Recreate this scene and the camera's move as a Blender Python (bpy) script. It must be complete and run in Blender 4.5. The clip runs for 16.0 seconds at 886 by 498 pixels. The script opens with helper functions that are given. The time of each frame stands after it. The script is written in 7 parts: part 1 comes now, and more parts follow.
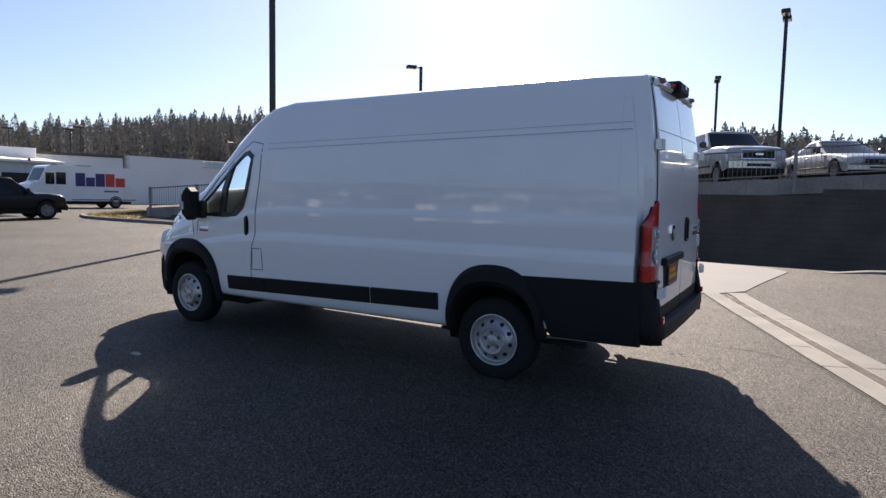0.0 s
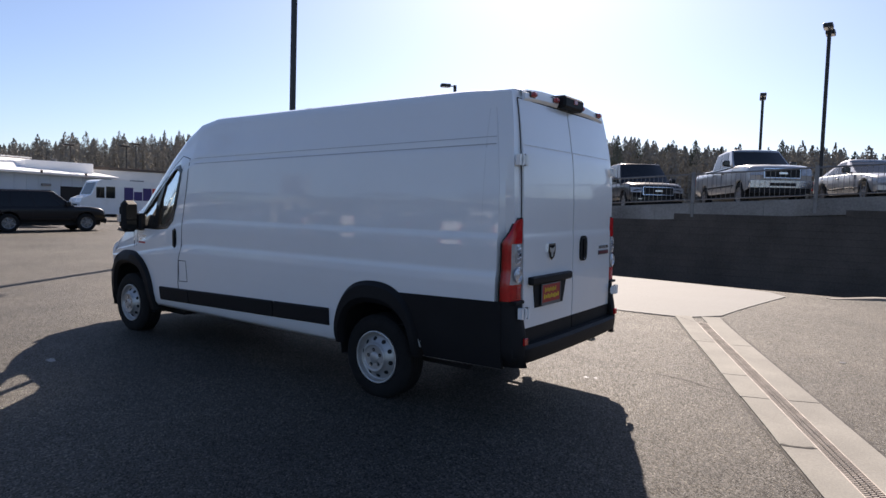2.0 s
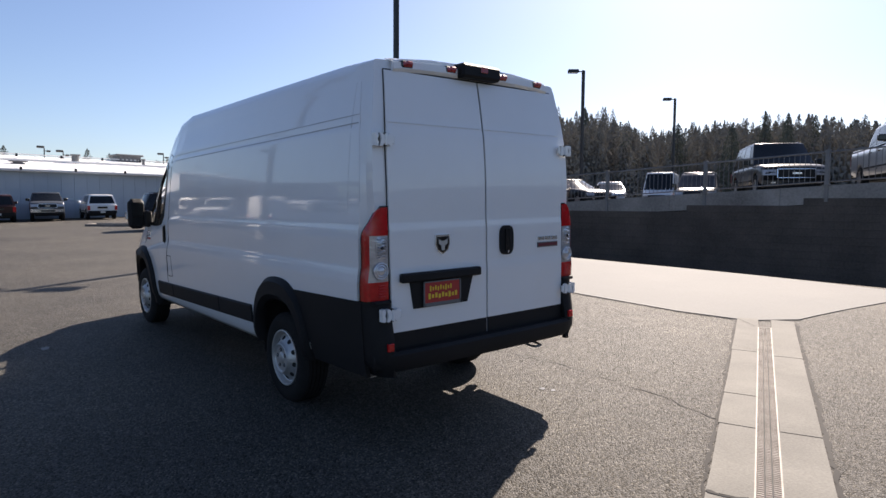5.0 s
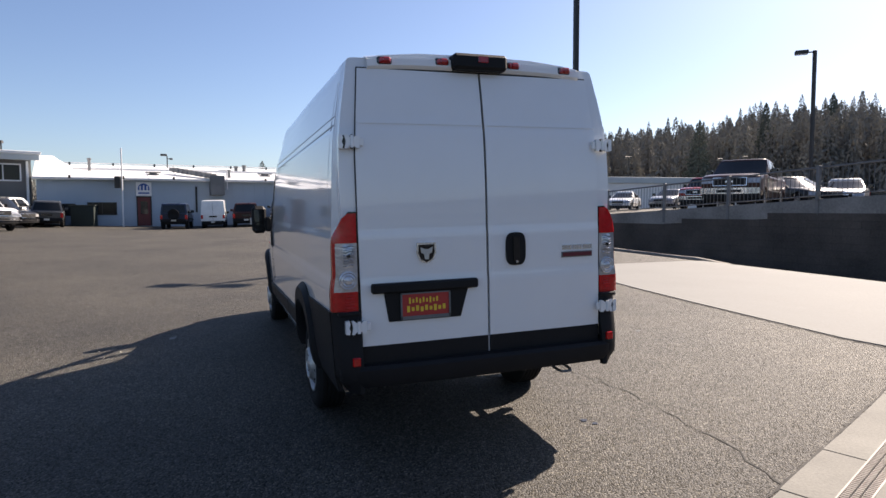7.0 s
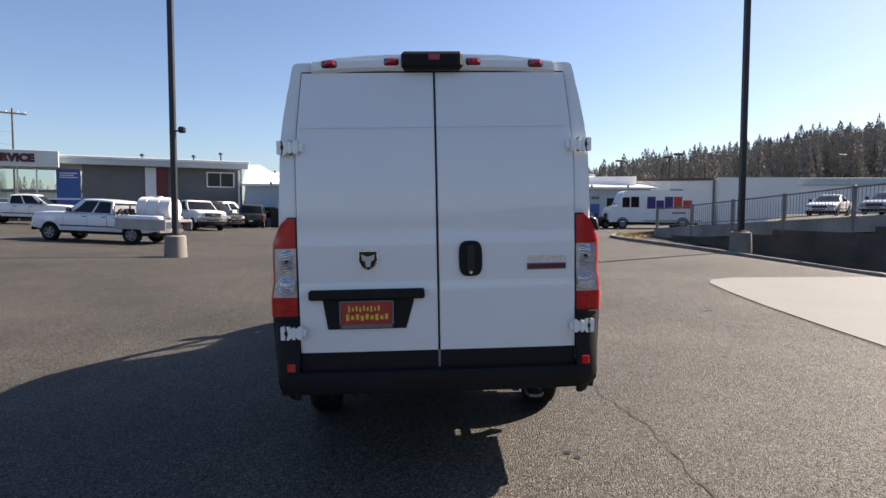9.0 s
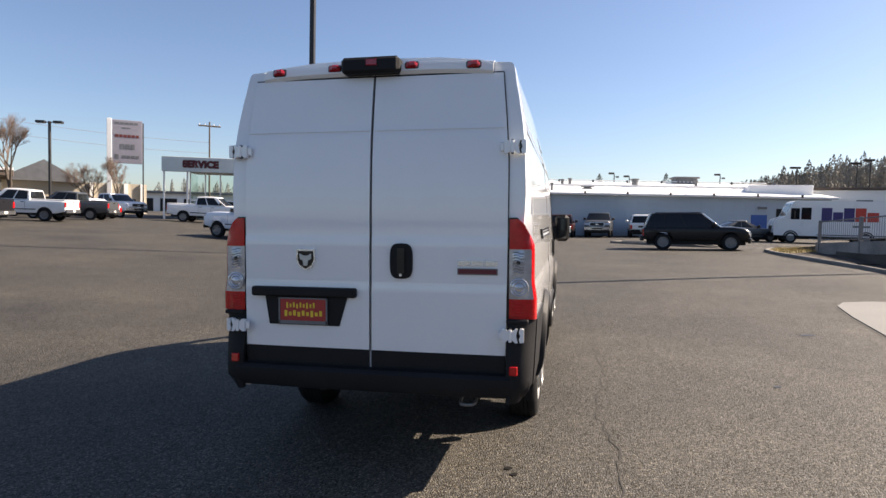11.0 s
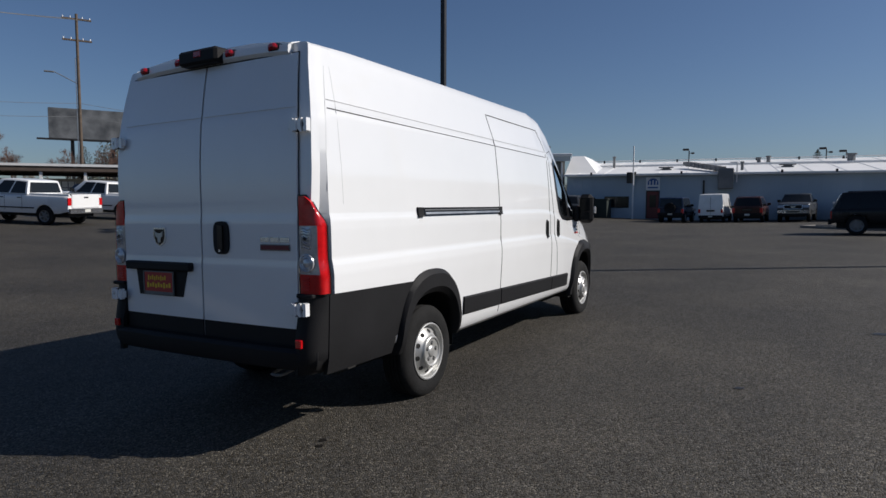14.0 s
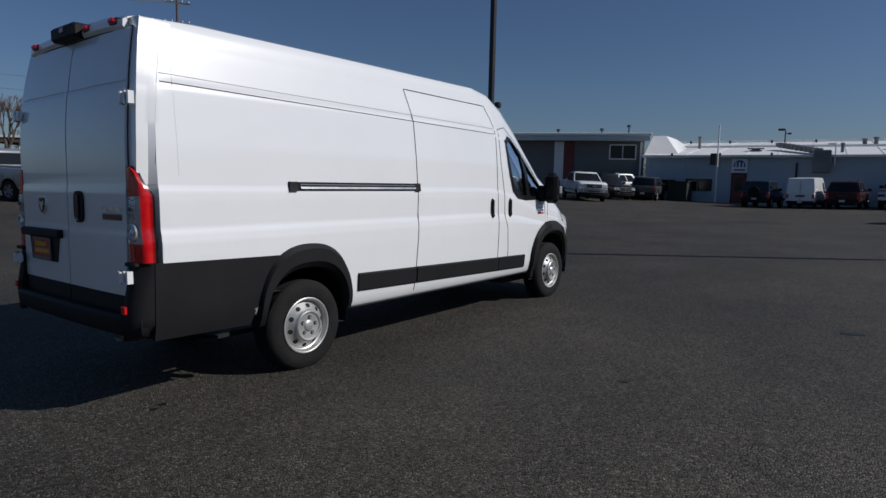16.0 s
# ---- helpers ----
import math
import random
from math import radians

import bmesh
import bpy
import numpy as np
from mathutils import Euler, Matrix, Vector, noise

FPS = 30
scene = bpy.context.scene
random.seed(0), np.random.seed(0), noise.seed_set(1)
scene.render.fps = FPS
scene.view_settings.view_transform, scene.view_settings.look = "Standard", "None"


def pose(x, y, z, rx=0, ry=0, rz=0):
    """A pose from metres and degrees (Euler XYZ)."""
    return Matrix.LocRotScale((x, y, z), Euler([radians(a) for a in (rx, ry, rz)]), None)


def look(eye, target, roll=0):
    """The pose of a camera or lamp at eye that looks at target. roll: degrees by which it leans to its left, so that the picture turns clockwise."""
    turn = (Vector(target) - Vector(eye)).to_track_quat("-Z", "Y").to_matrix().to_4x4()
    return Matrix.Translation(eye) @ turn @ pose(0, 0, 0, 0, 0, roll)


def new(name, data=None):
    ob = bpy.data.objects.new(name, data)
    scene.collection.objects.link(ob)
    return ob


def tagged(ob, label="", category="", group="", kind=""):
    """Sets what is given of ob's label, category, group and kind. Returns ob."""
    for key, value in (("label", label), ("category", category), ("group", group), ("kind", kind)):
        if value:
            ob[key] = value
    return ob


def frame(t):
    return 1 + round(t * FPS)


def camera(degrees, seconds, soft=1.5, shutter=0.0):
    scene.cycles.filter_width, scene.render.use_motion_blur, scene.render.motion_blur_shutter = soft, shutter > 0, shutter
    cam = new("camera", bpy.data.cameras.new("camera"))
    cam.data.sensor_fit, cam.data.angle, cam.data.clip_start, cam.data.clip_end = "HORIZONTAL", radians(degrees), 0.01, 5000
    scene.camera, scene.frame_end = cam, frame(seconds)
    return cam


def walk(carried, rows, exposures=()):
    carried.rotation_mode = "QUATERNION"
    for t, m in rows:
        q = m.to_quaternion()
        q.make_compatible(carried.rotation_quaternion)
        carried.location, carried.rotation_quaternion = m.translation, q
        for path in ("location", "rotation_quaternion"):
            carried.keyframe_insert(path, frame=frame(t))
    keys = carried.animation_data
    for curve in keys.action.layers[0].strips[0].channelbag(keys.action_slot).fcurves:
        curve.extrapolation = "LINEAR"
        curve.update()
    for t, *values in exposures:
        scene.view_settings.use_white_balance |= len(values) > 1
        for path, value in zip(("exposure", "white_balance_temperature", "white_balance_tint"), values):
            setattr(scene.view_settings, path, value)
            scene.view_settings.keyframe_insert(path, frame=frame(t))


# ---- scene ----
cam = camera(70.9, 16.0)
PATH = [
    (0, (-5.688, -2.341, 1.636), (-3.984, -1.311, 1.441), 0.5),
    (0.5, (-5.6, -2.707, 1.626), (-3.885, -1.707, 1.385), 2.4),
    (1, (-5.419, -3.026, 1.612), (-3.754, -1.935, 1.419), -0.7),
    (1.5, (-5.095, -3.238, 1.649), (-3.444, -2.121, 1.475), 1.6),
    (2, (-4.847, -3.495, 1.636), (-3.232, -2.323, 1.495), 1.1),
    (2.5, (-4.564, -3.717, 1.639), (-3.0, -2.48, 1.49), -1.4),
    (3, (-4.241, -3.852, 1.638), (-2.718, -2.568, 1.471), 1.2),
    (3.2, (-4.122, -3.916, 1.641), (-2.64, -2.584, 1.471), 0.2),
    (5.3, (-2.92, -4.695, 1.6), (-1.745, -3.084, 1.442), -1.0),
    (5.5, (-2.787, -4.763, 1.6), (-1.713, -3.083, 1.446), -2.1),
    (6, (-2.405, -4.793, 1.612), (-1.45, -3.04, 1.488), -0.1),
    (6.5, (-2.028, -4.927, 1.589), (-1.205, -3.108, 1.481), 0.5),
    (7, (-1.639, -4.996, 1.588), (-0.959, -3.121, 1.445), -1.2),
    (7.5, (-1.25, -5.003, 1.587), (-0.678, -3.09, 1.471), -1.7),
    (8, (-0.872, -5.115, 1.587), (-0.433, -3.17, 1.426), -0.0),
    (8.5, (-0.516, -5.125, 1.555), (-0.242, -3.146, 1.455), 0.5),
    (9, (-0.166, -5.083, 1.573), (-0.061, -3.089, 1.454), -1.0),
    (9.5, (0.209, -5.162, 1.566), (0.099, -3.168, 1.465), -0.6),
    (9.7, (0.353, -5.167, 1.562), (0.19, -3.175, 1.488), -1.6),
    (11.8, (1.787, -4.801, 1.514), (1.189, -2.898, 1.369), -0.9),
    (12, (1.954, -4.764, 1.501), (1.295, -2.884, 1.327), -2.1),
    (12.5, (2.343, -4.668, 1.501), (1.58, -2.83, 1.303), 0.4),
    (13, (2.694, -4.469, 1.451), (1.922, -2.631, 1.291), 0.9),
    (13.5, (3.046, -4.271, 1.469), (2.215, -2.456, 1.335), -1.2),
    (14, (3.467, -4.15, 1.458), (2.481, -2.415, 1.329), -0.8),
    (14.5, (3.754, -3.902, 1.444), (2.702, -2.204, 1.344), 0.4),
    (15, (4.095, -3.65, 1.455), (3.014, -1.974, 1.312), -2.3),
    (15.5, (4.482, -3.447, 1.461), (3.344, -1.81, 1.304), -1.6),
    (16, (4.794, -3.176, 1.427), (3.574, -1.603, 1.233), 0.3),
]
# The van's frame leans a little: its drive lane falls to one side. LEVEL turns that frame upright.
LEVEL = pose(0, 0, 0, 0, -1.1, 0)
EXPOSURES = [(0.0, 1.22, 7100, 20), (3.0, 1.15, 7100, 20), (5.5, 1.15, 7100, 19.5), (7.0, 1.27, 7250, 19.5), (8.0, 1.36, 7250, 19), (9.0, 1.36, 7250, 18), (9.5, 1.60, 7600, 18.5), (10.5, 1.5, 7550, 18.5), (11.9, 1.22, 7450, 18), (12.5, 0.85, 7100, 17.5), (13.0, 0.16, 6800, 15), (13.5, 0.03, 6500, 14.5), (14.0, -0.10, 6350, 14), (15.0, -0.43, 6200, 14), (16.0, -0.55, 6050, 14)]
walk(cam, [(t, LEVEL @ look(eye, target, roll)) for t, eye, target, roll in PATH], EXPOSURES)

# ---------------------------------------------------------------- light
SUN_AZ, SUN_EL = 62.4, 36.8           # bearing from +y towards +x, elevation
SUN = Vector((math.sin(radians(SUN_AZ)) * math.cos(radians(SUN_EL)), math.cos(radians(SUN_AZ)) * math.cos(radians(SUN_EL)), math.sin(radians(SUN_EL))))
world = bpy.data.worlds.new("sky")
scene.world = world
world.use_nodes = True
wn = world.node_tree.nodes
sky = wn.new("ShaderNodeTexSky")
sky.sky_type, sky.sun_disc = "NISHITA", False
sky.sun_elevation, sky.sun_rotation = radians(SUN_EL), radians(SUN_AZ)
sky.altitude, sky.air_density, sky.dust_density, sky.ozone_density = 600, 1.0, 1.25, 3.6
blue = wn.new("ShaderNodeMix")        # the clear winter sky is a little bluer than the model
blue.data_type, blue.blend_type = "RGBA", "MULTIPLY"
blue.inputs[0].default_value, blue.inputs[7].default_value = 1.0, (0.90, 0.985, 1.07, 1)
world.node_tree.links.new(sky.outputs[0], blue.inputs[6])
world.node_tree.links.new(blue.outputs[2], wn["Background"].inputs[0])
wn["Background"].inputs[1].default_value = 0.061
sun_data = bpy.data.lights.new("sun", "SUN")
sun_data.energy, sun_data.angle, sun_data.color = 5.0, radians(0.53), (1.0, 0.955, 0.86)
new("sun", sun_data).matrix_world = look(SUN * 60, (0, 0, 0))


# ---------------------------------------------------------------- materials
def mat(name, col, rough=0.5, metal=0.0, var=0.12, scale=1.5, fine=40.0, bump=0.0, coat=0.0, spec=0.5, col2=None, rvar=0.06, objrand=0.0):
    """A painted, plastic, stone or metal surface with broad stains and a fine grain."""
    m = bpy.data.materials.new(name)
    m.use_nodes = True
    n, link = m.node_tree.nodes, m.node_tree.links.new
    p = n["Principled BSDF"]
    geo = n.new("ShaderNodeTexCoord")
    big, small = n.new("ShaderNodeTexNoise"), n.new("ShaderNodeTexNoise")
    for tex, sc, det in ((big, scale, 5), (small, fine, 3)):
        tex.inputs["Scale"].default_value, tex.inputs["Detail"].default_value = sc, det
        link(geo.outputs["Object"], tex.inputs["Vector"])
    add = n.new("ShaderNodeMath")
    add.operation = "ADD"
    link(big.outputs[0], add.inputs[0])
    half = n.new("ShaderNodeMath")
    half.operation, half.inputs[1].default_value = "MULTIPLY", 0.5
    link(small.outputs[0], half.inputs[0])
    link(half.outputs[0], add.inputs[1])
    ramp = n.new("ShaderNodeMapRange")
    ramp.inputs[1].default_value, ramp.inputs[2].default_value = 0.5, 1.0
    link(add.outputs[0], ramp.inputs[0])
    mix = n.new("ShaderNodeMix")
    mix.data_type = "RGBA"
    c2 = col2 or tuple(min(1.0, v * (1 + var)) for v in col)
    mix.inputs[6].default_value = (*[v * (1 - var) for v in col], 1)
    mix.inputs[7].default_value = (*c2, 1)
    link(ramp.outputs[0], mix.inputs[0])
    out = mix.outputs[2]
    if objrand:
        info, hsv = n.new("ShaderNodeObjectInfo"), n.new("ShaderNodeHueSaturation")
        mr = n.new("ShaderNodeMapRange")
        mr.inputs[3].default_value, mr.inputs[4].default_value = 1 - objrand, 1 + objrand
        link(info.outputs["Random"], mr.inputs[0])
        link(mr.outputs[0], hsv.inputs["Value"])
        link(out, hsv.inputs["Color"])
        out = hsv.outputs[0]
    link(out, p.inputs["Base Color"])
    rr = n.new("ShaderNodeMapRange")
    rr.inputs[3].default_value, rr.inputs[4].default_value = max(0.02, rough - rvar), min(1, rough + rvar)
    link(big.outputs[0], rr.inputs[0])
    link(rr.outputs[0], p.inputs["Roughness"])
    p.inputs["Metallic"].default_value = metal
    p.inputs["Coat Weight"].default_value = coat
    p.inputs["Coat Roughness"].default_value = 0.04
    p.inputs["Specular IOR Level"].default_value = spec
    if bump:
        b = n.new("ShaderNodeBump")
        b.inputs["Strength"].default_value, b.inputs["Distance"].default_value = bump, 0.01
        link(small.outputs[0], b.inputs["Height"])
        link(b.outputs[0], p.inputs["Normal"])
    return m


def asphalt_mat(name, tone=0.031, stone=0.072):
    """Worn asphalt: dark binder, pale chips of stone, broad patches and drips."""
    m = bpy.data.materials.new(name)
    m.use_nodes = True
    n, link = m.node_tree.nodes, m.node_tree.links.new
    p = n["Principled BSDF"]
    geo = n.new("ShaderNodeTexCoord")
    vor = n.new("ShaderNodeTexVoronoi")
    vor.inputs["Scale"].default_value = 95
    link(geo.outputs["Object"], vor.inputs["Vector"])
    tone_ramp = n.new("ShaderNodeValToRGB")
    sep = n.new("ShaderNodeSeparateColor")
    link(vor.outputs["Color"], sep.inputs[0])
    link(sep.outputs[0], tone_ramp.inputs[0])
    e = tone_ramp.color_ramp.elements
    e[0].position, e[0].color = 0.0, (tone * 0.43, tone * 0.37, tone * 0.27, 1)
    e[1].position, e[1].color = 1.0, (stone * 1.86, stone * 1.66, stone * 1.30, 1)
    for at, c in ((0.34, (tone * 0.75, tone * 0.64, tone * 0.46)), (0.74, (tone * 1.34, tone * 1.14, tone * 0.82)), (0.86, (stone * 0.95, stone * 0.82, stone * 0.62))):
        e.new(at).color = (*c, 1)
    broad = n.new("ShaderNodeTexNoise")
    broad.inputs["Scale"].default_value, broad.inputs["Detail"].default_value = 0.35, 7
    link(geo.outputs["Object"], broad.inputs["Vector"])
    patch = n.new("ShaderNodeTexNoise")
    patch.inputs["Scale"].default_value, patch.inputs["Detail"].default_value = 2.3, 4
    link(geo.outputs["Object"], patch.inputs["Vector"])
    mr = n.new("ShaderNodeMapRange")
    mr.inputs[1].default_value, mr.inputs[2].default_value = 0.3, 0.7
    mr.inputs[3].default_value, mr.inputs[4].default_value = 0.55, 1.36
    link(broad.outputs[0], mr.inputs[0])
    mr2 = n.new("ShaderNodeMapRange")
    mr2.inputs[1].default_value, mr2.inputs[2].default_value = 0.3, 0.7
    mr2.inputs[3].default_value, mr2.inputs[4].default_value = 0.85, 1.15
    link(patch.outputs[0], mr2.inputs[0])
    mul = n.new("ShaderNodeMath")
    mul.operation = "MULTIPLY"
    link(mr.outputs[0], mul.inputs[0])
    link(mr2.outputs[0], mul.inputs[1])
    hsv = n.new("ShaderNodeHueSaturation")
    link(tone_ramp.outputs[0], hsv.inputs["Color"])
    link(mul.outputs[0], hsv.inputs["Value"])
    link(hsv.outputs[0], p.inputs["Base Color"])
    p.inputs["Roughness"].default_value = 0.74
    gloss = n.new("ShaderNodeMapRange")
    gloss.inputs[3].default_value, gloss.inputs[4].default_value = 0.08, 0.92
    link(sep.outputs[1], gloss.inputs[0])
    link(gloss.outputs[0], p.inputs["Specular IOR Level"])
    bump = n.new("ShaderNodeBump")
    bump.inputs["Strength"].default_value, bump.inputs["Distance"].default_value = 0.9, 0.010
    bump.invert = True
    link(vor.outputs["Distance"], bump.inputs["Height"])
    link(bump.outputs[0], p.inputs["Normal"])
    return m


def glass_mat(name, tint=(0.75, 0.85, 0.82), rough=0.02):
    m = bpy.data.materials.new(name)
    m.use_nodes = True
    p = m.node_tree.nodes["Principled BSDF"]
    p.inputs["Base Color"].default_value = (*tint, 1)
    p.inputs["Transmission Weight"].default_value = 1.0
    p.inputs["Roughness"].default_value = rough
    p.inputs["IOR"].default_value = 1.1
    p.inputs["Coat Weight"].default_value = 0.2
    return m


ASPHALT = asphalt_mat("worn asphalt")
UPPER_ASPHALT = asphalt_mat("grey asphalt", 0.045, 0.11)
CONCRETE = mat("pale concrete", (0.146, 0.147, 0.140), 0.85, var=0.14, scale=0.6, fine=25, bump=0.25, objrand=0.06)
WALL_CONCRETE = mat("stained concrete block", (0.072, 0.062, 0.054), 0.92, var=0.4, scale=0.9, fine=20, bump=0.5, objrand=0.07)
CAP_CONCRETE = mat("weathered concrete cap", (0.21, 0.205, 0.195), 0.9, var=0.4, scale=0.8, fine=18, bump=0.4)
KERB = mat("kerb concrete", (0.19, 0.175, 0.155), 0.9, var=0.25, scale=1.2, fine=22, bump=0.3)
GRASS = mat("dry winter grass", (0.30, 0.22, 0.09), 0.95, var=0.4, scale=2.5, fine=60, bump=0.8, col2=(0.42, 0.34, 0.15))
CRACK = mat("crack filler", (0.022, 0.02, 0.018), 0.9)
GALV = mat("galvanised steel", (0.45, 0.46, 0.47), 0.4, 0.9, var=0.2, scale=6, bump=0.1)
GREY_PAINT = mat("grey painted steel", (0.16, 0.165, 0.17), 0.5, 0.3, var=0.2)
DARK_STEEL = mat("dark bronze paint", (0.022, 0.021, 0.021), 0.45, 0.2, var=0.2)
WHITE_PAINT = mat("white automotive paint", (0.785, 0.795, 0.795), 0.3, var=0.02, scale=0.8, fine=5, coat=1.0, rvar=0.03)
BLACK_PLASTIC = mat("black textured plastic", (0.012, 0.012, 0.013), 0.6, var=0.2, scale=3, fine=120, bump=0.15, spec=0.2)
GLOSS_BLACK = mat("gloss black plastic", (0.012, 0.012, 0.013), 0.2, var=0.1)
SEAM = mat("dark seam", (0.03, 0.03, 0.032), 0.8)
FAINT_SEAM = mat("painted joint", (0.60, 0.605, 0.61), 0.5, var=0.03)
# grey put in for the grooves' shade; also the rubber seal's own colour
GROOVE_SHADE_SEAL = mat("groove shade and seal grey", (0.36, 0.36, 0.37), 0.6, var=0.05)
RUBBER = mat("tyre rubber", (0.014, 0.014, 0.014), 0.85, spec=0.2, var=0.25, scale=10, fine=60, bump=0.3)
RIM = mat("silver steel rim", (0.48, 0.48, 0.465), 0.42, 0.6, var=0.08, scale=10)
CHROME = mat("chrome", (0.78, 0.79, 0.81), 0.26, 1.0, var=0.03)
RED_LENS = mat("red lens", (0.50, 0.006, 0.008), 0.2, var=0.2, scale=30, fine=150, coat=0.35, bump=0.06)
CLEAR_LENS = mat("clear lens", (0.50, 0.51, 0.53), 0.14, 0.45, var=0.2, scale=14, fine=70, coat=0.8, bump=0.15)
GLASS = glass_mat("window glass")
TINT = mat("tinted car glass", (0.012, 0.014, 0.016), 0.05, var=0.1, spec=0.32)
YELLOW = mat("yellow print", (0.75, 0.52, 0.04), 0.6, var=0.05)
RED_PAINT = mat("red print", (0.40, 0.03, 0.025), 0.5, var=0.08)
CLOTH = mat("grey seat cloth", (0.09, 0.09, 0.095), 0.9, var=0.2, fine=90, bump=0.3)
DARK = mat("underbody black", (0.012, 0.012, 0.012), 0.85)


# ---------------------------------------------------------------- shapes
def obj(name, verts, faces, material, parent=None, label="", smooth=0.0):
    """One mesh object; smooth: the angle in degrees below which edges are shaded round."""
    me = bpy.data.meshes.new(name)
    me.from_pydata([tuple(v) for v in verts], [], [tuple(f) for f in faces])
    me.materials.append(material)
    if smooth:
        me.polygons.foreach_set("use_smooth", [True] * len(me.polygons))
        me.set_sharp_from_angle(angle=radians(smooth))
    me.update()
    ob = new(name, me)
    ob.parent = parent
    return tagged(ob, label)


def thing(name, m=None, label="", category="", group="", kind=""):
    ob = new(name)
    ob.empty_display_size = 0.2
    if m is not None:
        ob.matrix_world = m
    return tagged(ob, label, category, group, kind)


def join(*shapes):
    verts, faces = [], []
    for v, f in shapes:
        k = len(verts)
        verts += [tuple(p) for p in v]
        faces += [tuple(i + k for i in q) for q in f]
    return verts, faces


def moved(shape, m):
    return [m @ Vector(v) for v in shape[0]], shape[1]


def box(x0, x1, y0, y1, z0, z1, b=0.0):
    """A box, with chamfered edges where b is given."""
    if b <= 0:
        v = [(x, y, z) for x in (x0, x1) for y in (y0, y1) for z in (z0, z1)]
        return v, [(0, 1, 3, 2), (4, 6, 7, 5), (0, 4, 5, 1), (2, 3, 7, 6), (0, 2, 6, 4), (1, 5, 7, 3)]
    v, f = [], []
    lo, hi = (x0, y0, z0), (x1, y1, z1)
    idx = {}
    for c in range(8):
        s = [(c >> k) & 1 for k in range(3)]
        for ax in range(3):
            p = [(hi[k] if s[k] else lo[k]) if k == ax else ((hi[k] - b) if s[k] else (lo[k] + b)) for k in range(3)]
            idx[c, ax] = len(v)
            v.append(tuple(p))
    for ax in range(3):
        o = [k for k in range(3) if k != ax]
        for s in (0, 1):
            q = []
            for a, bb in ((0, 0), (1, 0), (1, 1), (0, 1)):
                q.append(idx[(s << ax) | (a << o[0]) | (bb << o[1]), ax])
            f.append(tuple(q if (s == 1) == (ax != 1) else q[::-1]))
        for a in (0, 1):
            for bb in (0, 1):
                c0 = (a << o[0]) | (bb << o[1])
                c1 = c0 | (1 << ax)
                q = (idx[c0, o[0]], idx[c1, o[0]], idx[c1, o[1]], idx[c0, o[1]])
                f.append(q)
    for c in range(8):
        f.append((idx[c, 0], idx[c, 1], idx[c, 2]))
    bm = bmesh.new()
    bv = [bm.verts.new(p) for p in v]
    for q in f:
        bm.faces.new([bv[i] for i in q])
    bmesh.ops.recalc_face_normals(bm, faces=bm.faces)
    bm.verts.index_update()
    f = [tuple(x.index for x in q.verts) for q in bm.faces]
    bm.free()
    return v, f


def rod(p0, p1, r0, r1=None, n=10, cap=True):
    """A round bar from p0 to p1, tapering from r0 to r1."""
    r1 = r0 if r1 is None else r1
    p0, p1 = Vector(p0), Vector(p1)
    d = (p1 - p0).normalized()
    a = d.orthogonal().normalized()
    b = d.cross(a)
    v, f = [], []
    for p, r in ((p0, r0), (p1, r1)):
        for k in range(n):
            w = 2 * math.pi * k / n
            v.append(p + r * (math.cos(w) * a + math.sin(w) * b))
    for k in range(n):
        f.append((k, (k + 1) % n, n + (k + 1) % n, n + k))
    if cap:
        f.append(tuple(range(n))[::-1])
        f.append(tuple(range(n, 2 * n)))
    return v, f


def tube(pts, r, n=5):
    """A bent round bar along points."""
    v, f = [], []
    for k, p in enumerate(pts):
        p = Vector(p)
        d = (Vector(pts[min(k + 1, len(pts) - 1)]) - Vector(pts[max(0, k - 1)])).normalized()
        a = d.cross(Vector((0, 0, 1))).normalized()
        b = a.cross(d)
        for i in range(n):
            w = 2 * math.pi * i / n
            v.append(p + r * (math.cos(w) * a + math.sin(w) * b))
        if k:
            f += [((k - 1) * n + i, (k - 1) * n + (i + 1) % n, k * n + (i + 1) % n, k * n + i) for i in range(n)]
    return v, f


def lathe(profile, n=32, axis="x"):
    """Turns (distance along the axis, radius) pairs round the axis."""
    v, f = [], []
    for a, r in profile:
        for k in range(n):
            w = 2 * math.pi * k / n
            c, s = r * math.cos(w), r * math.sin(w)
            v.append({"x": (a, c, s), "y": (c, a, s), "z": (c, s, a)}[axis])
    for i in range(len(profile) - 1):
        for k in range(n):
            f.append((i * n + k, i * n + (k + 1) % n, (i + 1) * n + (k + 1) % n, (i + 1) * n + k))
    return v, f


def prism(outline, z0, z1):
    """An upright block over an outline in plan (counter-clockwise)."""
    n = len(outline)
    v = [(x, y, z0) for x, y in outline] + [(x, y, z1) for x, y in outline]
    f = [tuple(range(n))[::-1], tuple(range(n, 2 * n))]
    f += [(k, (k + 1) % n, n + (k + 1) % n, n + k) for k in range(n)]
    return v, f


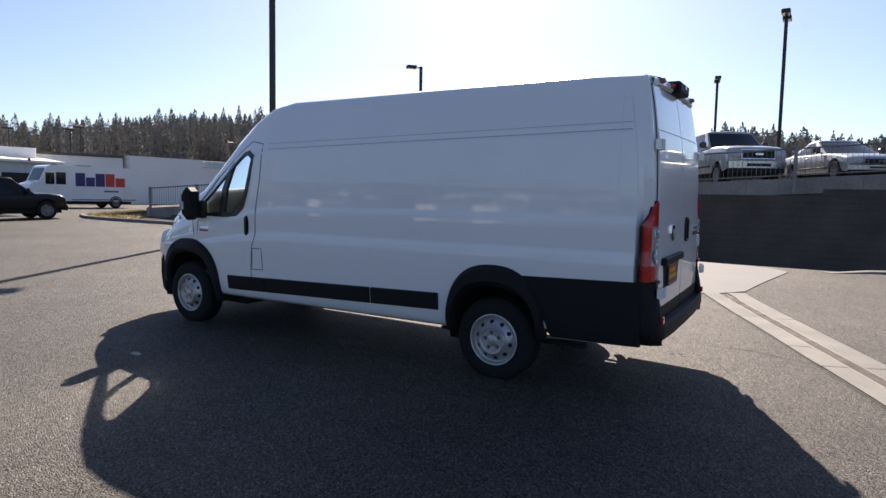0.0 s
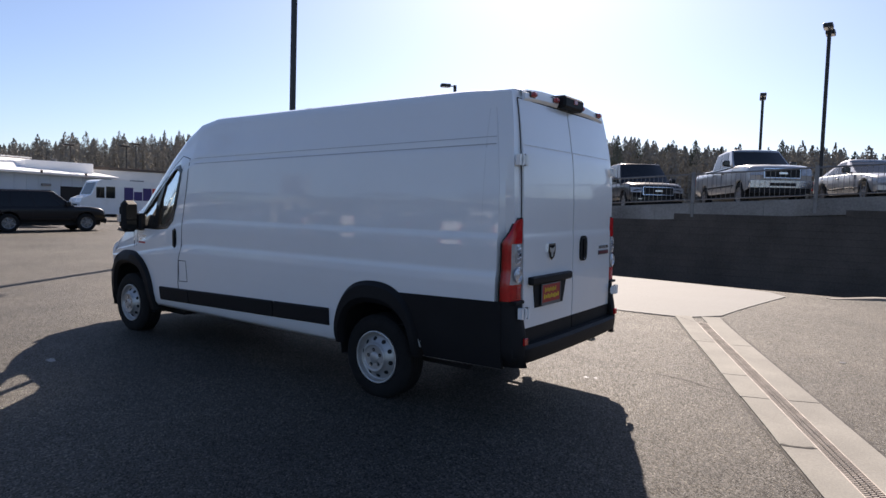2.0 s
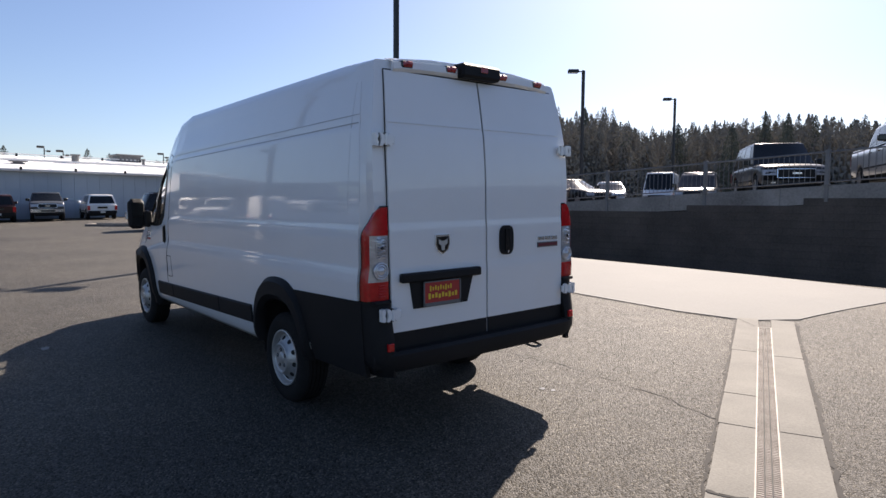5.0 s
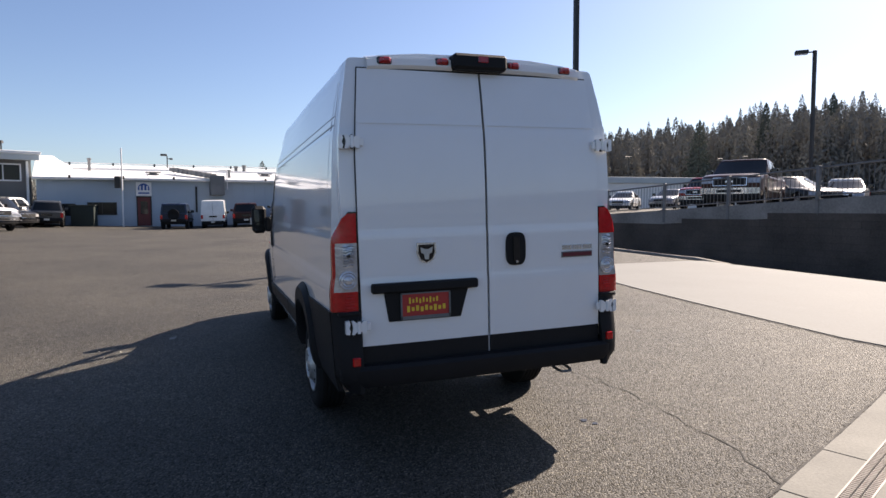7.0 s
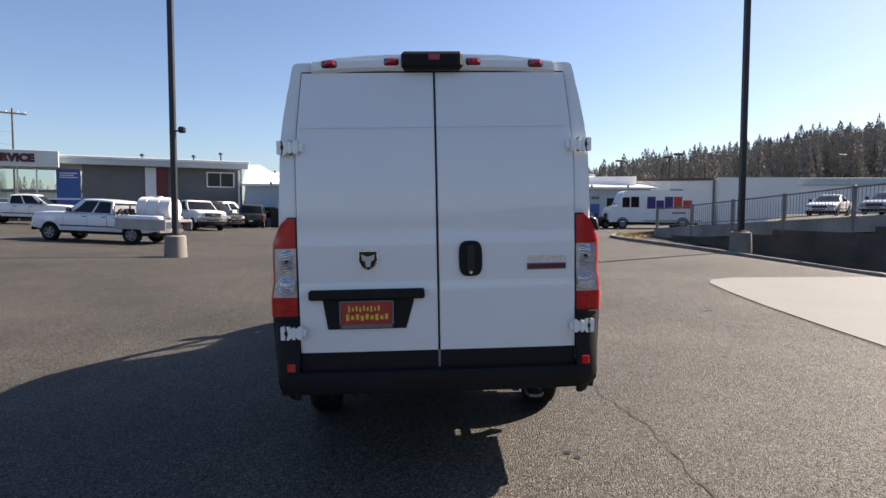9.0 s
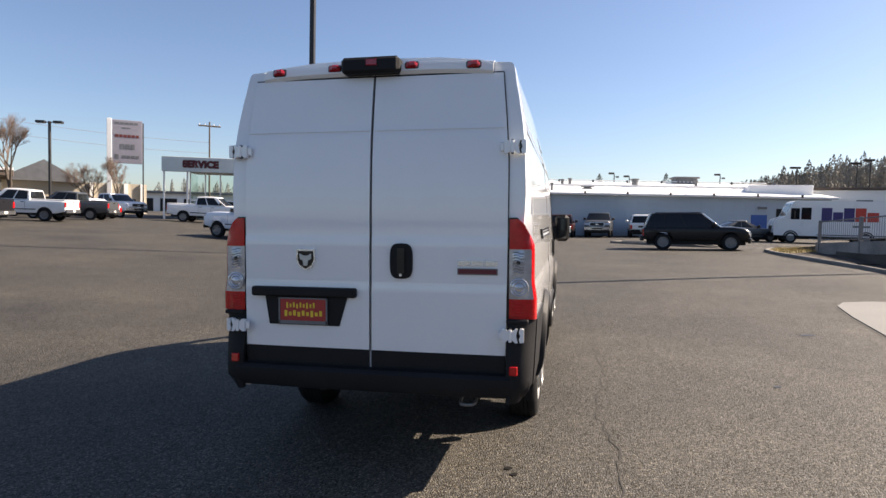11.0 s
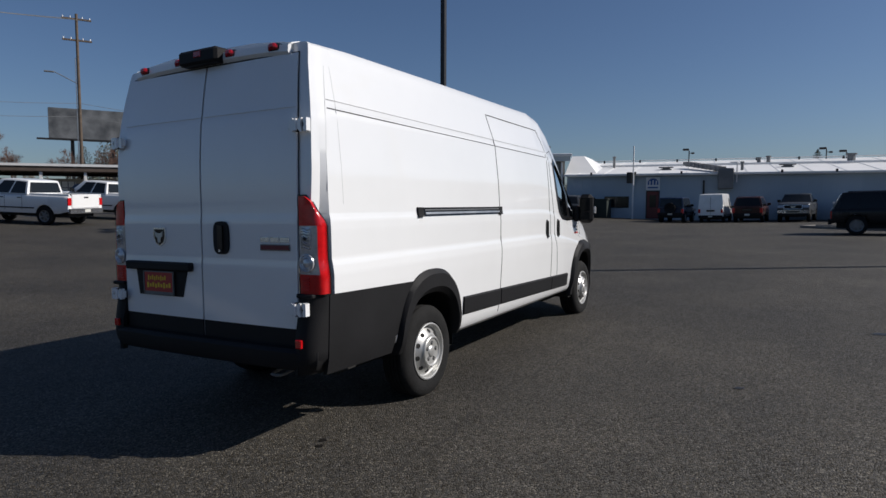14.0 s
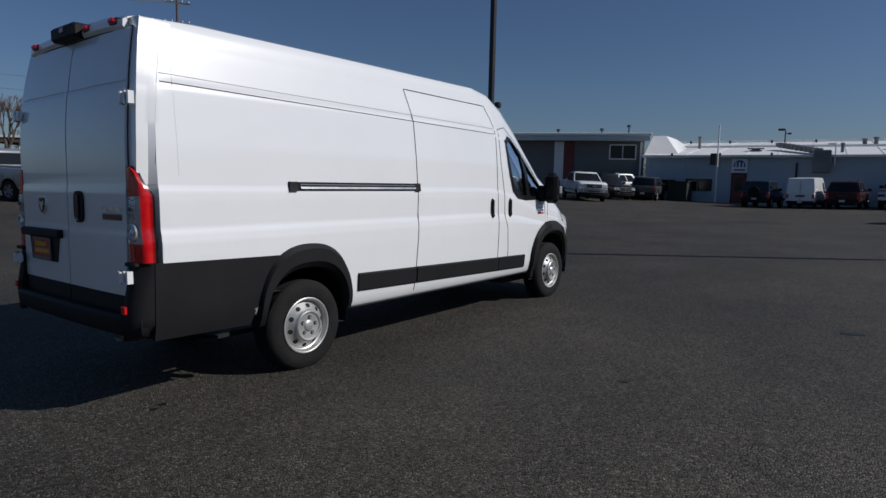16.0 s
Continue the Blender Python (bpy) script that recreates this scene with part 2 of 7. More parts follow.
def sheet(pts, thick):
    """A grid of points (rows of equal length) given thickness along the vector thick, with closed rims."""
    nr, nc = len(pts), len(pts[0])
    t = Vector(thick)
    top = [Vector(p) for row in pts for p in row]
    v = top + [p - t for p in top]
    k = nr * nc
    f = []
    for i in range(nr - 1):
        for j in range(nc - 1):
            q = (i * nc + j, i * nc + j + 1, (i + 1) * nc + j + 1, (i + 1) * nc + j)
            f.append(q)
            f.append(tuple(a + k for a in q[::-1]))
    rim = [(0, j) for j in range(nc)] + [(i, nc - 1) for i in range(1, nr)] + [(nr - 1, j) for j in range(nc - 2, -1, -1)] + [(i, 0) for i in range(nr - 2, 0, -1)]
    ids = [i * nc + j for i, j in rim]
    for a, b in zip(ids, ids[1:] + ids[:1]):
        f.append((b, a, a + k, b + k))
    return v, f


def smooth01(a, b, x):
    t = min(1.0, max(0.0, (x - a) / (b - a)))
    return t * t * (3 - 2 * t)


# ---------------------------------------------------------------- ground
def wall_x(y):
    """The line of the retaining wall's face."""
    return 15.0 - 0.167 * y


def cap_z(y):
    """The sloping top of the retaining wall."""
    return 2.21 - 0.058 * max(-25, min(26, y))


def ground_z(x, y):
    z = 0.0192 * max(-30.0, min(10.0, x))
    u = -5.0 - x
    rise = 0.5 * (u + math.sqrt(u * u + 6.0)) - 0.55
    z += 0.054 * max(0.0, min(rise, 24.0)) + 0.012 * max(0.0, min(rise, 70.0) - 24.0)
    z += 0.0075 * max(-6.0, min(y, 12.0)) + 0.0044 * max(0.0, min(y, 60.0) - 18.0)
    # a shallow valley along the trench drain
    off = 0.3760 * (x - 5.248) - 0.9266 * (y + 1.174)
    z -= 0.050 * math.exp(-(off / 1.5) ** 2) * smooth01(-14, -9, x) * (1 - smooth01(4.0, 7.0, x))
    z -= 0.62 * smooth01(9.4, 12.4, x) * (1 - smooth01(10.0, 25.0, y)) * (1 - smooth01(40, 60, -y))
    return z


def ground_normal(x, y):
    e = 0.5
    return Vector((ground_z(x - e, y) - ground_z(x + e, y), ground_z(x, y - e) - ground_z(x, y + e), 2 * e)).normalized()


def axis_steps(lo, hi, core, fine):
    out, v, step = [], 0.0, fine
    while v < hi:
        out.append(v)
        step = fine if v < core[1] else step * 1.35
        v += step
    out.append(hi)
    v, step = -fine, fine
    while v > lo:
        out.append(v)
        step = fine if v > core[0] else step * 1.35
        v -= step
    out.append(lo)
    return sorted(out)


gx, gy = axis_steps(-3000, 3000, (-24, 16), 0.4), axis_steps(-3000, 3000, (-14, 30), 0.4)
gv = [(x, y, ground_z(x, y)) for y in gy for x in gx]
gf = [(j * len(gx) + i, j * len(gx) + i + 1, (j + 1) * len(gx) + i + 1, (j + 1) * len(gx) + i) for j in range(len(gy) - 1) for i in range(len(gx) - 1)]
ground = tagged(obj("ground", gv, gf, ASPHALT, None, "", 60), "worn grey asphalt of the car lot", "asphalt", kind="structure")


def laid(outline, lift, material, name, parent=None, thick=0.06, step=1.0):
    """A flat slab that follows the ground over an outline in plan."""
    n = len(outline)
    v = [(x, y, ground_z(x, y) + lift) for x, y in outline] + [(x, y, ground_z(x, y) + lift - thick) for x, y in outline]
    f = [tuple(range(n))] + [(k, k + n, (k + 1) % n + n, (k + 1) % n) for k in range(n)]
    return obj(name, v, f, material, parent)


# concrete apron between the lot and the sunken lane, in rows across its width
apron_near = [(5.62, -1.36), (5.12, -0.92), (4.96, 0.0), (5.0, 1.2), (5.12, 2.6), (5.3, 4.2), (5.55, 5.8), (5.8, 7.0), (6.1, 7.55), (6.7, 7.78)]
apron_far = [(8.7, -1.86), (9.2, -1.5), (9.45, -0.3), (9.6, 1.2), (9.75, 2.6), (9.85, 4.2), (9.9, 5.6), (9.95, 6.6), (9.9, 7.05), (9.7, 7.3)]
rows = []
for (ax, ay), (bx, by) in zip(apron_near, apron_far):
    rows.append([(ax + (bx - ax) * k / 8, ay + (by - ay) * k / 8, ground_z(ax + (bx - ax) * k / 8, ay + (by - ay) * k / 8) + 0.012) for k in range(9)])
v, f = sheet([r[::-1] for r in rows], (0, 0, 0.08))
tagged(obj("concrete_apron", v, f, CONCRETE, None, "", 40), "pale smooth concrete apron laid in the asphalt", "pavement", kind="structure")

# trench drain: two rows of concrete slabs and a slotted grate between them
DA, DB = Vector((5.248, -1.174)), Vector((5.248 - 14.6 * 0.9266, -1.174 - 14.6 * 0.3760))
dd = (DB - DA).normalized()
dn = Vector((-dd.y, dd.x))            # to the apron's right


def drain_point(along, across):
    p = DA + dd * along + dn * (across - 0.065 + 0.021 * along)
    return p.x, p.y


drain = tagged(thing("trench_drain"), "concrete trench drain with a rusty slotted steel grate", "drain", kind="structure")
GRATE = mat("worn steel grate", (0.30, 0.262, 0.225), 0.7, 0.0, var=0.3, scale=5, fine=80, bump=0.2)
DRAIN_CONCRETE = mat("stained drain concrete", (0.178, 0.172, 0.152), 0.9, var=0.28, scale=1.6, fine=60, bump=0.25)
random.seed(4)
cuts_a, cuts_b = [-0.1, 1.75, 3.37, 4.155, 5.34, 7.1, 9.0, 11.0, 12.9, 14.2], [-0.1, 1.85, 4.15, 6.3, 8.5, 10.6, 12.6, 14.6]
for cuts, w0, w1 in ((cuts_a, -0.342, -0.098), (cuts_b, 0.050, 0.312)):
    for a, b in zip(cuts, cuts[1:]):
        nseg = 4
        pts = []
        for k in range(nseg + 1):
            s = a + 0.008 + (b - a - 0.016) * k / nseg
            j = 0.006 * random.uniform(-1, 1)
            q0, q1 = drain_point(s, w0 + j), drain_point(s, w1)
            pts.append([(*q0, ground_z(*q0) + 0.014), (*q1, ground_z(*q1) + 0.014)])
        v, f = sheet(pts, (0, 0, 0.08))
        obj("slab", v, f, DRAIN_CONCRETE, drain)
shapes = []
for w in (-0.094, 0.045):
    pts = [[(*drain_point(0.4 + 14.1 * q / 60, w + d), ground_z(*drain_point(0.4 + 14.1 * q / 60, w + d)) + 0.015) for d in (-0.005, 0.005)] for q in range(61)]
    shapes.append(sheet(pts, (0, 0, 0.02)))
obj("grate_frame", *join(*shapes), GRATE, drain)
shapes = []
for k in range(500):
    s = 0.42 + k * 0.028
    for w0, w1 in ((-0.088, -0.048), (-0.040, -0.008), (0.000, 0.039)):
        a, b = drain_point(s, w0), drain_point(s, w1)
        c, e = drain_point(s + 0.010, w0), drain_point(s + 0.010, w1)
        z = ground_z(*a) + 0.013
        shapes.append(([(*a, z), (*b, z), (*e, z), (*c, z), (*a, z - 0.008), (*b, z - 0.008), (*e, z - 0.008), (*c, z - 0.008)],
                       [(0, 3, 2, 1), (0, 1, 5, 4), (1, 2, 6, 5), (2, 3, 7, 6), (3, 0, 4, 7)]))
tagged(obj("grate_bars", *join(*shapes), GRATE, drain), kind="stuff")
# black sheet close under the bars: shade of the deep trench as colour
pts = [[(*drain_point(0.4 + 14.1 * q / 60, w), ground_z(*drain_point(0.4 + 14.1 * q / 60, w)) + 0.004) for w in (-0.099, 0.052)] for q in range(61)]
obj("channel_shade", *sheet(pts, (0, 0, 0.02)), DARK, drain)


def crack(pts, w, name="crack", jitter=0.03, step=0.12, lift=0.004):
    """A thin dark crack that wanders along a line."""
    line = []
    for (ax, ay), (bx, by) in zip(pts, pts[1:]):
        n = max(2, int(math.hypot(bx - ax, by - ay) / step))
        for k in range(n):
            line.append((ax + (bx - ax) * k / n + random.uniform(-jitter, jitter), ay + (by - ay) * k / n + random.uniform(-jitter, jitter)))
    line.append(pts[-1])
    v, f = [], []
    for k, (x, y) in enumerate(line):
        a, b = line[max(0, k - 1)], line[min(len(line) - 1, k + 1)]
        d = Vector((b[0] - a[0], b[1] - a[1])).normalized()
        h = w * random.uniform(0.15, 0.9) / 2
        for s in (-1, 1):
            px, py = x - d.y * h * s, y + d.x * h * s
            v.append((px, py, ground_z(px, py) + lift))
        if k:
            f.append((2 * k - 2, 2 * k - 1, 2 * k + 1, 2 * k))
    return tagged(obj(name, v, f, CRACK), "thin jagged crack in the asphalt", "crack", kind="structure")


random.seed(11)
crack([(1.45, 6.5), (1.5, 3.0), (1.56, 1.4), (1.42, 0.1), (1.55, -0.8), (1.5, -1.8), (1.35, -2.45)], 0.020)
crack([(-9.0, 3.5), (-5.2, 4.4), (-2.2, 5.6), (1.0, 6.9)], 0.016)
crack([(4.6, 10.6), (8.5, 17.0), (9.2, 20.5)], 0.018)
crack([drain_point(0.0, -0.358), drain_point(4.5, -0.357), drain_point(12.0, -0.357)], 0.045, jitter=0.012, step=0.05)
crack([drain_point(0.0, 0.336), drain_point(5.0, 0.336), drain_point(12.0, 0.336)], 0.060, jitter=0.012, step=0.05)
crack([drain_point(5.33, -0.342), drain_point(5.36, -0.22), drain_point(5.33, -0.120)], 0.05, jitter=0.012, step=0.03, lift=0.018)
crack([drain_point(0.0, -0.335), drain_point(0.42, -0.115)], 0.012, jitter=0.006, step=0.05, lift=0.018)
crack([drain_point(7.2, -0.335), drain_point(7.35, -0.115)], 0.010, jitter=0.008, step=0.05, lift=0.018)
crack([drain_point(1.57, -0.335), drain_point(1.66, -0.100)], 0.010, jitter=0.008, step=0.05, lift=0.018)
crack([(apron_x, apron_y) for apron_x, apron_y in [(5.6, -1.4), (5.08, -0.92), (4.92, 0.0), (4.96, 1.2), (5.08, 2.6), (5.26, 4.2), (5.5, 5.8), (5.75, 7.0)]], 0.04, jitter=0.010, step=0.06)


TAR = mat("glossy tar", (0.016, 0.015, 0.014), 0.3, var=0.2, scale=20)
DRIP = mat("dark oil drip", (0.018, 0.017, 0.016), 0.45, var=0.3, scale=12)
random.seed(77)


def spot(x, y, r, material, name, label, category, stretch=1.0, turn=0.0):
    """A small uneven blotch on the asphalt."""
    n = 14
    ring = [(r * random.uniform(0.6, 1.1) * math.cos(6.283 * k / n) * stretch, r * random.uniform(0.6, 1.1) * math.sin(6.283 * k / n)) for k in range(n)]
    c, d = math.cos(turn), math.sin(turn)
    pts = [(x + a * c - b * d, y + a * d + b * c) for a, b in ring]
    v = [(px, py, ground_z(px, py) + 0.0045) for px, py in pts]
    tagged(obj(name, v, [tuple(range(n))], material), label, category, kind="structure")


for x, y, r, st in ((0.84, -1.13, 0.028, 1.3), (0.88, -1.21, 0.020, 1.6)):
    spot(x, y, r, TAR, "tar_spot", "small glossy black tar spot on asphalt", "stain", st, 0.4)
for x, y, r in ((2.6, -4.2, 0.05), (0.2, -3.4, 0.035), (3.4, -3.1, 0.04), (-3.2, -2.2, 0.06), (4.3, 4.0, 0.06), (3.1, 1.2, 0.03), (5.2, -4.0, 0.05), (-2.2, 3.2, 0.05), (6.5, -5.5, 0.06)):
    spot(x, y, r, DRIP, "oil_spot", "small dark oil spot on asphalt", "stain", random.uniform(1, 2), random.uniform(0, 3))


def kerb(pts, name, w=0.16, h=0.13):
    """A cast kerb with a rounded front edge along a line in plan; its ends run down to the ground."""
    line = []
    for (ax, ay), (bx, by) in zip(pts, pts[1:]):
        n = max(1, int(math.hypot(bx - ax, by - ay) / 0.5))
        line += [(ax + (bx - ax) * k / n, ay + (by - ay) * k / n) for k in range(n)]
    line.append(pts[-1])
    v, f = [], []
    prof = ((0, -0.1), (0, 0.75), (0.2, 1.0), (0.9, 1.0), (1.0, 0.9), (1.0, -0.1))
    for k, (x, y) in enumerate(line):
        a, b = line[max(0, k - 1)], line[min(len(line) - 1, k + 1)]
        d = Vector((b[0] - a[0], b[1] - a[1])).normalized()
        hh = h * min(1.0, 0.1 + k / 3, 0.1 + (len(line) - 1 - k) / 3)
        g = ground_z(x, y)
        for s, t in prof:
            v.append((x + d.y * w * s, y - d.x * w * s, g + hh * t))
        if k:
            m = len(prof)
            for i in range(m):
                f.append(((k - 1) * m + i, (k - 1) * m + (i + 1) % m, k * m + (i + 1) % m, k * m + i))
    m = len(prof)
    f += [tuple(range(m)), tuple(range((len(line) - 1) * m, len(line) * m))[::-1]]
    return tagged(obj(name, v, f, KERB, None, "", 30), "weathered cast concrete kerb", "kerb", kind="structure")


kerb([(9.9, 6.75), (10.3, 7.4), (10.45, 9.0), (10.4, 14.0), (9.9, 19.0), (9.75, 23.5), (9.95, 26.0), (10.9, 28.2), (13.3, 30.2), (17.0, 33.0)], "kerb_1")
kerb([(10.3, -18.0), (10.2, -8.0), (10.05, -4.6), (9.6, -3.3), (9.0, -2.6)], "kerb_2")
kerb([(9.4, 30.6), (7.4, 32.6), (4.4, 35.5), (3.8, 34.6), (6.4, 31.5), (9.0, 29.7)], "kerb_3")

# planted strip of dry grass inside the kerb
inner = [(10.15, 18.6), (9.98, 21.0), (9.93, 23.5), (10.13, 25.9), (11.05, 28.05), (13.4, 29.95), (17.0, 32.7)]
outer = [(11.75, 19.0), (11.4, 21.0), (11.1, 23.0), (11.6, 24.9), (12.6, 26.6), (14.6, 28.3), (18.0, 30.8)]
rows = []
for (ax, ay), (bx, by) in zip(inner, outer):
    row = []
    for k in range(7):
        x, y = ax + (bx - ax) * k / 6, ay + (by - ay) * k / 6
        low = ground_z(x, y) + 0.10
        row.append((x, y, low + 0.09 * smooth01(0.2, 0.8, k / 6)))
    rows.append(row)
tagged(obj("grass_strip", *sheet(rows[2:], (0, 0, 0.5)), GRASS, None, "", 40), "dry yellow grass bank inside the kerb", "grass", kind="structure")
SOIL = mat("dark damp soil", (0.045, 0.034, 0.026), 0.95, var=0.4, scale=3, fine=40, bump=0.9)
tagged(obj("soil_strip", *sheet(rows[:3], (0, 0, 0.5)), SOIL, None, "", 40), "bare dark soil bank inside the kerb", "soil", kind="structure")
blades = []
random.seed(31)
for k in range(2600):
    i = random.uniform(1.9, 5.99)
    j = random.uniform(0, 5.99)
    a, b = int(i), int(j)
    p = Vector(rows[a][b]).lerp(Vector(rows[a + 1][b]), i - a).lerp(Vector(rows[a][b + 1]).lerp(Vector(rows[a + 1][b + 1]), i - a), j - b)
    t, hgt, w = random.uniform(0, 6.28), random.uniform(0.05, 0.16), 0.012
    dx, dy = math.cos(t), math.sin(t)
    blades.append(([(p.x - w * dx, p.y - w * dy, p.z - 0.02), (p.x + w * dx, p.y + w * dy, p.z - 0.02), (p.x + 0.06 * dy, p.y - 0.06 * dx, p.z + hgt)], [(0, 1, 2)]))
tagged(obj("grass_blades", *join(*blades), GRASS), "dry yellow winter grass blades", "grass", kind="stuff")

# bare dark soil between the kerb and the foot of the wall
rows = []
for k in range(14):
    y = 8.2 + 11.6 * k / 13
    x0, x1 = (10.63 if y < 14 else 10.63 - 0.10 * (y - 14)), wall_x(y) - 0.03
    rows.append([(x0 + (x1 - x0) * q / 5, y, ground_z(x0 + (x1 - x0) * q / 5, y) + 0.03 + 0.16 * q / 5 + 0.03 * noise.noise((y * 1.7, q * 1.3, 0))) for q in range(6)])
tagged(obj("planting_bed", *sheet(rows, (0, 0, 0.4)), SOIL, None, "", 40), "bare dark soil bed at the foot of the wall", "soil", kind="structure")

# ---------------------------------------------------------------- retaining wall with a steel railing
wall = tagged(thing("retaining_wall"), "long dark concrete block retaining wall with a pale cap", "retaining wall", kind="structure")


def wall_strip(y0, y1, za, zb, out, back, material, name):
    """A length of wall between two heights, given as functions of y."""
    ys = [y0 + (y1 - y0) * k / 6 for k in range(7)]
    v, f = [], []
    for y in ys:
        x = wall_x(y)
        v += [(x - out, y, za(y)), (x - out, y, zb(y)), (x + back, y, zb(y)), (x + back, y, za(y))]
    for k in range(6):
        for i in range(4):
            f.append((4 * k + i, 4 * k + 4 + i, 4 * k + 4 + (i + 1) % 4, 4 * k + (i + 1) % 4))
    f += [(0, 1, 2, 3), tuple(24 + i for i in (3, 2, 1, 0))]
    return obj(name, v, f, material, wall)


Y0, Y1 = -24.0, 23.2
wall_strip(Y0, Y1, lambda y: -1.2, lambda y: cap_z(y) - 0.5, -0.02, 0.4, WALL_CONCRETE, "backing")
y = Y0
while y < Y1 - 0.1:
    ye = min(Y1, y + 2.95)
    wall_strip(y + 0.004, ye - 0.004, lambda q: cap_z(q) - 0.47, cap_z, 0.012, 0.38, CAP_CONCRETE, "cap_block")
    y = ye
# level courses of block that step down below the sloping cap, each block on its own along the nearest stretch
random.seed(21)
course_h, block_l = 0.2, 0.46
rest = []
for c in range(22):
    top = -1.0 + (c + 1) * course_h
    y = Y0 + (block_l / 2 if c % 2 else 0.0)
    while y < Y1:
        ye = min(Y1, y + block_l)
        room = min(cap_z(y), cap_z(ye)) - 0.27 - 0.08 * smooth01(0.3, 0.7, noise.noise((y * 0.35, c * 0.7, 3.0)) + 0.5)
        if top < room and top > ground_z(wall_x(y) - 0.3, y) - 0.1:
            o = 0.026 + random.uniform(-0.006, 0.008)
            v = []
            for q in (y + 0.0015, ye - 0.0015):
                x = wall_x(q)
                v += [(x - o, q, top - course_h + 0.001), (x - o - 0.004, q, top - 0.008), (x - o + 0.004, q, top - 0.001), (x + 0.05, q, top - 0.001), (x + 0.05, q, top - course_h + 0.001)]
            f = [(0, 5, 6, 1), (1, 6, 7, 2), (2, 7, 8, 3), (4, 3, 8, 9), (0, 4, 9, 5), (0, 1, 2, 3, 4), (9, 8, 7, 6, 5)]
            if -2.2 < y < 12.0 and top > 0.3 and c % 2 == 0:
                obj("block", v, f, WALL_CONCRETE, wall)
            else:
                rest.append((v, f))
        y = ye
tagged(obj("block_courses", *join(*rest), WALL_CONCRETE, wall), kind="stuff")

fence = tagged(thing("railing"), "grey painted steel railing of thin balusters on the retaining wall", "railing", kind="structure")
post_y = [23.0, 20.4, 17.9, 15.35, 12.65, 10.2, 7.5, 4.5, 1.5, -1.65, -4.7, -7.7, -10.7, -13.7, -16.7]
RAIL_H = 0.86
for y in post_y:
    x = wall_x(y) + 0.02
    obj("post", *join(box(x - 0.05, x + 0.05, y - 0.05, y + 0.05, cap_z(y) - 0.42, cap_z(y) + RAIL_H + 0.06, 0.008), box(x - 0.1, x + 0.1, y - 0.09, y + 0.09, cap_z(y) - 0.002, cap_z(y) + 0.02, 0.004)), GREY_PAINT, fence)
for ya, yb in zip(post_y, post_y[1:]):
    for h, t in ((RAIL_H, 0.025), (0.1, 0.018)):
        a, b = Vector((wall_x(ya) + 0.02, ya - 0.05, cap_z(ya) + h)), Vector((wall_x(yb) + 0.02, yb + 0.05, cap_z(yb) + h))
        obj("rail", *rod(a, b, t, t, 6), GREY_PAINT, fence)
    n = int((ya - yb) / 0.125)
    bars = []
    for k in range(1, n):
        y = ya + (yb - ya) * k / n
        x = wall_x(y) + 0.02
        bars.append(box(x - 0.0055, x + 0.0055, y - 0.0055, y + 0.0055, cap_z(y) + 0.1, cap_z(y) + RAIL_H))
    tagged(obj("balusters", *join(*bars), GREY_PAINT, fence), kind="stuff")


# the upper lot behind the wall
def upper_z(x, y):
    e = smooth01(23.0, 34.0, y)
    edge = (cap_z(y) - 0.1) * (1 - e) + (ground_z(x, y) - 0.25) * e + 0.004 * max(0, min(60, x - 16)) * (1 - e)
    level = (smooth01(12.0, 22.0, x) * (1 - e) + smooth01(26.5, 29.5, x) * e) * smooth01(5.0, 14.0, y)
    return edge + (1.5 - edge) * level


rows = []
for y in [-400, -120, -40] + [-25 + 2.0 * k for k in range(36)]:
    x0 = wall_x(max(-24.5, min(y, 23.2))) + 0.1
    rows.append([(x0 + d, y, upper_z(x0 + d, y)) for d in (0, 1.5, 3, 5, 7.5, 10, 13, 16, 20, 40, 80, 150, 600)])
v, f = sheet(rows, (0, 0, 0.6))
tagged(obj("upper_lot", v, f, UPPER_ASPHALT, None, "", 40), "raised grey asphalt lot behind the retaining wall", "asphalt", kind="structure")

# ---------------------------------------------------------------- the van (its own frame: x right, y ahead, rear axle at y = 0)
van = thing("cargo_van", LEVEL.copy(), "white high-roof cargo van with black lower cladding on asphalt", "van")


def lerp_table(table, t):
    if t <= table[0][0]:
        return table[0][1]
    for (a, va), (b, vb) in zip(table, table[1:]):
        if t <= b:
            return va + (vb - va) * (t - a) / (b - a)
    return table[-1][1]


SIDE = [(0.40, 0.935), (0.45, 0.965), (0.55, 0.985), (0.75, 0.996), (0.95, 1.006), (1.06, 1.007), (1.12, 1.000), (1.16, 0.991), (1.34, 0.991), (1.40, 0.988), (1.44, 0.980),
        (1.7, 0.971), (2.0, 0.947), (2.055, 0.942), (2.075, 0.934), (2.095, 0.932), (2.12, 0.930), (2.3, 0.895), (2.36, 0.882)]
TOP = [(-1.30, 2.548), (2.45, 2.55), (2.75, 2.50), (3.0, 2.375), (3.3, 2.155), (3.6, 1.905), (3.95, 1.625), (4.15, 1.53), (4.4, 1.42), (4.65, 1.26), (4.85, 1.05), (4.97, 0.80)]
NARROW = [(-1.3, 1.0), (3.2, 1.0), (3.6, 0.99), (4.0, 0.975), (4.3, 0.95), (4.6, 0.89), (4.8, 0.80), (4.92, 0.70), (4.98, 0.60)]


def top_z(y):
    return lerp_table(TOP, y)


def shoulder_z(y):
    return top_z(y) - 0.188


def to_full(y, z):
    """Height in the full-height section that stands for z at this station."""
    s = shoulder_z(y)
    if s >= 2.355:
        return z
    k = max(0.0, (z - 0.9) / (s - 0.9)) if s > 0.92 else 0.0
    return z if z < 0.9 else 0.9 + k * (2.36 - 0.9)


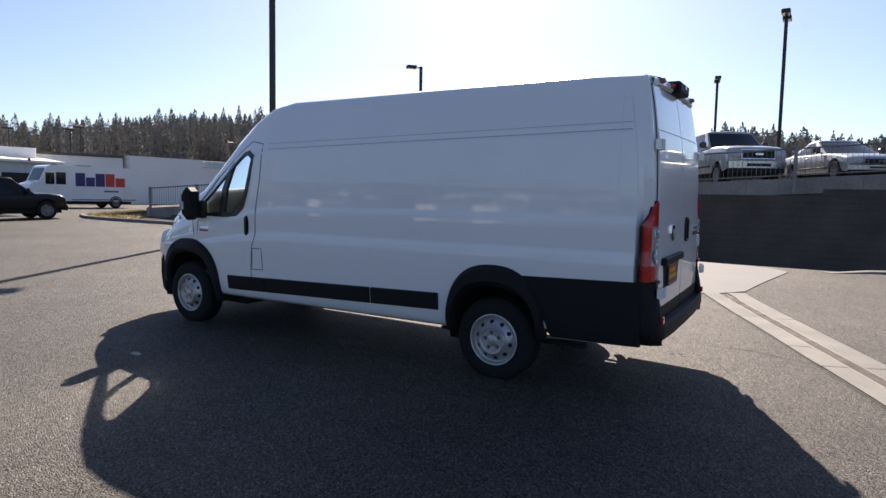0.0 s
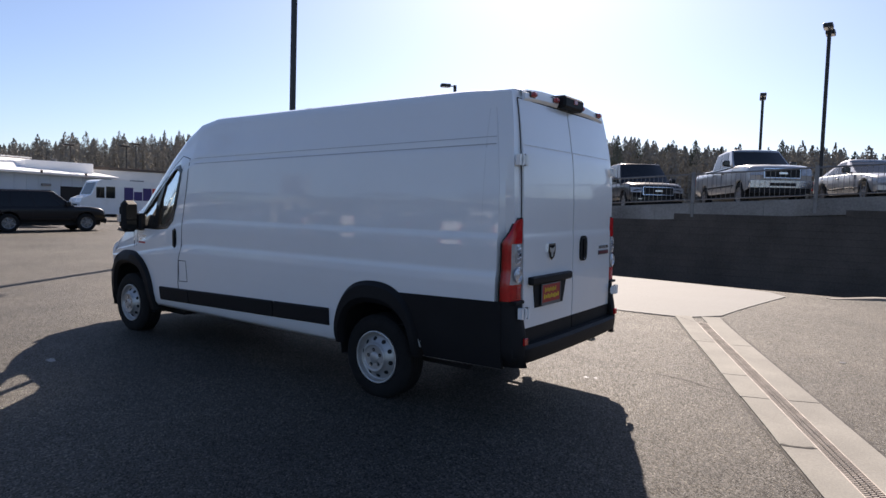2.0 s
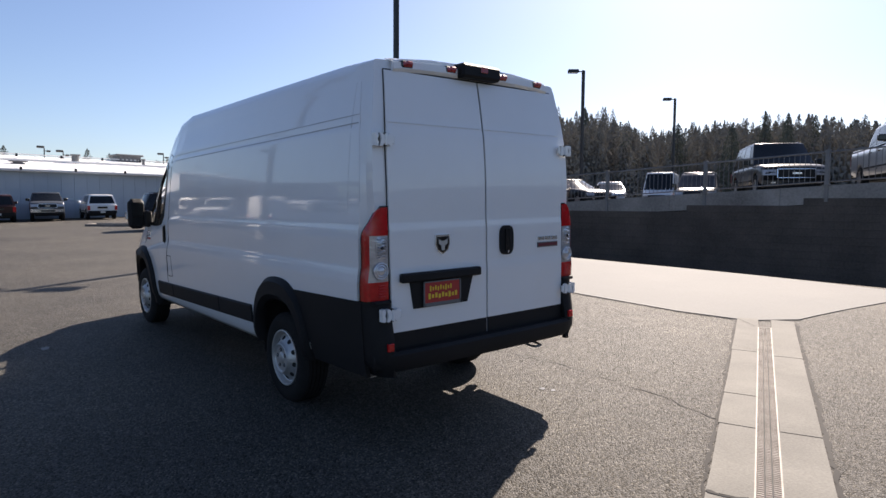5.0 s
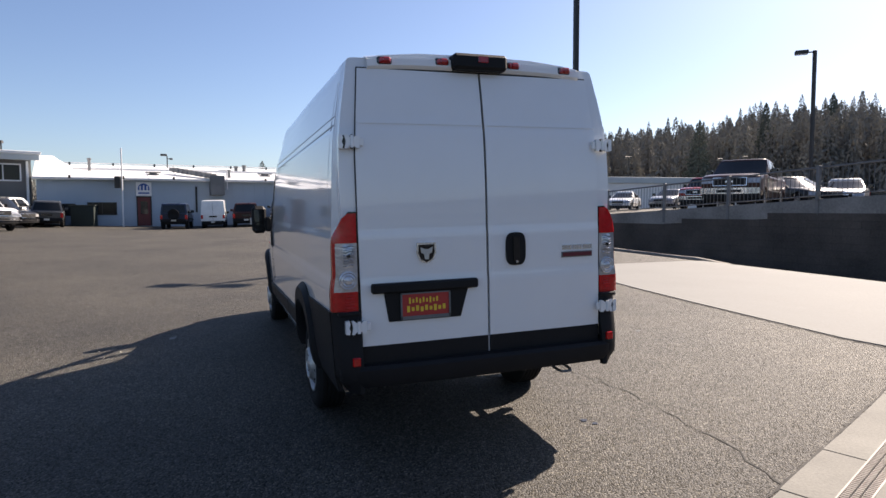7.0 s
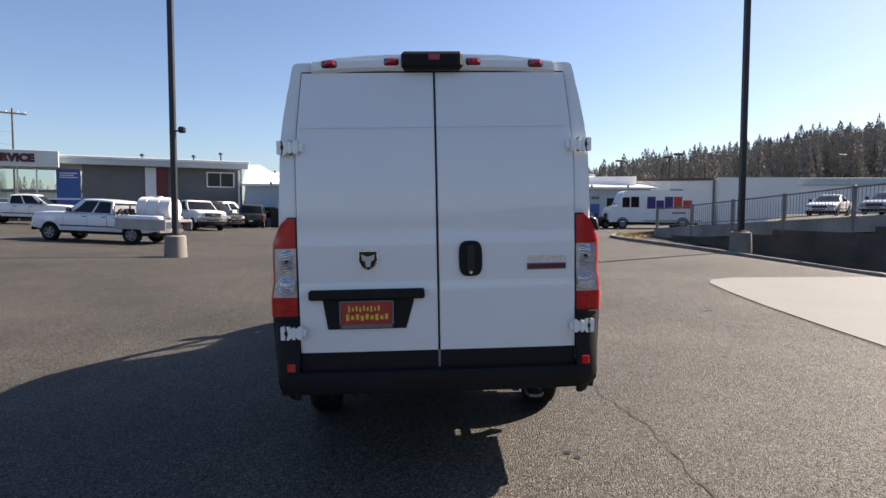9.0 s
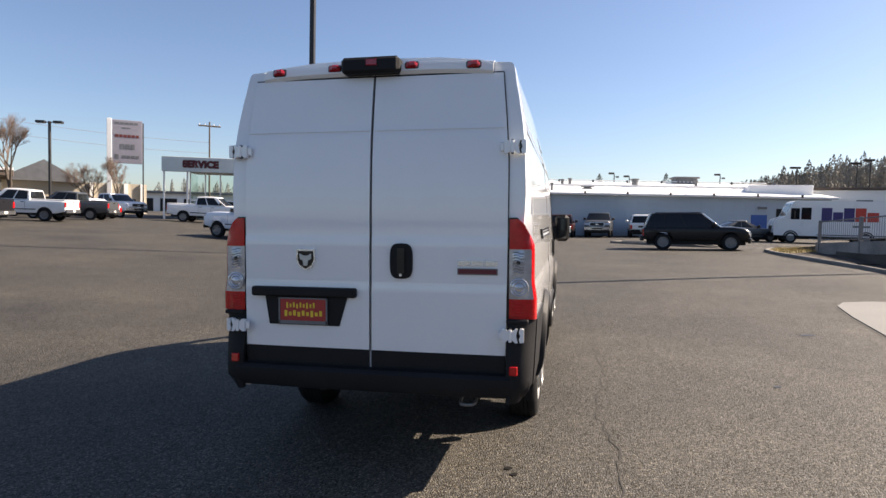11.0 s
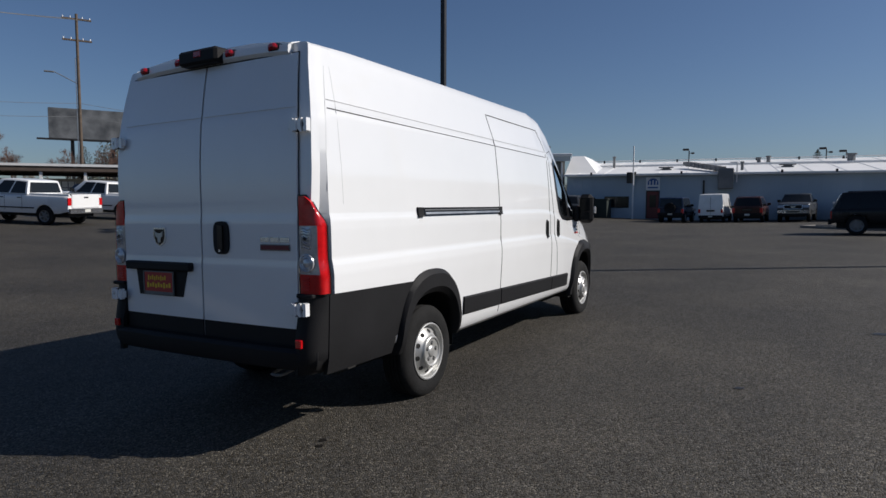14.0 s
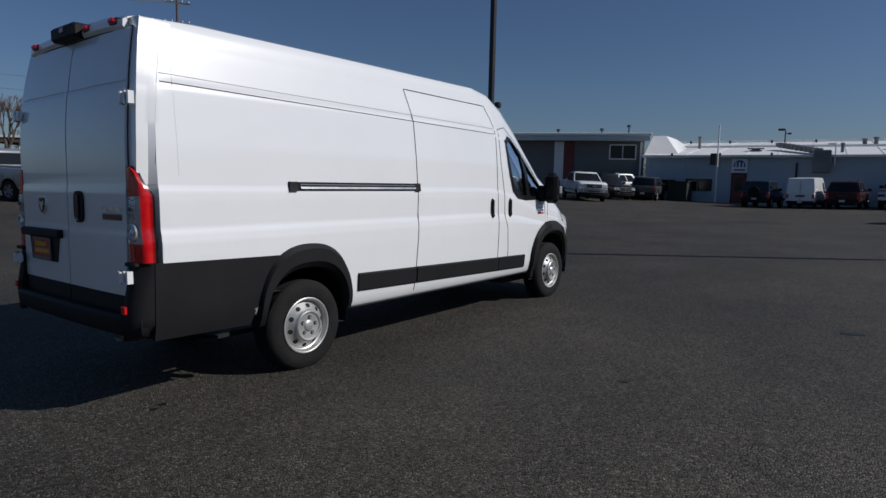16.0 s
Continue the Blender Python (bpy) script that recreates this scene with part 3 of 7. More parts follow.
def side_x(y, z):
    """Half the body's width at a place on its side."""
    zf = to_full(y, z)
    x = lerp_table(SIDE, zf)
    if 2.0 < zf < 2.3:
        # the pressed step ends short of the tail
        x += (0.947 - 0.173 * (zf - 2.0) - x) * (1 - smooth01(-1.18, -1.06, y))
    return x * lerp_table(NARROW, y) - 0.024 * smooth01(0.2, 2.4, y) * smooth01(2.1, 2.36, to_full(y, z))


def rear_y(z, x=0.0):
    """The plane of the rear doors, which leans forward above the waist."""
    return -1.300 + 0.10 * max(0.0, (z - 1.55) / 0.93) ** 2.2 + 0.012 * (abs(x) / 0.9) ** 4


LEVELS = sorted(set([0.40, 0.425, 0.45, 0.50] + [round(0.55 + 0.033 * k, 3) for k in range(55)] + [1.06, 1.12, 1.16, 1.34, 1.40, 1.44, 2.055, 2.075, 2.095, 2.12]))
LEVELS = [z for z in LEVELS if z <= 2.355] + [2.36]
ROOF = [(0.0, 0.0), (0.012, 0.36), (0.030, 0.60), (0.062, 0.78), (0.115, 0.88), (0.22, 0.935), (0.40, 0.965), (0.7, 0.99), (1.0, 1.0)]


# at the tail the corner posts rise straight to a flat ledge beside the raised roof
ROOF_TAIL = [(0.0, 0.0), (0.010, 0.34), (0.022, 0.61), (0.038, 0.685), (0.060, 0.705), (0.17, 0.715), (0.26, 0.83), (0.55, 0.96), (1.0, 1.0)]


def section(y):
    """Right half of the body's cross-section at y, from sill to the roof's middle."""
    s, t = shoulder_z(y), top_z(y)
    pts = []
    for z in LEVELS:
        zz = z if s >= 2.355 or z < 0.9 else 0.9 + (z - 0.9) * (s - 0.9) / (2.36 - 0.9)
        pts.append((side_x(y, zz), zz))
    xs = pts[-1][0]
    tail = 1 - smooth01(-1.25, -0.75, y)
    for (u, w), (ut, wt) in zip(ROOF[1:], ROOF_TAIL[1:]):
        u, w = u + (ut - u) * tail, w + (wt - w) * tail
        pts.append((xs * (1 - u), s + (t - s) * w))
    return pts


stations = [-1.300, -1.280, -1.255, -1.225, -1.190, -1.15] + [round(-1.11 + 0.033 * k, 3) for k in range(183)] + [4.95, 4.975]
INSET = {-1.300: 0.050, -1.280: 0.035, -1.255: 0.020, -1.225: 0.008, -1.190: 0.001}
grid = []
for y in stations:
    row = []
    near = max(0.0, 1 - (y + 1.300) / 0.7)
    ins = INSET.get(y, 0.0)
    for x, z in section(y):
        lean = rear_y(z, max(0.0, x - ins)) + 1.300 if x > 0.3 else rear_y(z) + 1.300
        zz = z - ins * 0.40 * smooth01(2.2, 2.5, z)
        ins *= 0.92
        if y < -1.19 and z < 0.95:
            ins += 0.03
        row.append((max(0.0, x - ins if x > 0.1 else x), y + lean * near, zz))
    grid.append(row)
NP = len(grid[0])
NS = len(LEVELS)


def arch_out(y, z, y0, a, b, zc, p=2.4):
    return (abs(y - y0) / a) ** p + (max(0.0, z - zc) / b) ** p


WINDOW = [(2.93, 1.97), (3.02, 2.03), (3.12, 2.01), (3.3, 1.885), (3.6, 1.66), (3.86, 1.44), (3.88, 1.33), (3.80, 1.295), (3.38, 1.29), (3.17, 1.31), (3.06, 1.40), (2.99, 1.6)]


def inside(poly, y, z):
    hit = False
    for (ya, za), (yb, zb) in zip(poly, poly[1:] + poly[:1]):
        if (za > z) != (zb > z) and y < ya + (z - za) * (yb - ya) / (zb - za):
            hit = not hit
    return hit


def shrink(poly, d):
    cy, cz = sum(p[0] for p in poly) / len(poly), sum(p[1] for p in poly) / len(poly)
    out = []
    for y, z in poly:
        r = math.hypot(y - cy, z - cz)
        out.append((cy + (y - cy) * (1 - d / r), cz + (z - cz) * (1 - d / r)))
    return out


verts = [p for row in grid for p in row] + [(-p[0], p[1], p[2]) for row in grid for p in row]
HALF = len(grid) * NP
faces, screen = [], []
cut_win = shrink(WINDOW, 0.02)
for j in range(len(grid) - 1):
    for i in range(NP - 1):
        q = (j * NP + i, j * NP + i + 1, (j + 1) * NP + i + 1, (j + 1) * NP + i)
        cy = sum(verts[a][1] for a in q) / 4
        cz = sum(verts[a][2] for a in q) / 4
        if i < NS and (arch_out(cy, cz, 0.0, 0.43, 0.49, 0.40) < 1 or arch_out(cy, cz, 4.038, 0.49, 0.50, 0.40) < 1 or inside(cut_win, cy, cz)):
            continue
        if cy < -0.40 and cz < 0.52:
            continue
        if i >= NS + 1 and 3.0 < cy < 3.93:
            screen.append(q)
            continue
        faces.append(q)
both = faces + [tuple(a + HALF for a in q[::-1]) for q in faces]
for j in (0, len(grid) - 1):
    for i in range(NP - 1):
        a, b = j * NP + i, j * NP + i + 1
        if j == 0 and verts[b][2] < 0.56:
            continue
        q = (a, b, b + HALF, a + HALF)
        both.append(q if j else q[::-1])
body = obj("body_shell", verts, both, WHITE_PAINT, van, "white painted steel body shell", 28)
thick = body.modifiers.new("thickness", "SOLIDIFY")
thick.thickness, thick.offset = 0.02, 1.0
scr = screen + [tuple(a + HALF for a in q[::-1]) for q in screen]
used = sorted({a for q in scr for a in q})
remap = {a: k for k, a in enumerate(used)}
windscreen = obj("windscreen", [verts[a] for a in used], [tuple(remap[a] for a in q) for q in scr], GLASS, van, "clear raked windscreen", 60)
windscreen.visible_shadow = False


def side_sheet(name, rows_yz, side, out, material, parent, label="", depth=0.02, smooth=35):
    """A piece that lies on the body's side: rows of (y, z) lifted by out and given depth."""
    rows3 = [[(side * (side_x(y, z) + out), y, z) for y, z in r] for r in rows_yz]
    v, f = sheet(rows3, (side * depth, 0, 0))
    return obj(name, v, f, material, parent, label, smooth)


def side_line(name, pts, side, w, material, parent, out=0.002):
    """A thin coloured strip for a line pressed or cut into the body's side."""
    line = []
    for (ya, za), (yb, zb) in zip(pts, pts[1:]):
        n = max(1, int(math.hypot(yb - ya, zb - za) / 0.06))
        line += [(ya + (yb - ya) * k / n, za + (zb - za) * k / n) for k in range(n)]
    line.append(pts[-1])
    rows_yz = []
    for k, (y, z) in enumerate(line):
        a, b = line[max(0, k - 1)], line[min(len(line) - 1, k + 1)]
        d = math.hypot(b[0] - a[0], b[1] - a[1])
        ny, nz = -(b[1] - a[1]) / d, (b[0] - a[0]) / d
        rows_yz.append([(y - ny * w / 2, z - nz * w / 2), (y + ny * w / 2, z + nz * w / 2)])
    return side_sheet(name, rows_yz, side, out, material, parent, depth=0.006, smooth=0)


def rear_sheet(name, rows_xz, out, material, parent, label="", depth=0.02, smooth=35):
    rows3 = [[(x, rear_y(z, x) - out, z) for x, z in r] for r in rows_xz]
    v, f = sheet(rows3, (0, -depth, 0))
    return obj(name, v, f, material, parent, label, smooth)


def rect(a0, a1, b0, b1, na=6, nb=6):
    return [[(a0 + (a1 - a0) * i / na, b0 + (b1 - b0) * j / nb) for i in range(na + 1)] for j in range(nb + 1)]


def arch_rows(y0, ai, bi, ao, bo, zc, zlow, p=2.4, n=40):
    rows_yz = []
    for k in range(n + 1):
        w = math.pi * k / n
        c, s = math.cos(w), max(0.0, math.sin(w))
        e = 2 / p
        def at(a, b):
            return (y0 + a * math.copysign(abs(c) ** e, c), zc + b * s ** e)
        (yi, zi), (yo, zo) = at(ai, bi), at(ao, bo)
        rows_yz.append([(yi, zi), (yi + (yo - yi) * 0.25, zi + (zo - zi) * 0.25), (yi + (yo - yi) * 0.8, zi + (zo - zi) * 0.8), (yo, zo)])
    first, last = rows_yz[0], rows_yz[-1]
    return [[(y, zlow) for y, z in first]] + rows_yz + [[(y, zlow) for y, z in last]]


BULGE = (0.012, 0.05, 0.045, 0.012)


def flare(side, y0, ai, bi, ao, bo, zc, zlow):
    rows3 = []
    for r in arch_rows(y0, ai, bi, ao, bo, zc, zlow):
        rows3.append([(side * (side_x(y, z) + o), y, z) for (y, z), o in zip(r, BULGE)])
    v, f = sheet(rows3, (side * 0.05, 0, 0))
    return obj("wheel_arch_flare", v, f, BLACK_PLASTIC, van, "black textured plastic arch flare", 40)


for side in (-1, 1):
    flare(side, 0.0, 0.395, 0.40, 0.47, 0.585, 0.41, 0.43)
    flare(side, 4.038, 0.445, 0.44, 0.555, 0.60, 0.42, 0.34)
    # rear quarter cladding, with its seam to the bumper
    rows_yz = []
    for k in range(13):
        u = k / 12
        y = -1.232 + 0.952 * u
        z1 = 0.947 - 0.022 * u
        z0 = 0.450 - 0.02 * u
        if y > -0.46:
            z0 = min(0.925, 0.37 + 0.585 * (1 - (abs(y) / 0.47) ** 2.4) ** (1 / 2.4))
        rows_yz.append([(y, z0 + (z1 - z0) * j / 5) for j in range(6)])
    side_sheet("quarter_cladding", rows_yz, side, 0.012, BLACK_PLASTIC, van, "black plastic rear quarter cladding", 0.03)
    # pale strip added on the left only, in place of a sunlit line
    if side < 0:
        rows3 = [[(side * (side_x(y, 0.44) - 0.03 - d), y, 0.440 - 0.02 * (y + 1.2)) for d in (0.0, 0.045)] for y in [-1.20 + 0.11 * k for k in range(8)]]
        obj("sunlit_strip", *sheet(rows3, (0, 0, 0.006)), GALV, van, "bare pale steel flange below the cladding")
    # side rub strip in three lengths
    for ya, yb in ((0.545, 1.30), (1.32, 2.74), (2.755, 3.33)):
        za = lambda y: 0.545 - 0.022 * (y - 0.57)
        rows_yz = [[(y, za(y)), (y, za(y) + 0.012), (y, za(y) + 0.145), (y, za(y) + 0.157)] for y in [ya + (yb - ya) * k / 8 for k in range(9)]]
        rows3 = [[(side * (side_x(y, z) + o), y, z) for (y, z), o in zip(r, (0.006, 0.018, 0.018, 0.006))] for r in rows_yz]
        v, f = sheet(rows3, (side * 0.02, 0, 0))
        obj("rub_strip", v, f, BLACK_PLASTIC, van, "black plastic rub strip", 30)
    # joints of the corner post and of the side panel
    side_line("panel_joint", [(-1.080, 2.36), (-1.095, 2.30), (-1.140, 2.06), (-1.170, 1.80), (-1.178, 1.58)], side, 0.0035, FAINT_SEAM, van, 0.001)
    side_line("panel_joint", [(-1.030, 2.36), (-1.030, 2.30), (-1.035, 2.06), (-1.033, 1.50)], side, 0.002, FAINT_SEAM, van, 0.001)
    # long pressed groove under the roof panel; its shade is the strips' colour, darker right
    side_line("groove", [(-1.115, 2.090), (2.71, 2.030)], side, 0.006, SEAM if side > 0 else GROOVE_SHADE_SEAL, van)
    side_line("groove", [(-1.115, 2.144), (2.71, 2.088)], side, 0.004, GROOVE_SHADE_SEAL, van)
    # cab door
    side_line("door_seam", [(2.80, 2.09), (2.82, 1.7), (2.87, 1.42), (2.875, 1.1), (2.92, 0.98), (2.95, 0.72), (2.94, 0.50)], side, 0.009, SEAM, van)
    side_line("door_seam", [(2.80, 2.09), (3.0, 2.125), (3.2, 2.02), (3.6, 1.735), (3.95, 1.46), (4.0, 1.28), (3.93, 1.06)], side, 0.008, SEAM, van)
    side_line("fender_seam", [(3.88, 1.28), (3.87, 1.08)], side, 0.007, SEAM, van)
    # window rubber, glass and the bar between quarter light and door glass
    inner = shrink(WINDOW, 0.055)
    n = len(WINDOW)

    def dense(poly):
        out = []
        for (ya, za), (yb, zb) in zip(poly, poly[1:] + poly[:1]):
            out += [(ya + (yb - ya) * k / 4, za + (zb - za) * k / 4) for k in range(4)]
        return out + [poly[0]]
    rows_yz = [[a, b] for a, b in zip(dense(inner), dense(WINDOW))]
    side_sheet("window_rubber", rows_yz, side, 0.006, GLOSS_BLACK, van, "black window surround", 0.03)
    side_sheet("window_bar", [[(3.30, 1.90), (3.385, 1.83)], [(3.36, 1.6), (3.44, 1.6)], [(3.39, 1.30), (3.475, 1.30)]], side, 0.008, GLOSS_BLACK, van, "black window divider", 0.03)
    ring = shrink(WINDOW, 0.03)
    cyz = (sum(p[0] for p in ring) / n, sum(p[1] for p in ring) / n)
    v = [(side * (side_x(y, z) - 0.012), y, z) for y, z in ring] + [(side * (side_x(*cyz) - 0.012), *cyz)]
    f = [((k, (k + 1) % n, n) if side > 0 else ((k + 1) % n, k, n)) for k in range(n)]
    pane = obj("side_window", v, f, GLASS, van, "clear cab door glass", 60)
    pane.visible_shadow = False
    # door handles: a dark recess with a grip
    for hy in ((2.985, 2.615) if side > 0 else (3.01,)):
        plate = side_sheet("door_handle", [[(hy + r * 0.034 * math.sin(w), 1.21 + r * 0.108 * math.copysign(abs(math.cos(w)) ** 0.6, math.cos(w))) for r in (0.02, 0.6, 1.0)] for w in [2 * math.pi * k / 20 for k in range(21)]], side, 0.006, BLACK_PLASTIC, van, "black recessed door handle", 0.01)
        side_sheet("grip", rect(hy - 0.014, hy + 0.014, 1.12, 1.30, 2, 6), side, 0.022, GLOSS_BLACK, plate, "", 0.014)
    # fender badge: grey and red bars
    for z, h, m in ((1.205, 0.028, CHROME), (1.165, 0.028, CHROME), (1.128, 0.022, RED_PAINT)):
        side_sheet("badge_bar", rect(3.66, 3.83, z - h / 2, z + h / 2, 3, 1), side, 0.004, m, van, "", 0.006)
    # headlamp that wraps round the wing
    side_sheet("headlamp", [[(4.36, 1.22), (4.46, 1.28)], [(4.42, 1.10), (4.56, 1.14)], [(4.50, 0.98), (4.66, 1.0)]], side, 0.004, CLEAR_LENS, van, "clear headlamp", 0.02)

# sliding door on the right, fuel flap on the left
side_line("door_seam", [(2.735, 0.49), (2.735, 2.035), (2.68, 2.2), (2.60, 2.33), (1.26, 2.345), (1.29, 2.2), (1.325, 2.04), (1.345, 1.47)], 1, 0.009, SEAM, van)
side_line("door_seam", [(1.345, 1.40), (1.33, 1.0), (1.30, 0.46)], 1, 0.009, SEAM, van)
track = side_sheet("door_track", rect(-0.16, 1.365, 1.402, 1.47, 12, 2), 1, 0.004, GLOSS_BLACK, van, "black sliding door track", 0.01)
side_sheet("track_rail", rect(-0.06, 1.30, 1.418, 1.434, 12, 1), 1, 0.016, GALV, track, "", 0.012)
side_sheet("track_rail", rect(-0.06, 1.30, 1.446, 1.456, 12, 1), 1, 0.012, GREY_PAINT, track, "", 0.008)
for ya, yb in ((-0.165, -0.09), (1.30, 1.37)):
    side_sheet("track_cap", rect(ya, yb, 1.400, 1.472, 2, 2), 1, 0.016, BLACK_PLASTIC, track, "", 0.02)
side_line("fuel_flap_seam", [(2.915, 0.968), (2.775, 0.968), (2.765, 0.74), (2.93, 0.735), (2.915, 0.968)], -1, 0.008, SEAM, van)

# ---- rear
def plate_of(poly, y0, y1):
    """A plate of the outline (x, z) between two depths."""
    n = len(poly)
    v = [(x, y0, z) for x, z in poly] + [(x, y1, z) for x, z in poly]
    return v, [tuple(range(n)), tuple(range(2 * n - 1, n - 1, -1))] + [(k, k + n, (k + 1) % n + n, (k + 1) % n) for k in range(n)]


MAROON = mat("dark red enamel", (0.13, 0.012, 0.02), 0.4, var=0.1)
for x0, x1 in ((-0.845, -0.008), (0.008, 0.845)):
    rows_xz = []
    for z in sorted([0.735 + (2.424 - 0.735) * k / 24 for k in range(25)] + [1.10, 1.13, 1.16, 1.39, 1.42, 1.45, 2.05, 2.07, 2.09]):
        w = lerp_table([(0.7, 0.835), (1.4, 0.842), (1.9, 0.842), (2.15, 0.825), (2.43, 0.80)], z)
        a, b = (max(x0, -w), x1) if x0 < 0 else (x0, min(x1, w))
        rows_xz.append([(a + (b - a) * j / 10, z) for j in range(11)])
    crease = 0.012
    rows3 = [[(x, rear_y(z, x) - crease - 0.006 * (1 - smooth01(1.10, 1.16, z)) - 0.006 * (1 - smooth01(1.39, 1.45, z)) - 0.005 * (1 - smooth01(2.05, 2.09, z)), z) for x, z in r] for r in rows_xz]
    v, f = sheet(rows3, (0, -0.016, 0))
    door = obj("rear_door", v, f, WHITE_PAINT, van, "white hinged rear cargo door", 30)
    s = -1 if x0 < 0 else 1
    rear_sheet("door_crease", rect(x0 if s > 0 else -0.825, x1 if s < 0 else 0.825, 2.086, 2.093, 10, 1), 0.0180, WHITE_PAINT, door, "", 0.006, 0)
    rear_sheet("lower_panel", rect(x0 if s > 0 else -0.835, x1 if s < 0 else 0.835, 0.577, 0.733, 8, 2), 0.030, BLACK_PLASTIC, door, "black lower door panel", 0.02)
    for hz, m in ((1.970, WHITE_PAINT), (0.866, WHITE_PAINT)):
        hy = rear_y(hz, 0.86) - (0.012 if hz > 1 else 0.046)
        waist = [(-0.044, -0.040), (-0.030, -0.042), (-0.012, -0.026), (0.014, -0.026), (0.030, -0.040), (0.048, -0.038), (0.048, 0.038), (0.030, 0.040), (0.014, 0.026), (-0.012, 0.026), (-0.030, 0.042), (-0.044, 0.040), (-0.034, 0.0)]
        strap = [(-0.078, -0.038), (-0.056, -0.042), (-0.050, -0.020), (-0.058, 0.0), (-0.050, 0.020), (-0.056, 0.042), (-0.078, 0.038)]
        hinge = obj("hinge", *join(
            moved(plate_of([(-s * a, c) for a, c in waist], -0.026, 0.0), pose(s * 0.868, hy - 0.018, hz)),
            moved(plate_of([(-s * a, c) for a, c in strap], -0.020, 0.016), pose(s * 0.868, hy - 0.018, hz)),
            moved(box(-0.013, 0.013, -0.018, 0.0, -0.026, 0.026, 0.005), pose(s * (0.868 - 0.060), hy - 0.018, hz)),
            rod((s * 0.868, hy - 0.046, hz - 0.036), (s * 0.868, hy - 0.046, hz + 0.036), 0.010, None, 10)), m, door, "white painted strap hinge", 30)
        obj("hinge_gap", *moved(box(-0.010, 0.010, -0.010, 0.002, -0.038, 0.038, 0.002), pose(s * (0.868 + 0.047), hy - 0.018, hz)), GLOSS_BLACK, hinge)
        for dz in (-0.034, 0.034):
            obj("bolt", *rod((s * 0.867, hy - 0.038, hz + dz), (s * 0.867, hy - 0.020, hz + dz), 0.010, None, 6), DARK_STEEL, hinge)
    if s < 0:
        # bar and recess for the plate
        panel = rear_sheet("plate_recess", [[(-0.70 + 0.03 * u, 1.06 - 0.185 * u) if j == 0 else (-0.70 + 0.03 * u + (0.555 - 0.085 * u) * j / 6, 1.06 - 0.185 * u) for j in range(7)] for u in (0, 0.5, 1)], 0.036, BLACK_PLASTIC, door, "black plate recess", 0.014)
        obj("plate_light_bar", *moved(box(-0.347, 0.347, -0.05, 0.0, -0.03, 0.03, 0.010), pose(-0.432, rear_y(1.08) - 0.018, 1.086)), BLACK_PLASTIC, panel, "black plate light bar", 30)
        plate = obj("dealer_plate", *moved(box(-0.155, 0.155, -0.008, 0.0, -0.078, 0.078, 0.004), pose(-0.436, rear_y(0.965) - 0.040, 0.965)), RED_PAINT, panel, "red paper plate with yellow bars")
        yp = rear_y(0.965) - 0.0485
        for bx, bw, bz, bh in ((-0.452, 0.20, 1.001, 0.040), (-0.434, 0.262, 0.950, 0.042)):
            n = 7 if bw < 0.2 else 9
            for k in range(n):
                w = bw / n
                obj("print_bar", *box(bx - bw / 2 + w * k + 0.006, bx - bw / 2 + w * (k + 1) - 0.005, yp - 0.002, yp + 0.001, bz - bh * (0.36 if k % 3 else 0.5), bz + bh * (0.2 if k % 2 else 0.42)), YELLOW, plate)
        obj("plate_frame", *join(box(-0.597, -0.275, yp - 0.003, yp + 0.006, 1.040, 1.048), box(-0.597, -0.275, yp - 0.003, yp + 0.006, 0.882, 0.904), box(-0.599, -0.589, yp - 0.003, yp + 0.006, 0.884, 1.046), box(-0.283, -0.273, yp - 0.003, yp + 0.006, 0.884, 1.046)), GREY_PAINT, plate, "grey plate frame")
        # shield badge
        sh = [(-0.06, 0.062), (0.06, 0.062), (0.064, 0.0), (0.045, -0.045), (0.0, -0.07), (-0.045, -0.045), (-0.064, 0.0)]
        yb = rear_y(1.29) - 0.024
        v = [(-0.421 + x, yb - 0.012, 1.292 + z) for x, z in sh] + [(-0.421 + x * 1.02, yb + 0.01, 1.292 + z * 1.02) for x, z in sh]
        badge = obj("badge", v, [tuple(range(7))] + [(k, k + 7, (k + 1) % 7 + 7, (k + 1) % 7) for k in range(7)], CHROME, door, "chrome shield badge")
        v = [(-0.421 + x * 0.84, yb - 0.014, 1.290 + z * 0.84) for x, z in sh]
        obj("badge_field", v + [(a, b + 0.01, c) for a, b, c in v], [tuple(range(7))] + [(k, k + 7, (k + 1) % 7 + 7, (k + 1) % 7) for k in range(7)], GLOSS_BLACK, badge)
        v = [(-0.421 + x, yb - 0.017, 1.292 + z) for x, z in ((-0.04, 0.035), (-0.012, 0.022), (0.012, 0.022), (0.04, 0.035), (0.036, 0.0), (0.018, -0.008), (0.012, -0.042), (-0.012, -0.042), (-0.018, -0.008), (-0.036, 0.0))]
        obj("badge_emblem", v + [(a, b + 0.006, c) for a, b, c in v], [tuple(range(10))] + [(k, k + 10, (k + 1) % 10 + 10, (k + 1) % 10) for k in range(10)], RIM, badge)
    else:
        rows_xz = [[(0.198 + r * 0.071 * math.copysign(abs(math.sin(w)) ** 0.6, math.sin(w)), 1.289 + r * 0.108 * math.copysign(abs(math.cos(w)) ** 0.55, math.cos(w))) for r in (0.02, 0.55, 1.0)] for w in [2 * math.pi * k / 24 for k in range(25)]]
        recess = rear_sheet("door_handle", rows_xz, 0.036, BLACK_PLASTIC, door, "black oval door handle", 0.014)
        rear_sheet("grip", rect(0.175, 0.222, 1.21, 1.37, 3, 6), 0.046, GLOSS_BLACK, recess, "", 0.016)
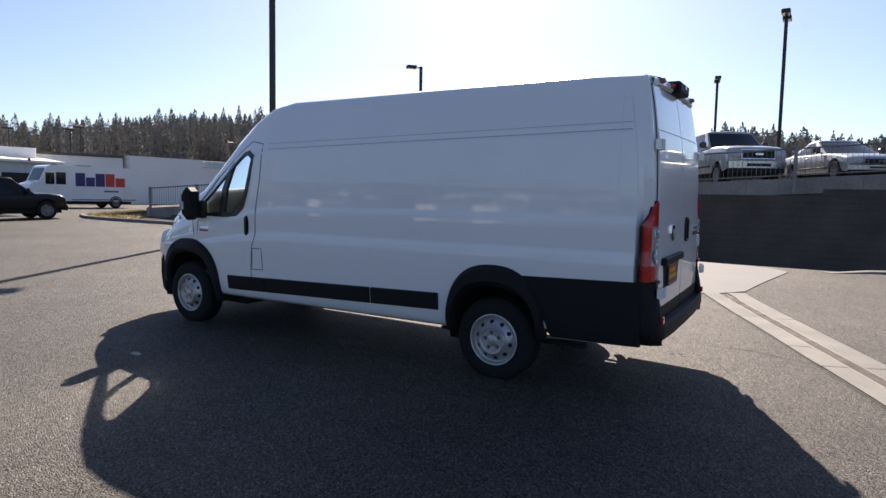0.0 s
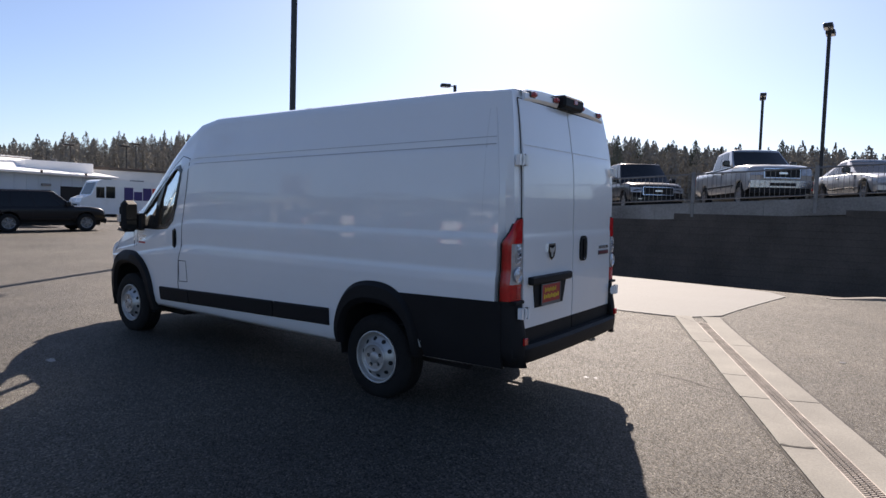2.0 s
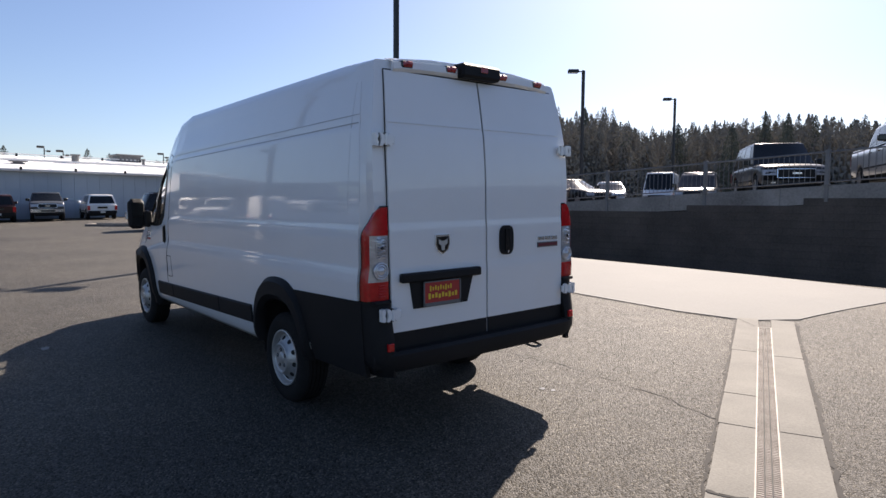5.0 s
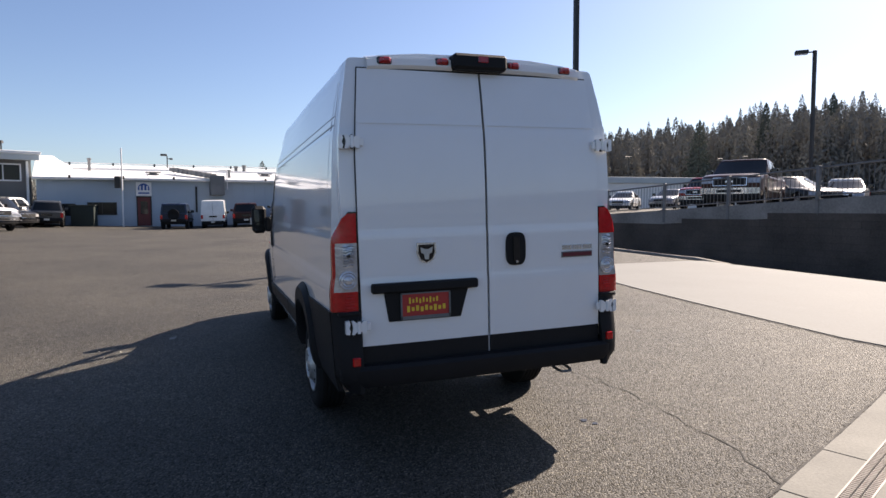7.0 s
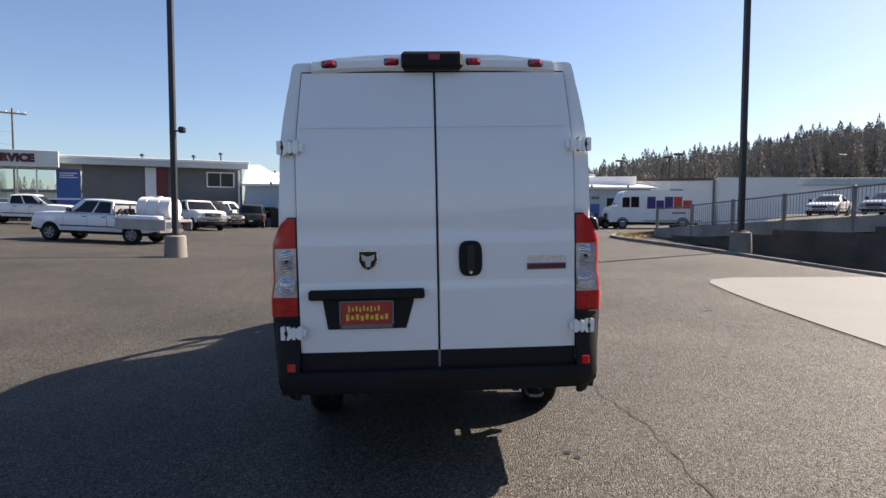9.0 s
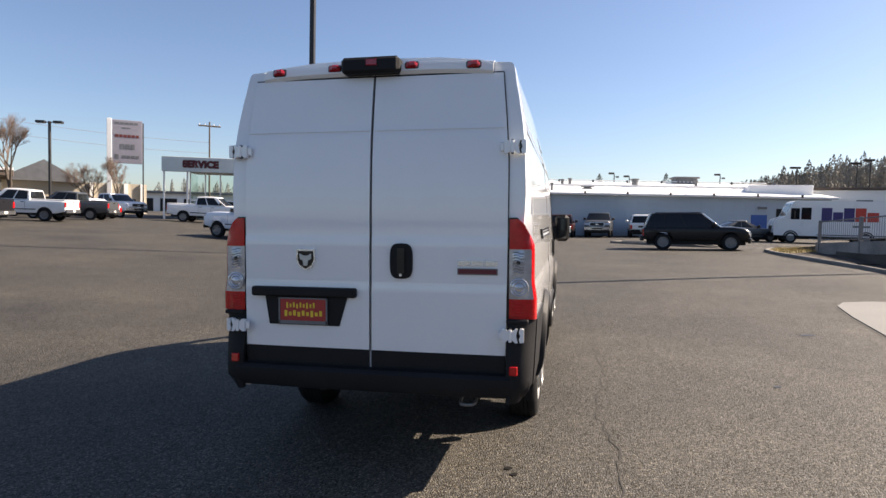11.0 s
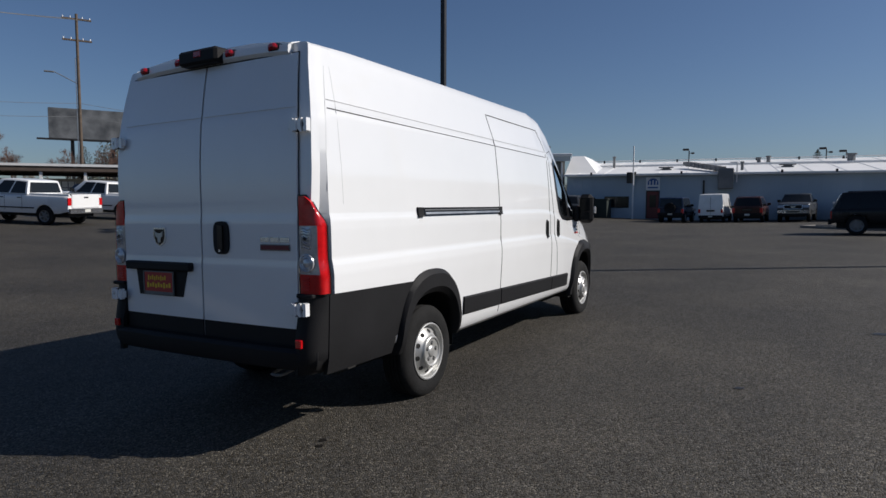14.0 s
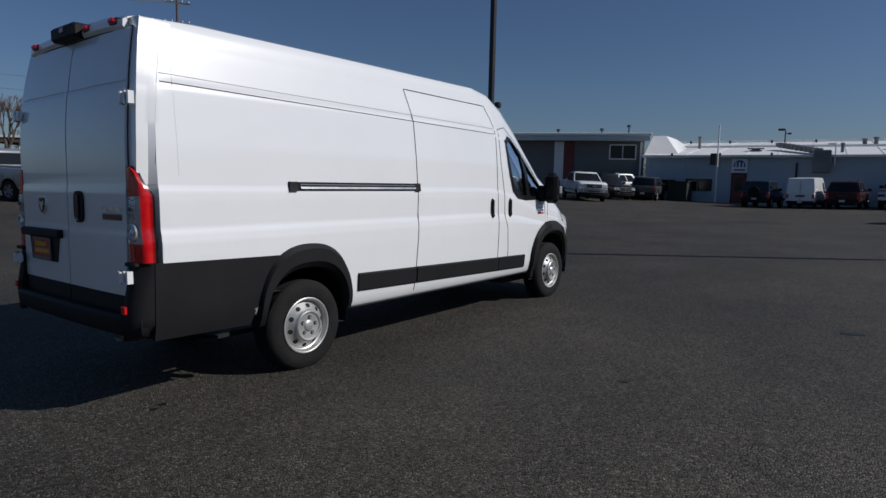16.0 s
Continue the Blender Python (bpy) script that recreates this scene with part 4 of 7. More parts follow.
        obj("key_lock", *rod((0.198, rear_y(1.2) - 0.052, 1.205), (0.198, rear_y(1.2) - 0.03, 1.205), 0.009, None, 12), CHROME, recess)
        for k in range(3):
            rear_sheet("badge_bar", rect(0.548 + k * 0.081, 0.548 + k * 0.081 + 0.073, 1.268, 1.296, 2, 1), 0.030, CHROME, door, "", 0.006)
        strip = rear_sheet("badge_strip", rect(0.545, 0.786, 1.213, 1.252, 4, 1), 0.030, GREY_PAINT, door, "red and grey name strip", 0.006)
        rear_sheet("badge_red", rect(0.552, 0.780, 1.220, 1.246, 4, 1), 0.034, MAROON, strip, "", 0.004)

rear_sheet("door_seal", rect(-0.0065, 0.0065, 0.580, 0.733, 1, 4), 0.022, GROOVE_SHADE_SEAL, van, "grey rubber door seal", 0.008, 0)
for rows_xz in (rect(-0.0042, 0.0042, 0.577, 2.424, 1, 24), rect(-0.802, 0.802, 2.424, 2.434, 14, 1)):
    rear_sheet("door_gap", rows_xz, 0.004, SEAM, van, "", 0.006, 0)
for s in (-1, 1):
    rows_xz = []
    for k in range(25):
        z = 0.60 + (2.43 - 0.60) * k / 24
        w = lerp_table([(0.7, 0.835), (1.4, 0.842), (1.9, 0.842), (2.15, 0.825), (2.43, 0.80)], z)
        rows_xz.append([(s * w, z), (s * (w + 0.006), z)])
    rear_sheet("door_gap", rows_xz, 0.002, SEAM, van, "", 0.004, 0)
    # tail lamp: wraps from the rear face round the corner
    rows_in = []
    for k in range(21):
        u = k / 20
        z = 0.955 + (1.545 - 0.955) * u
        xr = 0.849
        xo = max(1.004 - 0.028 * u, side_x(-1.2, z) + 0.002)
        yr = rear_y(z, 0.86) - 0.012
        path = [(xr, yr), (xr + 0.05, yr - 0.006), (xo - 0.045, yr + 0.004), (xo - 0.014, yr + 0.014), (xo, yr + 0.034), (xo + 0.001, -1.253), (xo + 0.001, -1.238)]
        run = [0.0]
        for (xa, ya), (xb, yb) in zip(path, path[1:]):
            run.append(run[-1] + math.hypot(xb - xa, yb - ya))
        reach = run[-1] * lerp_table([(0.70, 1.0), (0.73, 0.95), (0.78, 0.83), (0.835, 0.70), (0.90, 0.58), (0.95, 0.49), (0.98, 0.40), (1.0, 0.28)], u)
        arcp = []
        for c, q in enumerate(run):
            q = min(q, reach + 0.0004 * c)
            arcp.append((lerp_table(list(zip(run, [p[0] for p in path])), q), lerp_table(list(zip(run, [p[1] for p in path])), q)))
        rows_in.append((z, arcp))

    def lamp_piece(name, lo, hi, ca, cb, out, material, parent, label=""):
        rows3 = []
        for z, arcp in rows_in:
            if lo - 1e-6 <= z <= hi + 1e-6:
                grow = 0.010 if name == "housing" else 0.0
                rim_z = z - grow * (z < 0.956) + grow * (z > 1.544)
                rows3.append([(s * (x + out * 0.7 - grow * (c == 0)), y - out + grow * (c == 6), rim_z) for c, (x, y) in list(enumerate(arcp))[ca:cb]])
        v, f = sheet(rows3, (0, -0.02, 0))
        return obj(name, v, f, material, parent, label, 40)

    lamp = thing("tail_lamp")
    lamp.parent = van
    lamp_piece("housing", 0.95, 1.55, 0, 7, -0.002, GLOSS_BLACK, lamp, "black lamp housing")
    lamp_piece("red_lens", 0.955, 1.075, 0, 5, 0.008, RED_LENS, lamp, "red lower lens")
    lamp_piece("clear_lens", 1.073, 1.370, 0, 4, 0.006, CLEAR_LENS, lamp, "clear lens field")
    lamp_piece("red_lens", 1.368, 1.55, 0, 5, 0.008, RED_LENS, lamp, "red upper lens")
    lamp_piece("red_edge", 0.955, 1.55, 3, 7, 0.007, RED_LENS, lamp, "red wrap-round lens")
    # ribbed upper reversing lens and a round one below it
    def lens_point(u, w, lift):
        z = 1.218 + 0.145 * (w + 1) / 2
        return (s * (0.908 + 0.040 * u), rear_y(z, 0.86) - 0.022 - lift - 0.010 * (1 - u * u) * (1 - w * w), z)
    shape = [[(0.97 * math.copysign(abs(math.cos(a)) ** 0.55, math.cos(a)) * r, math.copysign(abs(math.sin(a)) ** 0.55, math.sin(a)) * r) for r in (0.02, 0.5, 0.85, 1.0)] for a in [2 * math.pi * k / 24 for k in range(25)]]
    v, f = sheet([[lens_point(u, w, 0.0) for u, w in r] for r in shape], (0, -0.016, 0))
    upper_lens = obj("reversing_lens", v, f, CLEAR_LENS, lamp, "ribbed clear lens", 40)
    for k in range(8):
        w = -0.78 + 1.56 * k / 7
        obj("rib", *tube([lens_point(-0.8 + 1.6 * q / 6, w + 0.08 * math.sin(q), 0.002) for q in range(7)], 0.003, 4), GREY_PAINT if k % 2 else CHROME, upper_lens)
    obj("bulb", *rod((s * 0.908, rear_y(1.29, 0.86) - 0.036, 1.29), (s * 0.908, rear_y(1.29, 0.86) - 0.02, 1.29), 0.012, None, 10), GLOSS_BLACK, upper_lens)
    ring = obj("bulb_ring", *moved(lathe([(0.0, 0.058), (-0.010, 0.056), (-0.012, 0.050), (-0.006, 0.044), (-0.010, 0.034), (-0.006, 0.028), (-0.012, 0.016), (-0.013, 0.0)], 28, "y"), pose(s * 0.912, rear_y(1.145, 0.86) - 0.022, 1.142)), CLEAR_LENS, lamp, "round clear lens", 40)
    for k in range(5):
        obj("reflector_strip", *box(s * 0.905 - 0.028, s * 0.905 + 0.028, rear_y(1.0, 0.86) - 0.030, rear_y(1.0, 0.86) - 0.022, 0.972 + 0.018 * k, 0.981 + 0.018 * k, 0.002), RED_LENS, lamp)

# roof lip, marker lamps and the high brake lamp with its camera
v, f = sheet([[(x, rear_y(2.44, x) - 0.012 - o, 2.436 + h - 0.02 * (abs(x) / 0.72) ** 4) for x in [-0.74 + 1.48 * k / 16 for k in range(17)]] for o, h in ((0.0, 0.0), (0.022, 0.02), (0.02, 0.062), (-0.06, 0.085))], (0, -0.03, -0.02))
obj("roof_lip", v, f, WHITE_PAINT, van, "white pressed lip over the rear doors", 40)
MARKER_RED = mat("dark red lamp plastic", (0.34, 0.006, 0.010), 0.18, var=0.25, scale=40, coat=0.5)
for x in (-0.632, -0.258, 0.240, 0.622):
    z = 2.486 - 0.012 * (abs(x) / 0.6) ** 2
    lens = obj("marker_lamp", *moved(join(box(-0.020, 0.034, -0.044, 0.03, -0.014, 0.020, 0.010), box(-0.038, 0.040, -0.032, 0.03, -0.018, 0.016, 0.010)), pose(x, rear_y(z, x) - 0.028, z)), MARKER_RED, van, "small dark red marker lamp", 30)
    obj("lamp_base", *moved(box(-0.049, 0.049, -0.022, 0.03, -0.026, 0.024, 0.012), pose(x, rear_y(z, x) - 0.028, z)), GLOSS_BLACK, lens, "", 30)
bar = obj("high_brake_lamp", *moved(box(-0.186, 0.186, -0.075, 0.06, -0.05, 0.05, 0.018), pose(-0.012, rear_y(2.487) - 0.03, 2.487)), BLACK_PLASTIC, van, "black high brake lamp and camera housing", 30)
obj("brake_lens", *moved(box(-0.035, 0.035, -0.006, 0.0, -0.02, 0.02, 0.004), pose(0.0, rear_y(2.487) - 0.104, 2.50)), MARKER_RED, bar)

# bumper: corner pieces and a stepped middle
rows3 = []
for k in range(33):
    w = -1 + 2 * k / 32
    x = 0.98 * w
    cor = max(0.0, (abs(x) - 0.84) / 0.15)
    yb = -1.405 + 0.03 * abs(w) ** 3
    pts = []
    for z, o in ((0.478, 0.06), (0.492, 0.015), (0.53, 0.0), (0.60, 0.0), (0.622, 0.02), (0.630, 0.105)):
        pts.append((x * (1 - 0.05 * (1 - smooth01(0.45, 0.55, z))), yb + o + 0.07 * cor ** 2.2, z))
    rows3.append(pts)
v, f = sheet(rows3, (0, -0.05, 0))
bumper = obj("rear_bumper", v, f, BLACK_PLASTIC, van, "black textured rear bumper with a step", 40)
for s in (-1, 1):
    rows3 = []
    for k in range(11):
        z = 0.458 + (0.945 - 0.458) * k / 10
        xo = side_x(-1.2, z) - 0.006 - 0.045 * (1 - smooth01(0.47, 0.56, z))
        yr = -1.375 + 0.05 * smooth01(0.6, 0.95, z)
        rows3.append([(s * 0.842, yr + 0.012, z), (s * 0.87, yr, z), (s * (xo - 0.075), yr + 0.004, z), (s * (xo - 0.026), yr + 0.026, z), (s * (xo + 0.002), yr + 0.075, z), (s * (xo + 0.012), -1.236, z)])
    v, f = sheet(rows3, (0, -0.03, 0))
    corner = obj("bumper_corner", v, f, BLACK_PLASTIC, bumper, "black bumper corner", 40)
    obj("reflector", *box(s * 0.888 - 0.024, s * 0.888 + 0.024, -1.386, -1.366, 0.632, 0.684, 0.004), RED_LENS, corner, "red reflector")
    obj("corner_ledge", *box(s * 0.91 - 0.07, s * 0.91 + 0.06, -1.34, -1.28, 0.93, 0.955, 0.006), BLACK_PLASTIC, corner, "", 30)

# underside
obj("underbody", *join(box(-0.62, 0.62, -1.15, -0.62, 0.44, 0.54, 0.03), box(-0.52, 0.52, -0.62, 0.45, 0.52, 0.62, 0.03), box(-0.62, 0.62, 0.45, 3.5, 0.40, 0.50, 0.03), box(-0.66, 0.66, 3.4, 4.75, 0.24, 0.62, 0.04)), DARK, van, "black underbody")
obj("rear_axle", *join(rod((-0.75, 0, 0.34), (0.75, 0, 0.34), 0.05, None, 12), box(-0.60, -0.55, -0.7, 0.75, 0.275, 0.305, 0.006), box(0.55, 0.60, -0.7, 0.75, 0.275, 0.305, 0.006)), DARK, van, "", 40)
obj("exhaust_pipe", *join(rod((0.36, -1.0, 0.43), (0.36, -0.5, 0.42), 0.028, None, 14)), DARK, van, "dull steel exhaust pipe", 40)
obj("tow_loop", *tube([(0.555, -1.10, 0.45), (0.553, -1.18, 0.43), (0.553, -1.255, 0.421), (0.565, -1.283, 0.418), (0.60, -1.292, 0.417), (0.635, -1.283, 0.418), (0.647, -1.255, 0.421), (0.647, -1.18, 0.43), (0.645, -1.10, 0.45)], 0.010, 8), GREY_PAINT, van, "grey steel towing loop under the bumper", 40)
for s in (-1, 1):
    for y0, r in ((0.0, 0.46), (4.038, 0.50)):
        prof = [(0.30, r * 0.7), (0.30, r), (0.93, r)]
        v, f = lathe(prof, 28, "x")
        v = [(s * a, b + y0, max(c, 0.24 if b < 0 and y0 == 0 else -0.1) + 0.40) for a, b, c in v]
        obj("wheel_well", v, f, DARK, van, "", 40)


def wheel(parent, s, y, up, r=0.360, rim_r=0.218, xo=0.965, holes=10):
    """Steel wheel with round vent holes, lug nuts and a ribbed tyre; xo: the outer face."""
    hub = thing("wheel", Matrix.Translation((0, 0, 0)))
    hub.parent = parent
    w = 0.225
    prof = [(xo - 0.012, rim_r + 0.004), (xo + 0.004, rim_r + 0.018), (xo + 0.012, rim_r + 0.06), (xo + 0.006, r - 0.035), (xo - 0.012, r - 0.012), (xo - 0.03, r)]
    tread = []
    for k in range(5):
        a = xo - 0.03 - (w - 0.06) * k / 5
        tread += [(a, r), (a - 0.026, r), (a - 0.028, r - 0.009), (a - 0.032, r - 0.009)]
    prof += tread + [(xo - w + 0.02, r - 0.02), (xo - w, rim_r + 0.05), (xo - w + 0.02, rim_r)]
    v, f = lathe(prof, 48, "x")
    tyre = obj("tyre", [(s * a, b + y, c + r - 0.004 + up) for a, b, c in v], f, RUBBER, hub, "black ribbed tyre", 35)
    prof = [(xo - 0.12, rim_r - 0.03), (xo - 0.012, rim_r + 0.004), (xo + 0.006, rim_r + 0.006), (xo + 0.009, rim_r - 0.002), (xo + 0.006, rim_r - 0.009), (xo - 0.006, rim_r - 0.014), (xo - 0.030, rim_r - 0.021),
            (xo - 0.035, 0.188), (xo - 0.026, 0.179), (xo + 0.010, 0.134), (xo + 0.020, 0.125), (xo + 0.032, 0.121), (xo + 0.038, 0.114), (xo + 0.036, 0.106), (xo + 0.028, 0.099), (xo + 0.024, 0.048), (xo + 0.032, 0.040), (xo + 0.036, 0.030), (xo + 0.037, 0.0)]
    v, f = lathe(prof, 48, "x")
    rim = obj("rim", [(s * a, b + y, c + r - 0.004 + up) for a, b, c in v], f, RIM, hub, "silver steel rim with round holes", 30)
    for k in range(holes):
        a = 2 * math.pi * (k + 0.3) / holes
        ends = []
        for out in (-0.02, 0.0022):
            rr = 0.157 + 0.625 * out
            ends.append((s * (xo - 0.0084 + 0.781 * out), y + rr * math.cos(a), r - 0.004 + up + rr * math.sin(a)))
        obj("vent_hole", *rod(ends[0], ends[1], 0.0195, None, 14), DARK, rim)
    for k in range(5):
        a = 2 * math.pi * (k + 0.15) / 5
        cy, cz = y + 0.068 * math.cos(a), r - 0.004 + up + 0.068 * math.sin(a)
        obj("lug_recess", *rod((s * (xo + 0.01), cy, cz), (s * (xo + 0.0275), cy, cz), 0.0165, None, 12), DARK, rim)
        obj("lug_nut", *rod((s * (xo + 0.01), cy, cz), (s * (xo + 0.034), cy, cz), 0.0105, None, 6), CHROME, rim)
    return hub


for s in (-1, 1):
    for y in (0.0, 4.038):
        wheel(van, s, y, 0.0075 * (y - 2.0))

# mirrors: a tall head on two arms
for s in (-1, 1):
    head = obj("side_mirror", *moved(join(box(-0.095, 0.095, -0.06, 0.06, -0.185, 0.185, 0.045), box(-0.08, 0.075, 0.02, 0.10, -0.15, 0.14, 0.04)), pose(s * 1.095, 3.80, 1.435, 0, 0, s * -8)), BLACK_PLASTIC, van, "tall black plastic door mirror", 35)
    obj("mirror_arm", *join(rod((s * 0.95, 3.77, 1.40), (s * 1.05, 3.80, 1.40), 0.05, 0.035, 12), box(min(s * 0.93, s * 1.02), max(s * 0.93, s * 1.02), 3.70, 3.92, 1.27, 1.47, 0.02)), BLACK_PLASTIC, head, "", 35)
    for z, h in ((1.505, 0.085), (1.36, 0.05)):
        obj("mirror_glass", *moved(box(-0.070, 0.070, -0.004, 0.0, -h, h, 0.003), pose(s * 1.095, 3.736, z - 0.02, 0, 0, s * -8)), TINT, head, "dark mirror glass")
    obj("turn_lamp", *moved(box(-0.012, 0.012, -0.03, 0.03, -0.06, 0.03, 0.006), pose(s * 1.20, 3.82, 1.43)), CLEAR_LENS, head, "clear turn lamp")

# cab: seats, wheel, dash and the bulkhead
for x in (-0.45, 0.45):
    seat = obj("seat", *join(box(x - 0.25, x + 0.25, 2.95, 3.45, 0.75, 1.02, 0.06), moved(box(-0.25, 0.25, -0.08, 0.08, 0.0, 0.62, 0.07), pose(x, 2.95, 1.02, 12)), moved(box(-0.13, 0.13, -0.05, 0.05, 0.0, 0.2, 0.045), pose(x, 2.80, 1.65, 12))), CLOTH, van, "grey cloth cab seat", 30)
obj("dashboard", *join(box(-0.92, 0.92, 3.62, 4.05, 0.95, 1.33, 0.06), box(-0.7, -0.2, 3.55, 3.75, 1.28, 1.40, 0.05)), BLACK_PLASTIC, van, "black dashboard", 30)
v, f = lathe([(0.0, 0.19), (0.012, 0.198), (0.0, 0.21), (-0.012, 0.198), (0.0, 0.19)], 28, "y")
wheel_m = pose(-0.45, 3.50, 1.30, 25)
obj("steering_wheel", *join(moved((v, f), wheel_m), moved(rod((-0.19, 0, 0), (0.19, 0, 0), 0.016), wheel_m), moved(rod((0, 0, 0), (0, 0.2, -0.05), 0.03), wheel_m)), BLACK_PLASTIC, van, "black steering wheel", 40)
obj("bulkhead", *box(-0.84, 0.84, 2.68, 2.70, 0.5, 2.18), CLOTH, van, "grey cab bulkhead")
obj("cab_floor", *box(-0.93, 0.93, 2.7, 4.1, 0.60, 0.66), DARK, van)
v, f = sheet([[(x, 4.86 - 0.28 * abs(x) ** 2.2 + o, z) for x in [-0.86 + 1.72 * k / 16 for k in range(17)]] for z, o in ((0.30, -0.04), (0.36, 0.04), (0.55, 0.07), (0.72, 0.06), (0.80, 0.0))], (0, 0.08, 0))
obj("front_bumper", v, f, BLACK_PLASTIC, van, "black front bumper", 40)

# ---------------------------------------------------------------- other vehicles (own frames: x right, y ahead, on the ground at z = 0)
def paint(name, col, rough=0.28, metal=0.0):
    return mat(name, col, rough, metal, var=0.04, scale=0.8, fine=6, coat=0.6 if max(col) > 0.1 else 0.1, spec=0.5 if max(col) > 0.1 else 0.25, rvar=0.04)


P_WHITE = paint("white car paint", (0.78, 0.78, 0.77))
P_SILVER = paint("silver car paint", (0.36, 0.37, 0.38), 0.35, 0.4)
P_BLACK = paint("black car paint", (0.012, 0.012, 0.014))
P_BLUE = paint("dark blue car paint", (0.018, 0.03, 0.06))
P_GREY = paint("grey car paint", (0.09, 0.095, 0.10), 0.3, 0.4)
P_BROWN = paint("dark maroon car paint", (0.05, 0.022, 0.02))
P_RED = paint("red car paint", (0.35, 0.02, 0.02))
P_ICE = paint("pale blue white paint", (0.66, 0.70, 0.76))
HEAD_LENS = mat("headlamp lens", (0.45, 0.45, 0.45), 0.2, 0.4, var=0.3, scale=20, coat=0.4)
TANK = mat("white polythene tank", (0.72, 0.72, 0.70), 0.5, var=0.06)
PLATE = mat("printed plate", (0.6, 0.6, 0.55), 0.5, var=0.1)


def car_wheel(parent, s, y, r, xo):
    hub = thing("wheel")
    hub.parent = parent
    v, f = lathe([(xo - 0.02, r * 0.62), (xo + 0.004, r * 0.66), (xo + 0.004, r * 0.9), (xo - 0.025, r), (xo - 0.2, r), (xo - 0.225, r * 0.9), (xo - 0.2, r * 0.6)], 28, "x")
    obj("tyre", [(s * a, b + y, c + r - 0.005) for a, b, c in v], f, RUBBER, hub, "", 35)
    v, f = lathe([(xo - 0.03, r * 0.62), (xo - 0.006, r * 0.64), (xo - 0.02, r * 0.58), (xo - 0.09, r * 0.52), (xo - 0.09, r * 0.2)], 28, "x")
    rim = obj("rim", [(s * a, b + y, c + r - 0.005) for a, b, c in v], f, CAR_RIM, hub, "dull alloy rim", 30)
    spokes = []
    for k in range(6):
        m = pose(0, y, r - 0.005, 60 * k + 12, 0, 0)
        spokes.append(moved(box(s * (xo - 0.045) - 0.02, s * (xo - 0.045) + 0.02, -r * 0.1, r * 0.1, r * 0.1, r * 0.6, 0.008), m))
    spokes.append(rod((s * (xo - 0.07), y, r - 0.005), (s * (xo - 0.015), y, r - 0.005), r * 0.16, r * 0.13, 14))
    obj("spokes", *join(*spokes), CAR_RIM, rim, "", 30)


BUMPER_CHROME = mat("dull chrome bumper", (0.42, 0.42, 0.43), 0.22, 0.9, var=0.15, scale=6)
CAR_RIM = mat("dull alloy rim", (0.22, 0.22, 0.22), 0.45, 0.5, var=0.15, scale=10)


def ease(a, b, u):
    return a + (b - a) * u


def body_loft(k):
    """Lower body with real wheel openings: stations along the length, each a half section of nine points."""
    L, W, r, zb = k["L"], k["W"], k["r"], k["zb"]
    ys = set()
    for y, _, _ in k["st"]:
        ys.add(round(y, 3))
    ra = r * 1.16
    for ya in k["axles"]:
        for q in range(-9, 10):
            ys.add(round(ya + ra * math.sin(radians(q * 10)), 3))
    n = int(L / 0.25)
    for q in range(n):
        y = round(q * L / n, 3)
        if min(abs(y - p) for p in ys) > 0.06:
            ys.add(y)
    ys = sorted(ys)
    tops, wide = [(a, b) for a, b, _ in k["st"]], [(a, c) for a, _, c in k["st"]]
    levels = k["levels"]
    rows3 = []
    for y in ys:
        zt, h = lerp_table(tops, y), W / 2 * lerp_table(wide, y)
        low = zb + 0.10 * smooth01(L - 0.7, L, y) + 0.10 * (1 - smooth01(0, 0.6, y))
        for ya in k["axles"]:
            if abs(y - ya) < ra:
                low = max(low, r + math.sqrt(max(0.0, ra * ra - (y - ya) ** 2)))
        low = min(low, zt - 0.12)
        half = []
        for i, (z, w) in enumerate(levels):
            zz = z if z < 5 else zt - (10 - z)
            half.append((h * w, max(min(zz, zt - 0.085), low + 0.012 * i)))
        half += [(h * 0.965, zt - 0.035), (h * 0.92, zt - 0.008), (h * 0.80, zt + 0.004), (h * 0.40, zt + 0.02)]
        nose, tail = k["bow"][0] * smooth01(L - 1.0, L, y), k["bow"][1] * (1 - smooth01(0, 0.8, y))
        half = [(x, y - nose * (x / (W / 2)) ** 2 + tail * (x / (W / 2)) ** 2, z) for x, z in half]
        rows3.append(half + [(-x, yy, z) for x, yy, z in half[::-1]])
    n = len(rows3[0])
    v = [p for q in rows3 for p in q]
    f = [(i * n + j, i * n + (j + 1) % n, (i + 1) * n + (j + 1) % n, (i + 1) * n + j) for i in range(len(rows3) - 1) for j in range(n - 1)]
    f += [tuple(range(n)), tuple(range((len(rows3) - 1) * n, len(rows3) * n))[::-1]]
    return v, f


def cabin_point(k, side, s, u, tall):
    """A point of the greenhouse: side 0 right, 1 front, 2 left, 3 rear; s runs along that side, u from belt to roof."""
    (y0, z0), (y1, z1), (y2, z2), (y3, z3) = k["cab"]
    z1, z2 = z1 + tall, z2 + tall
    W = k["W"]
    h = W / 2 * ease(k["wb"], k["wt"], u ** 1.25)
    yr, yf = ease(y0, y1, u ** 1.1), ease(y3, y2, u ** 0.92)
    bf, br = k["glass_bow"]
    if side in (0, 2):
        sx = 1 if side == 0 else -1
        y = ease(yr + br, yf - bf, s if side == 0 else 1 - s)
        x = sx * h
    else:
        x = h * ease(1, -1, s) if side == 1 else h * ease(-1, 1, s)
        q = abs(x / h) ** 2.3
        y = yf - bf * q if side == 1 else yr + br * q
    g = (y - y0) / (y3 - y0)
    zl, zh = ease(z0, z3, g), ease(z1, z2, min(1, max(0, (y - y1) / (y2 - y1))))
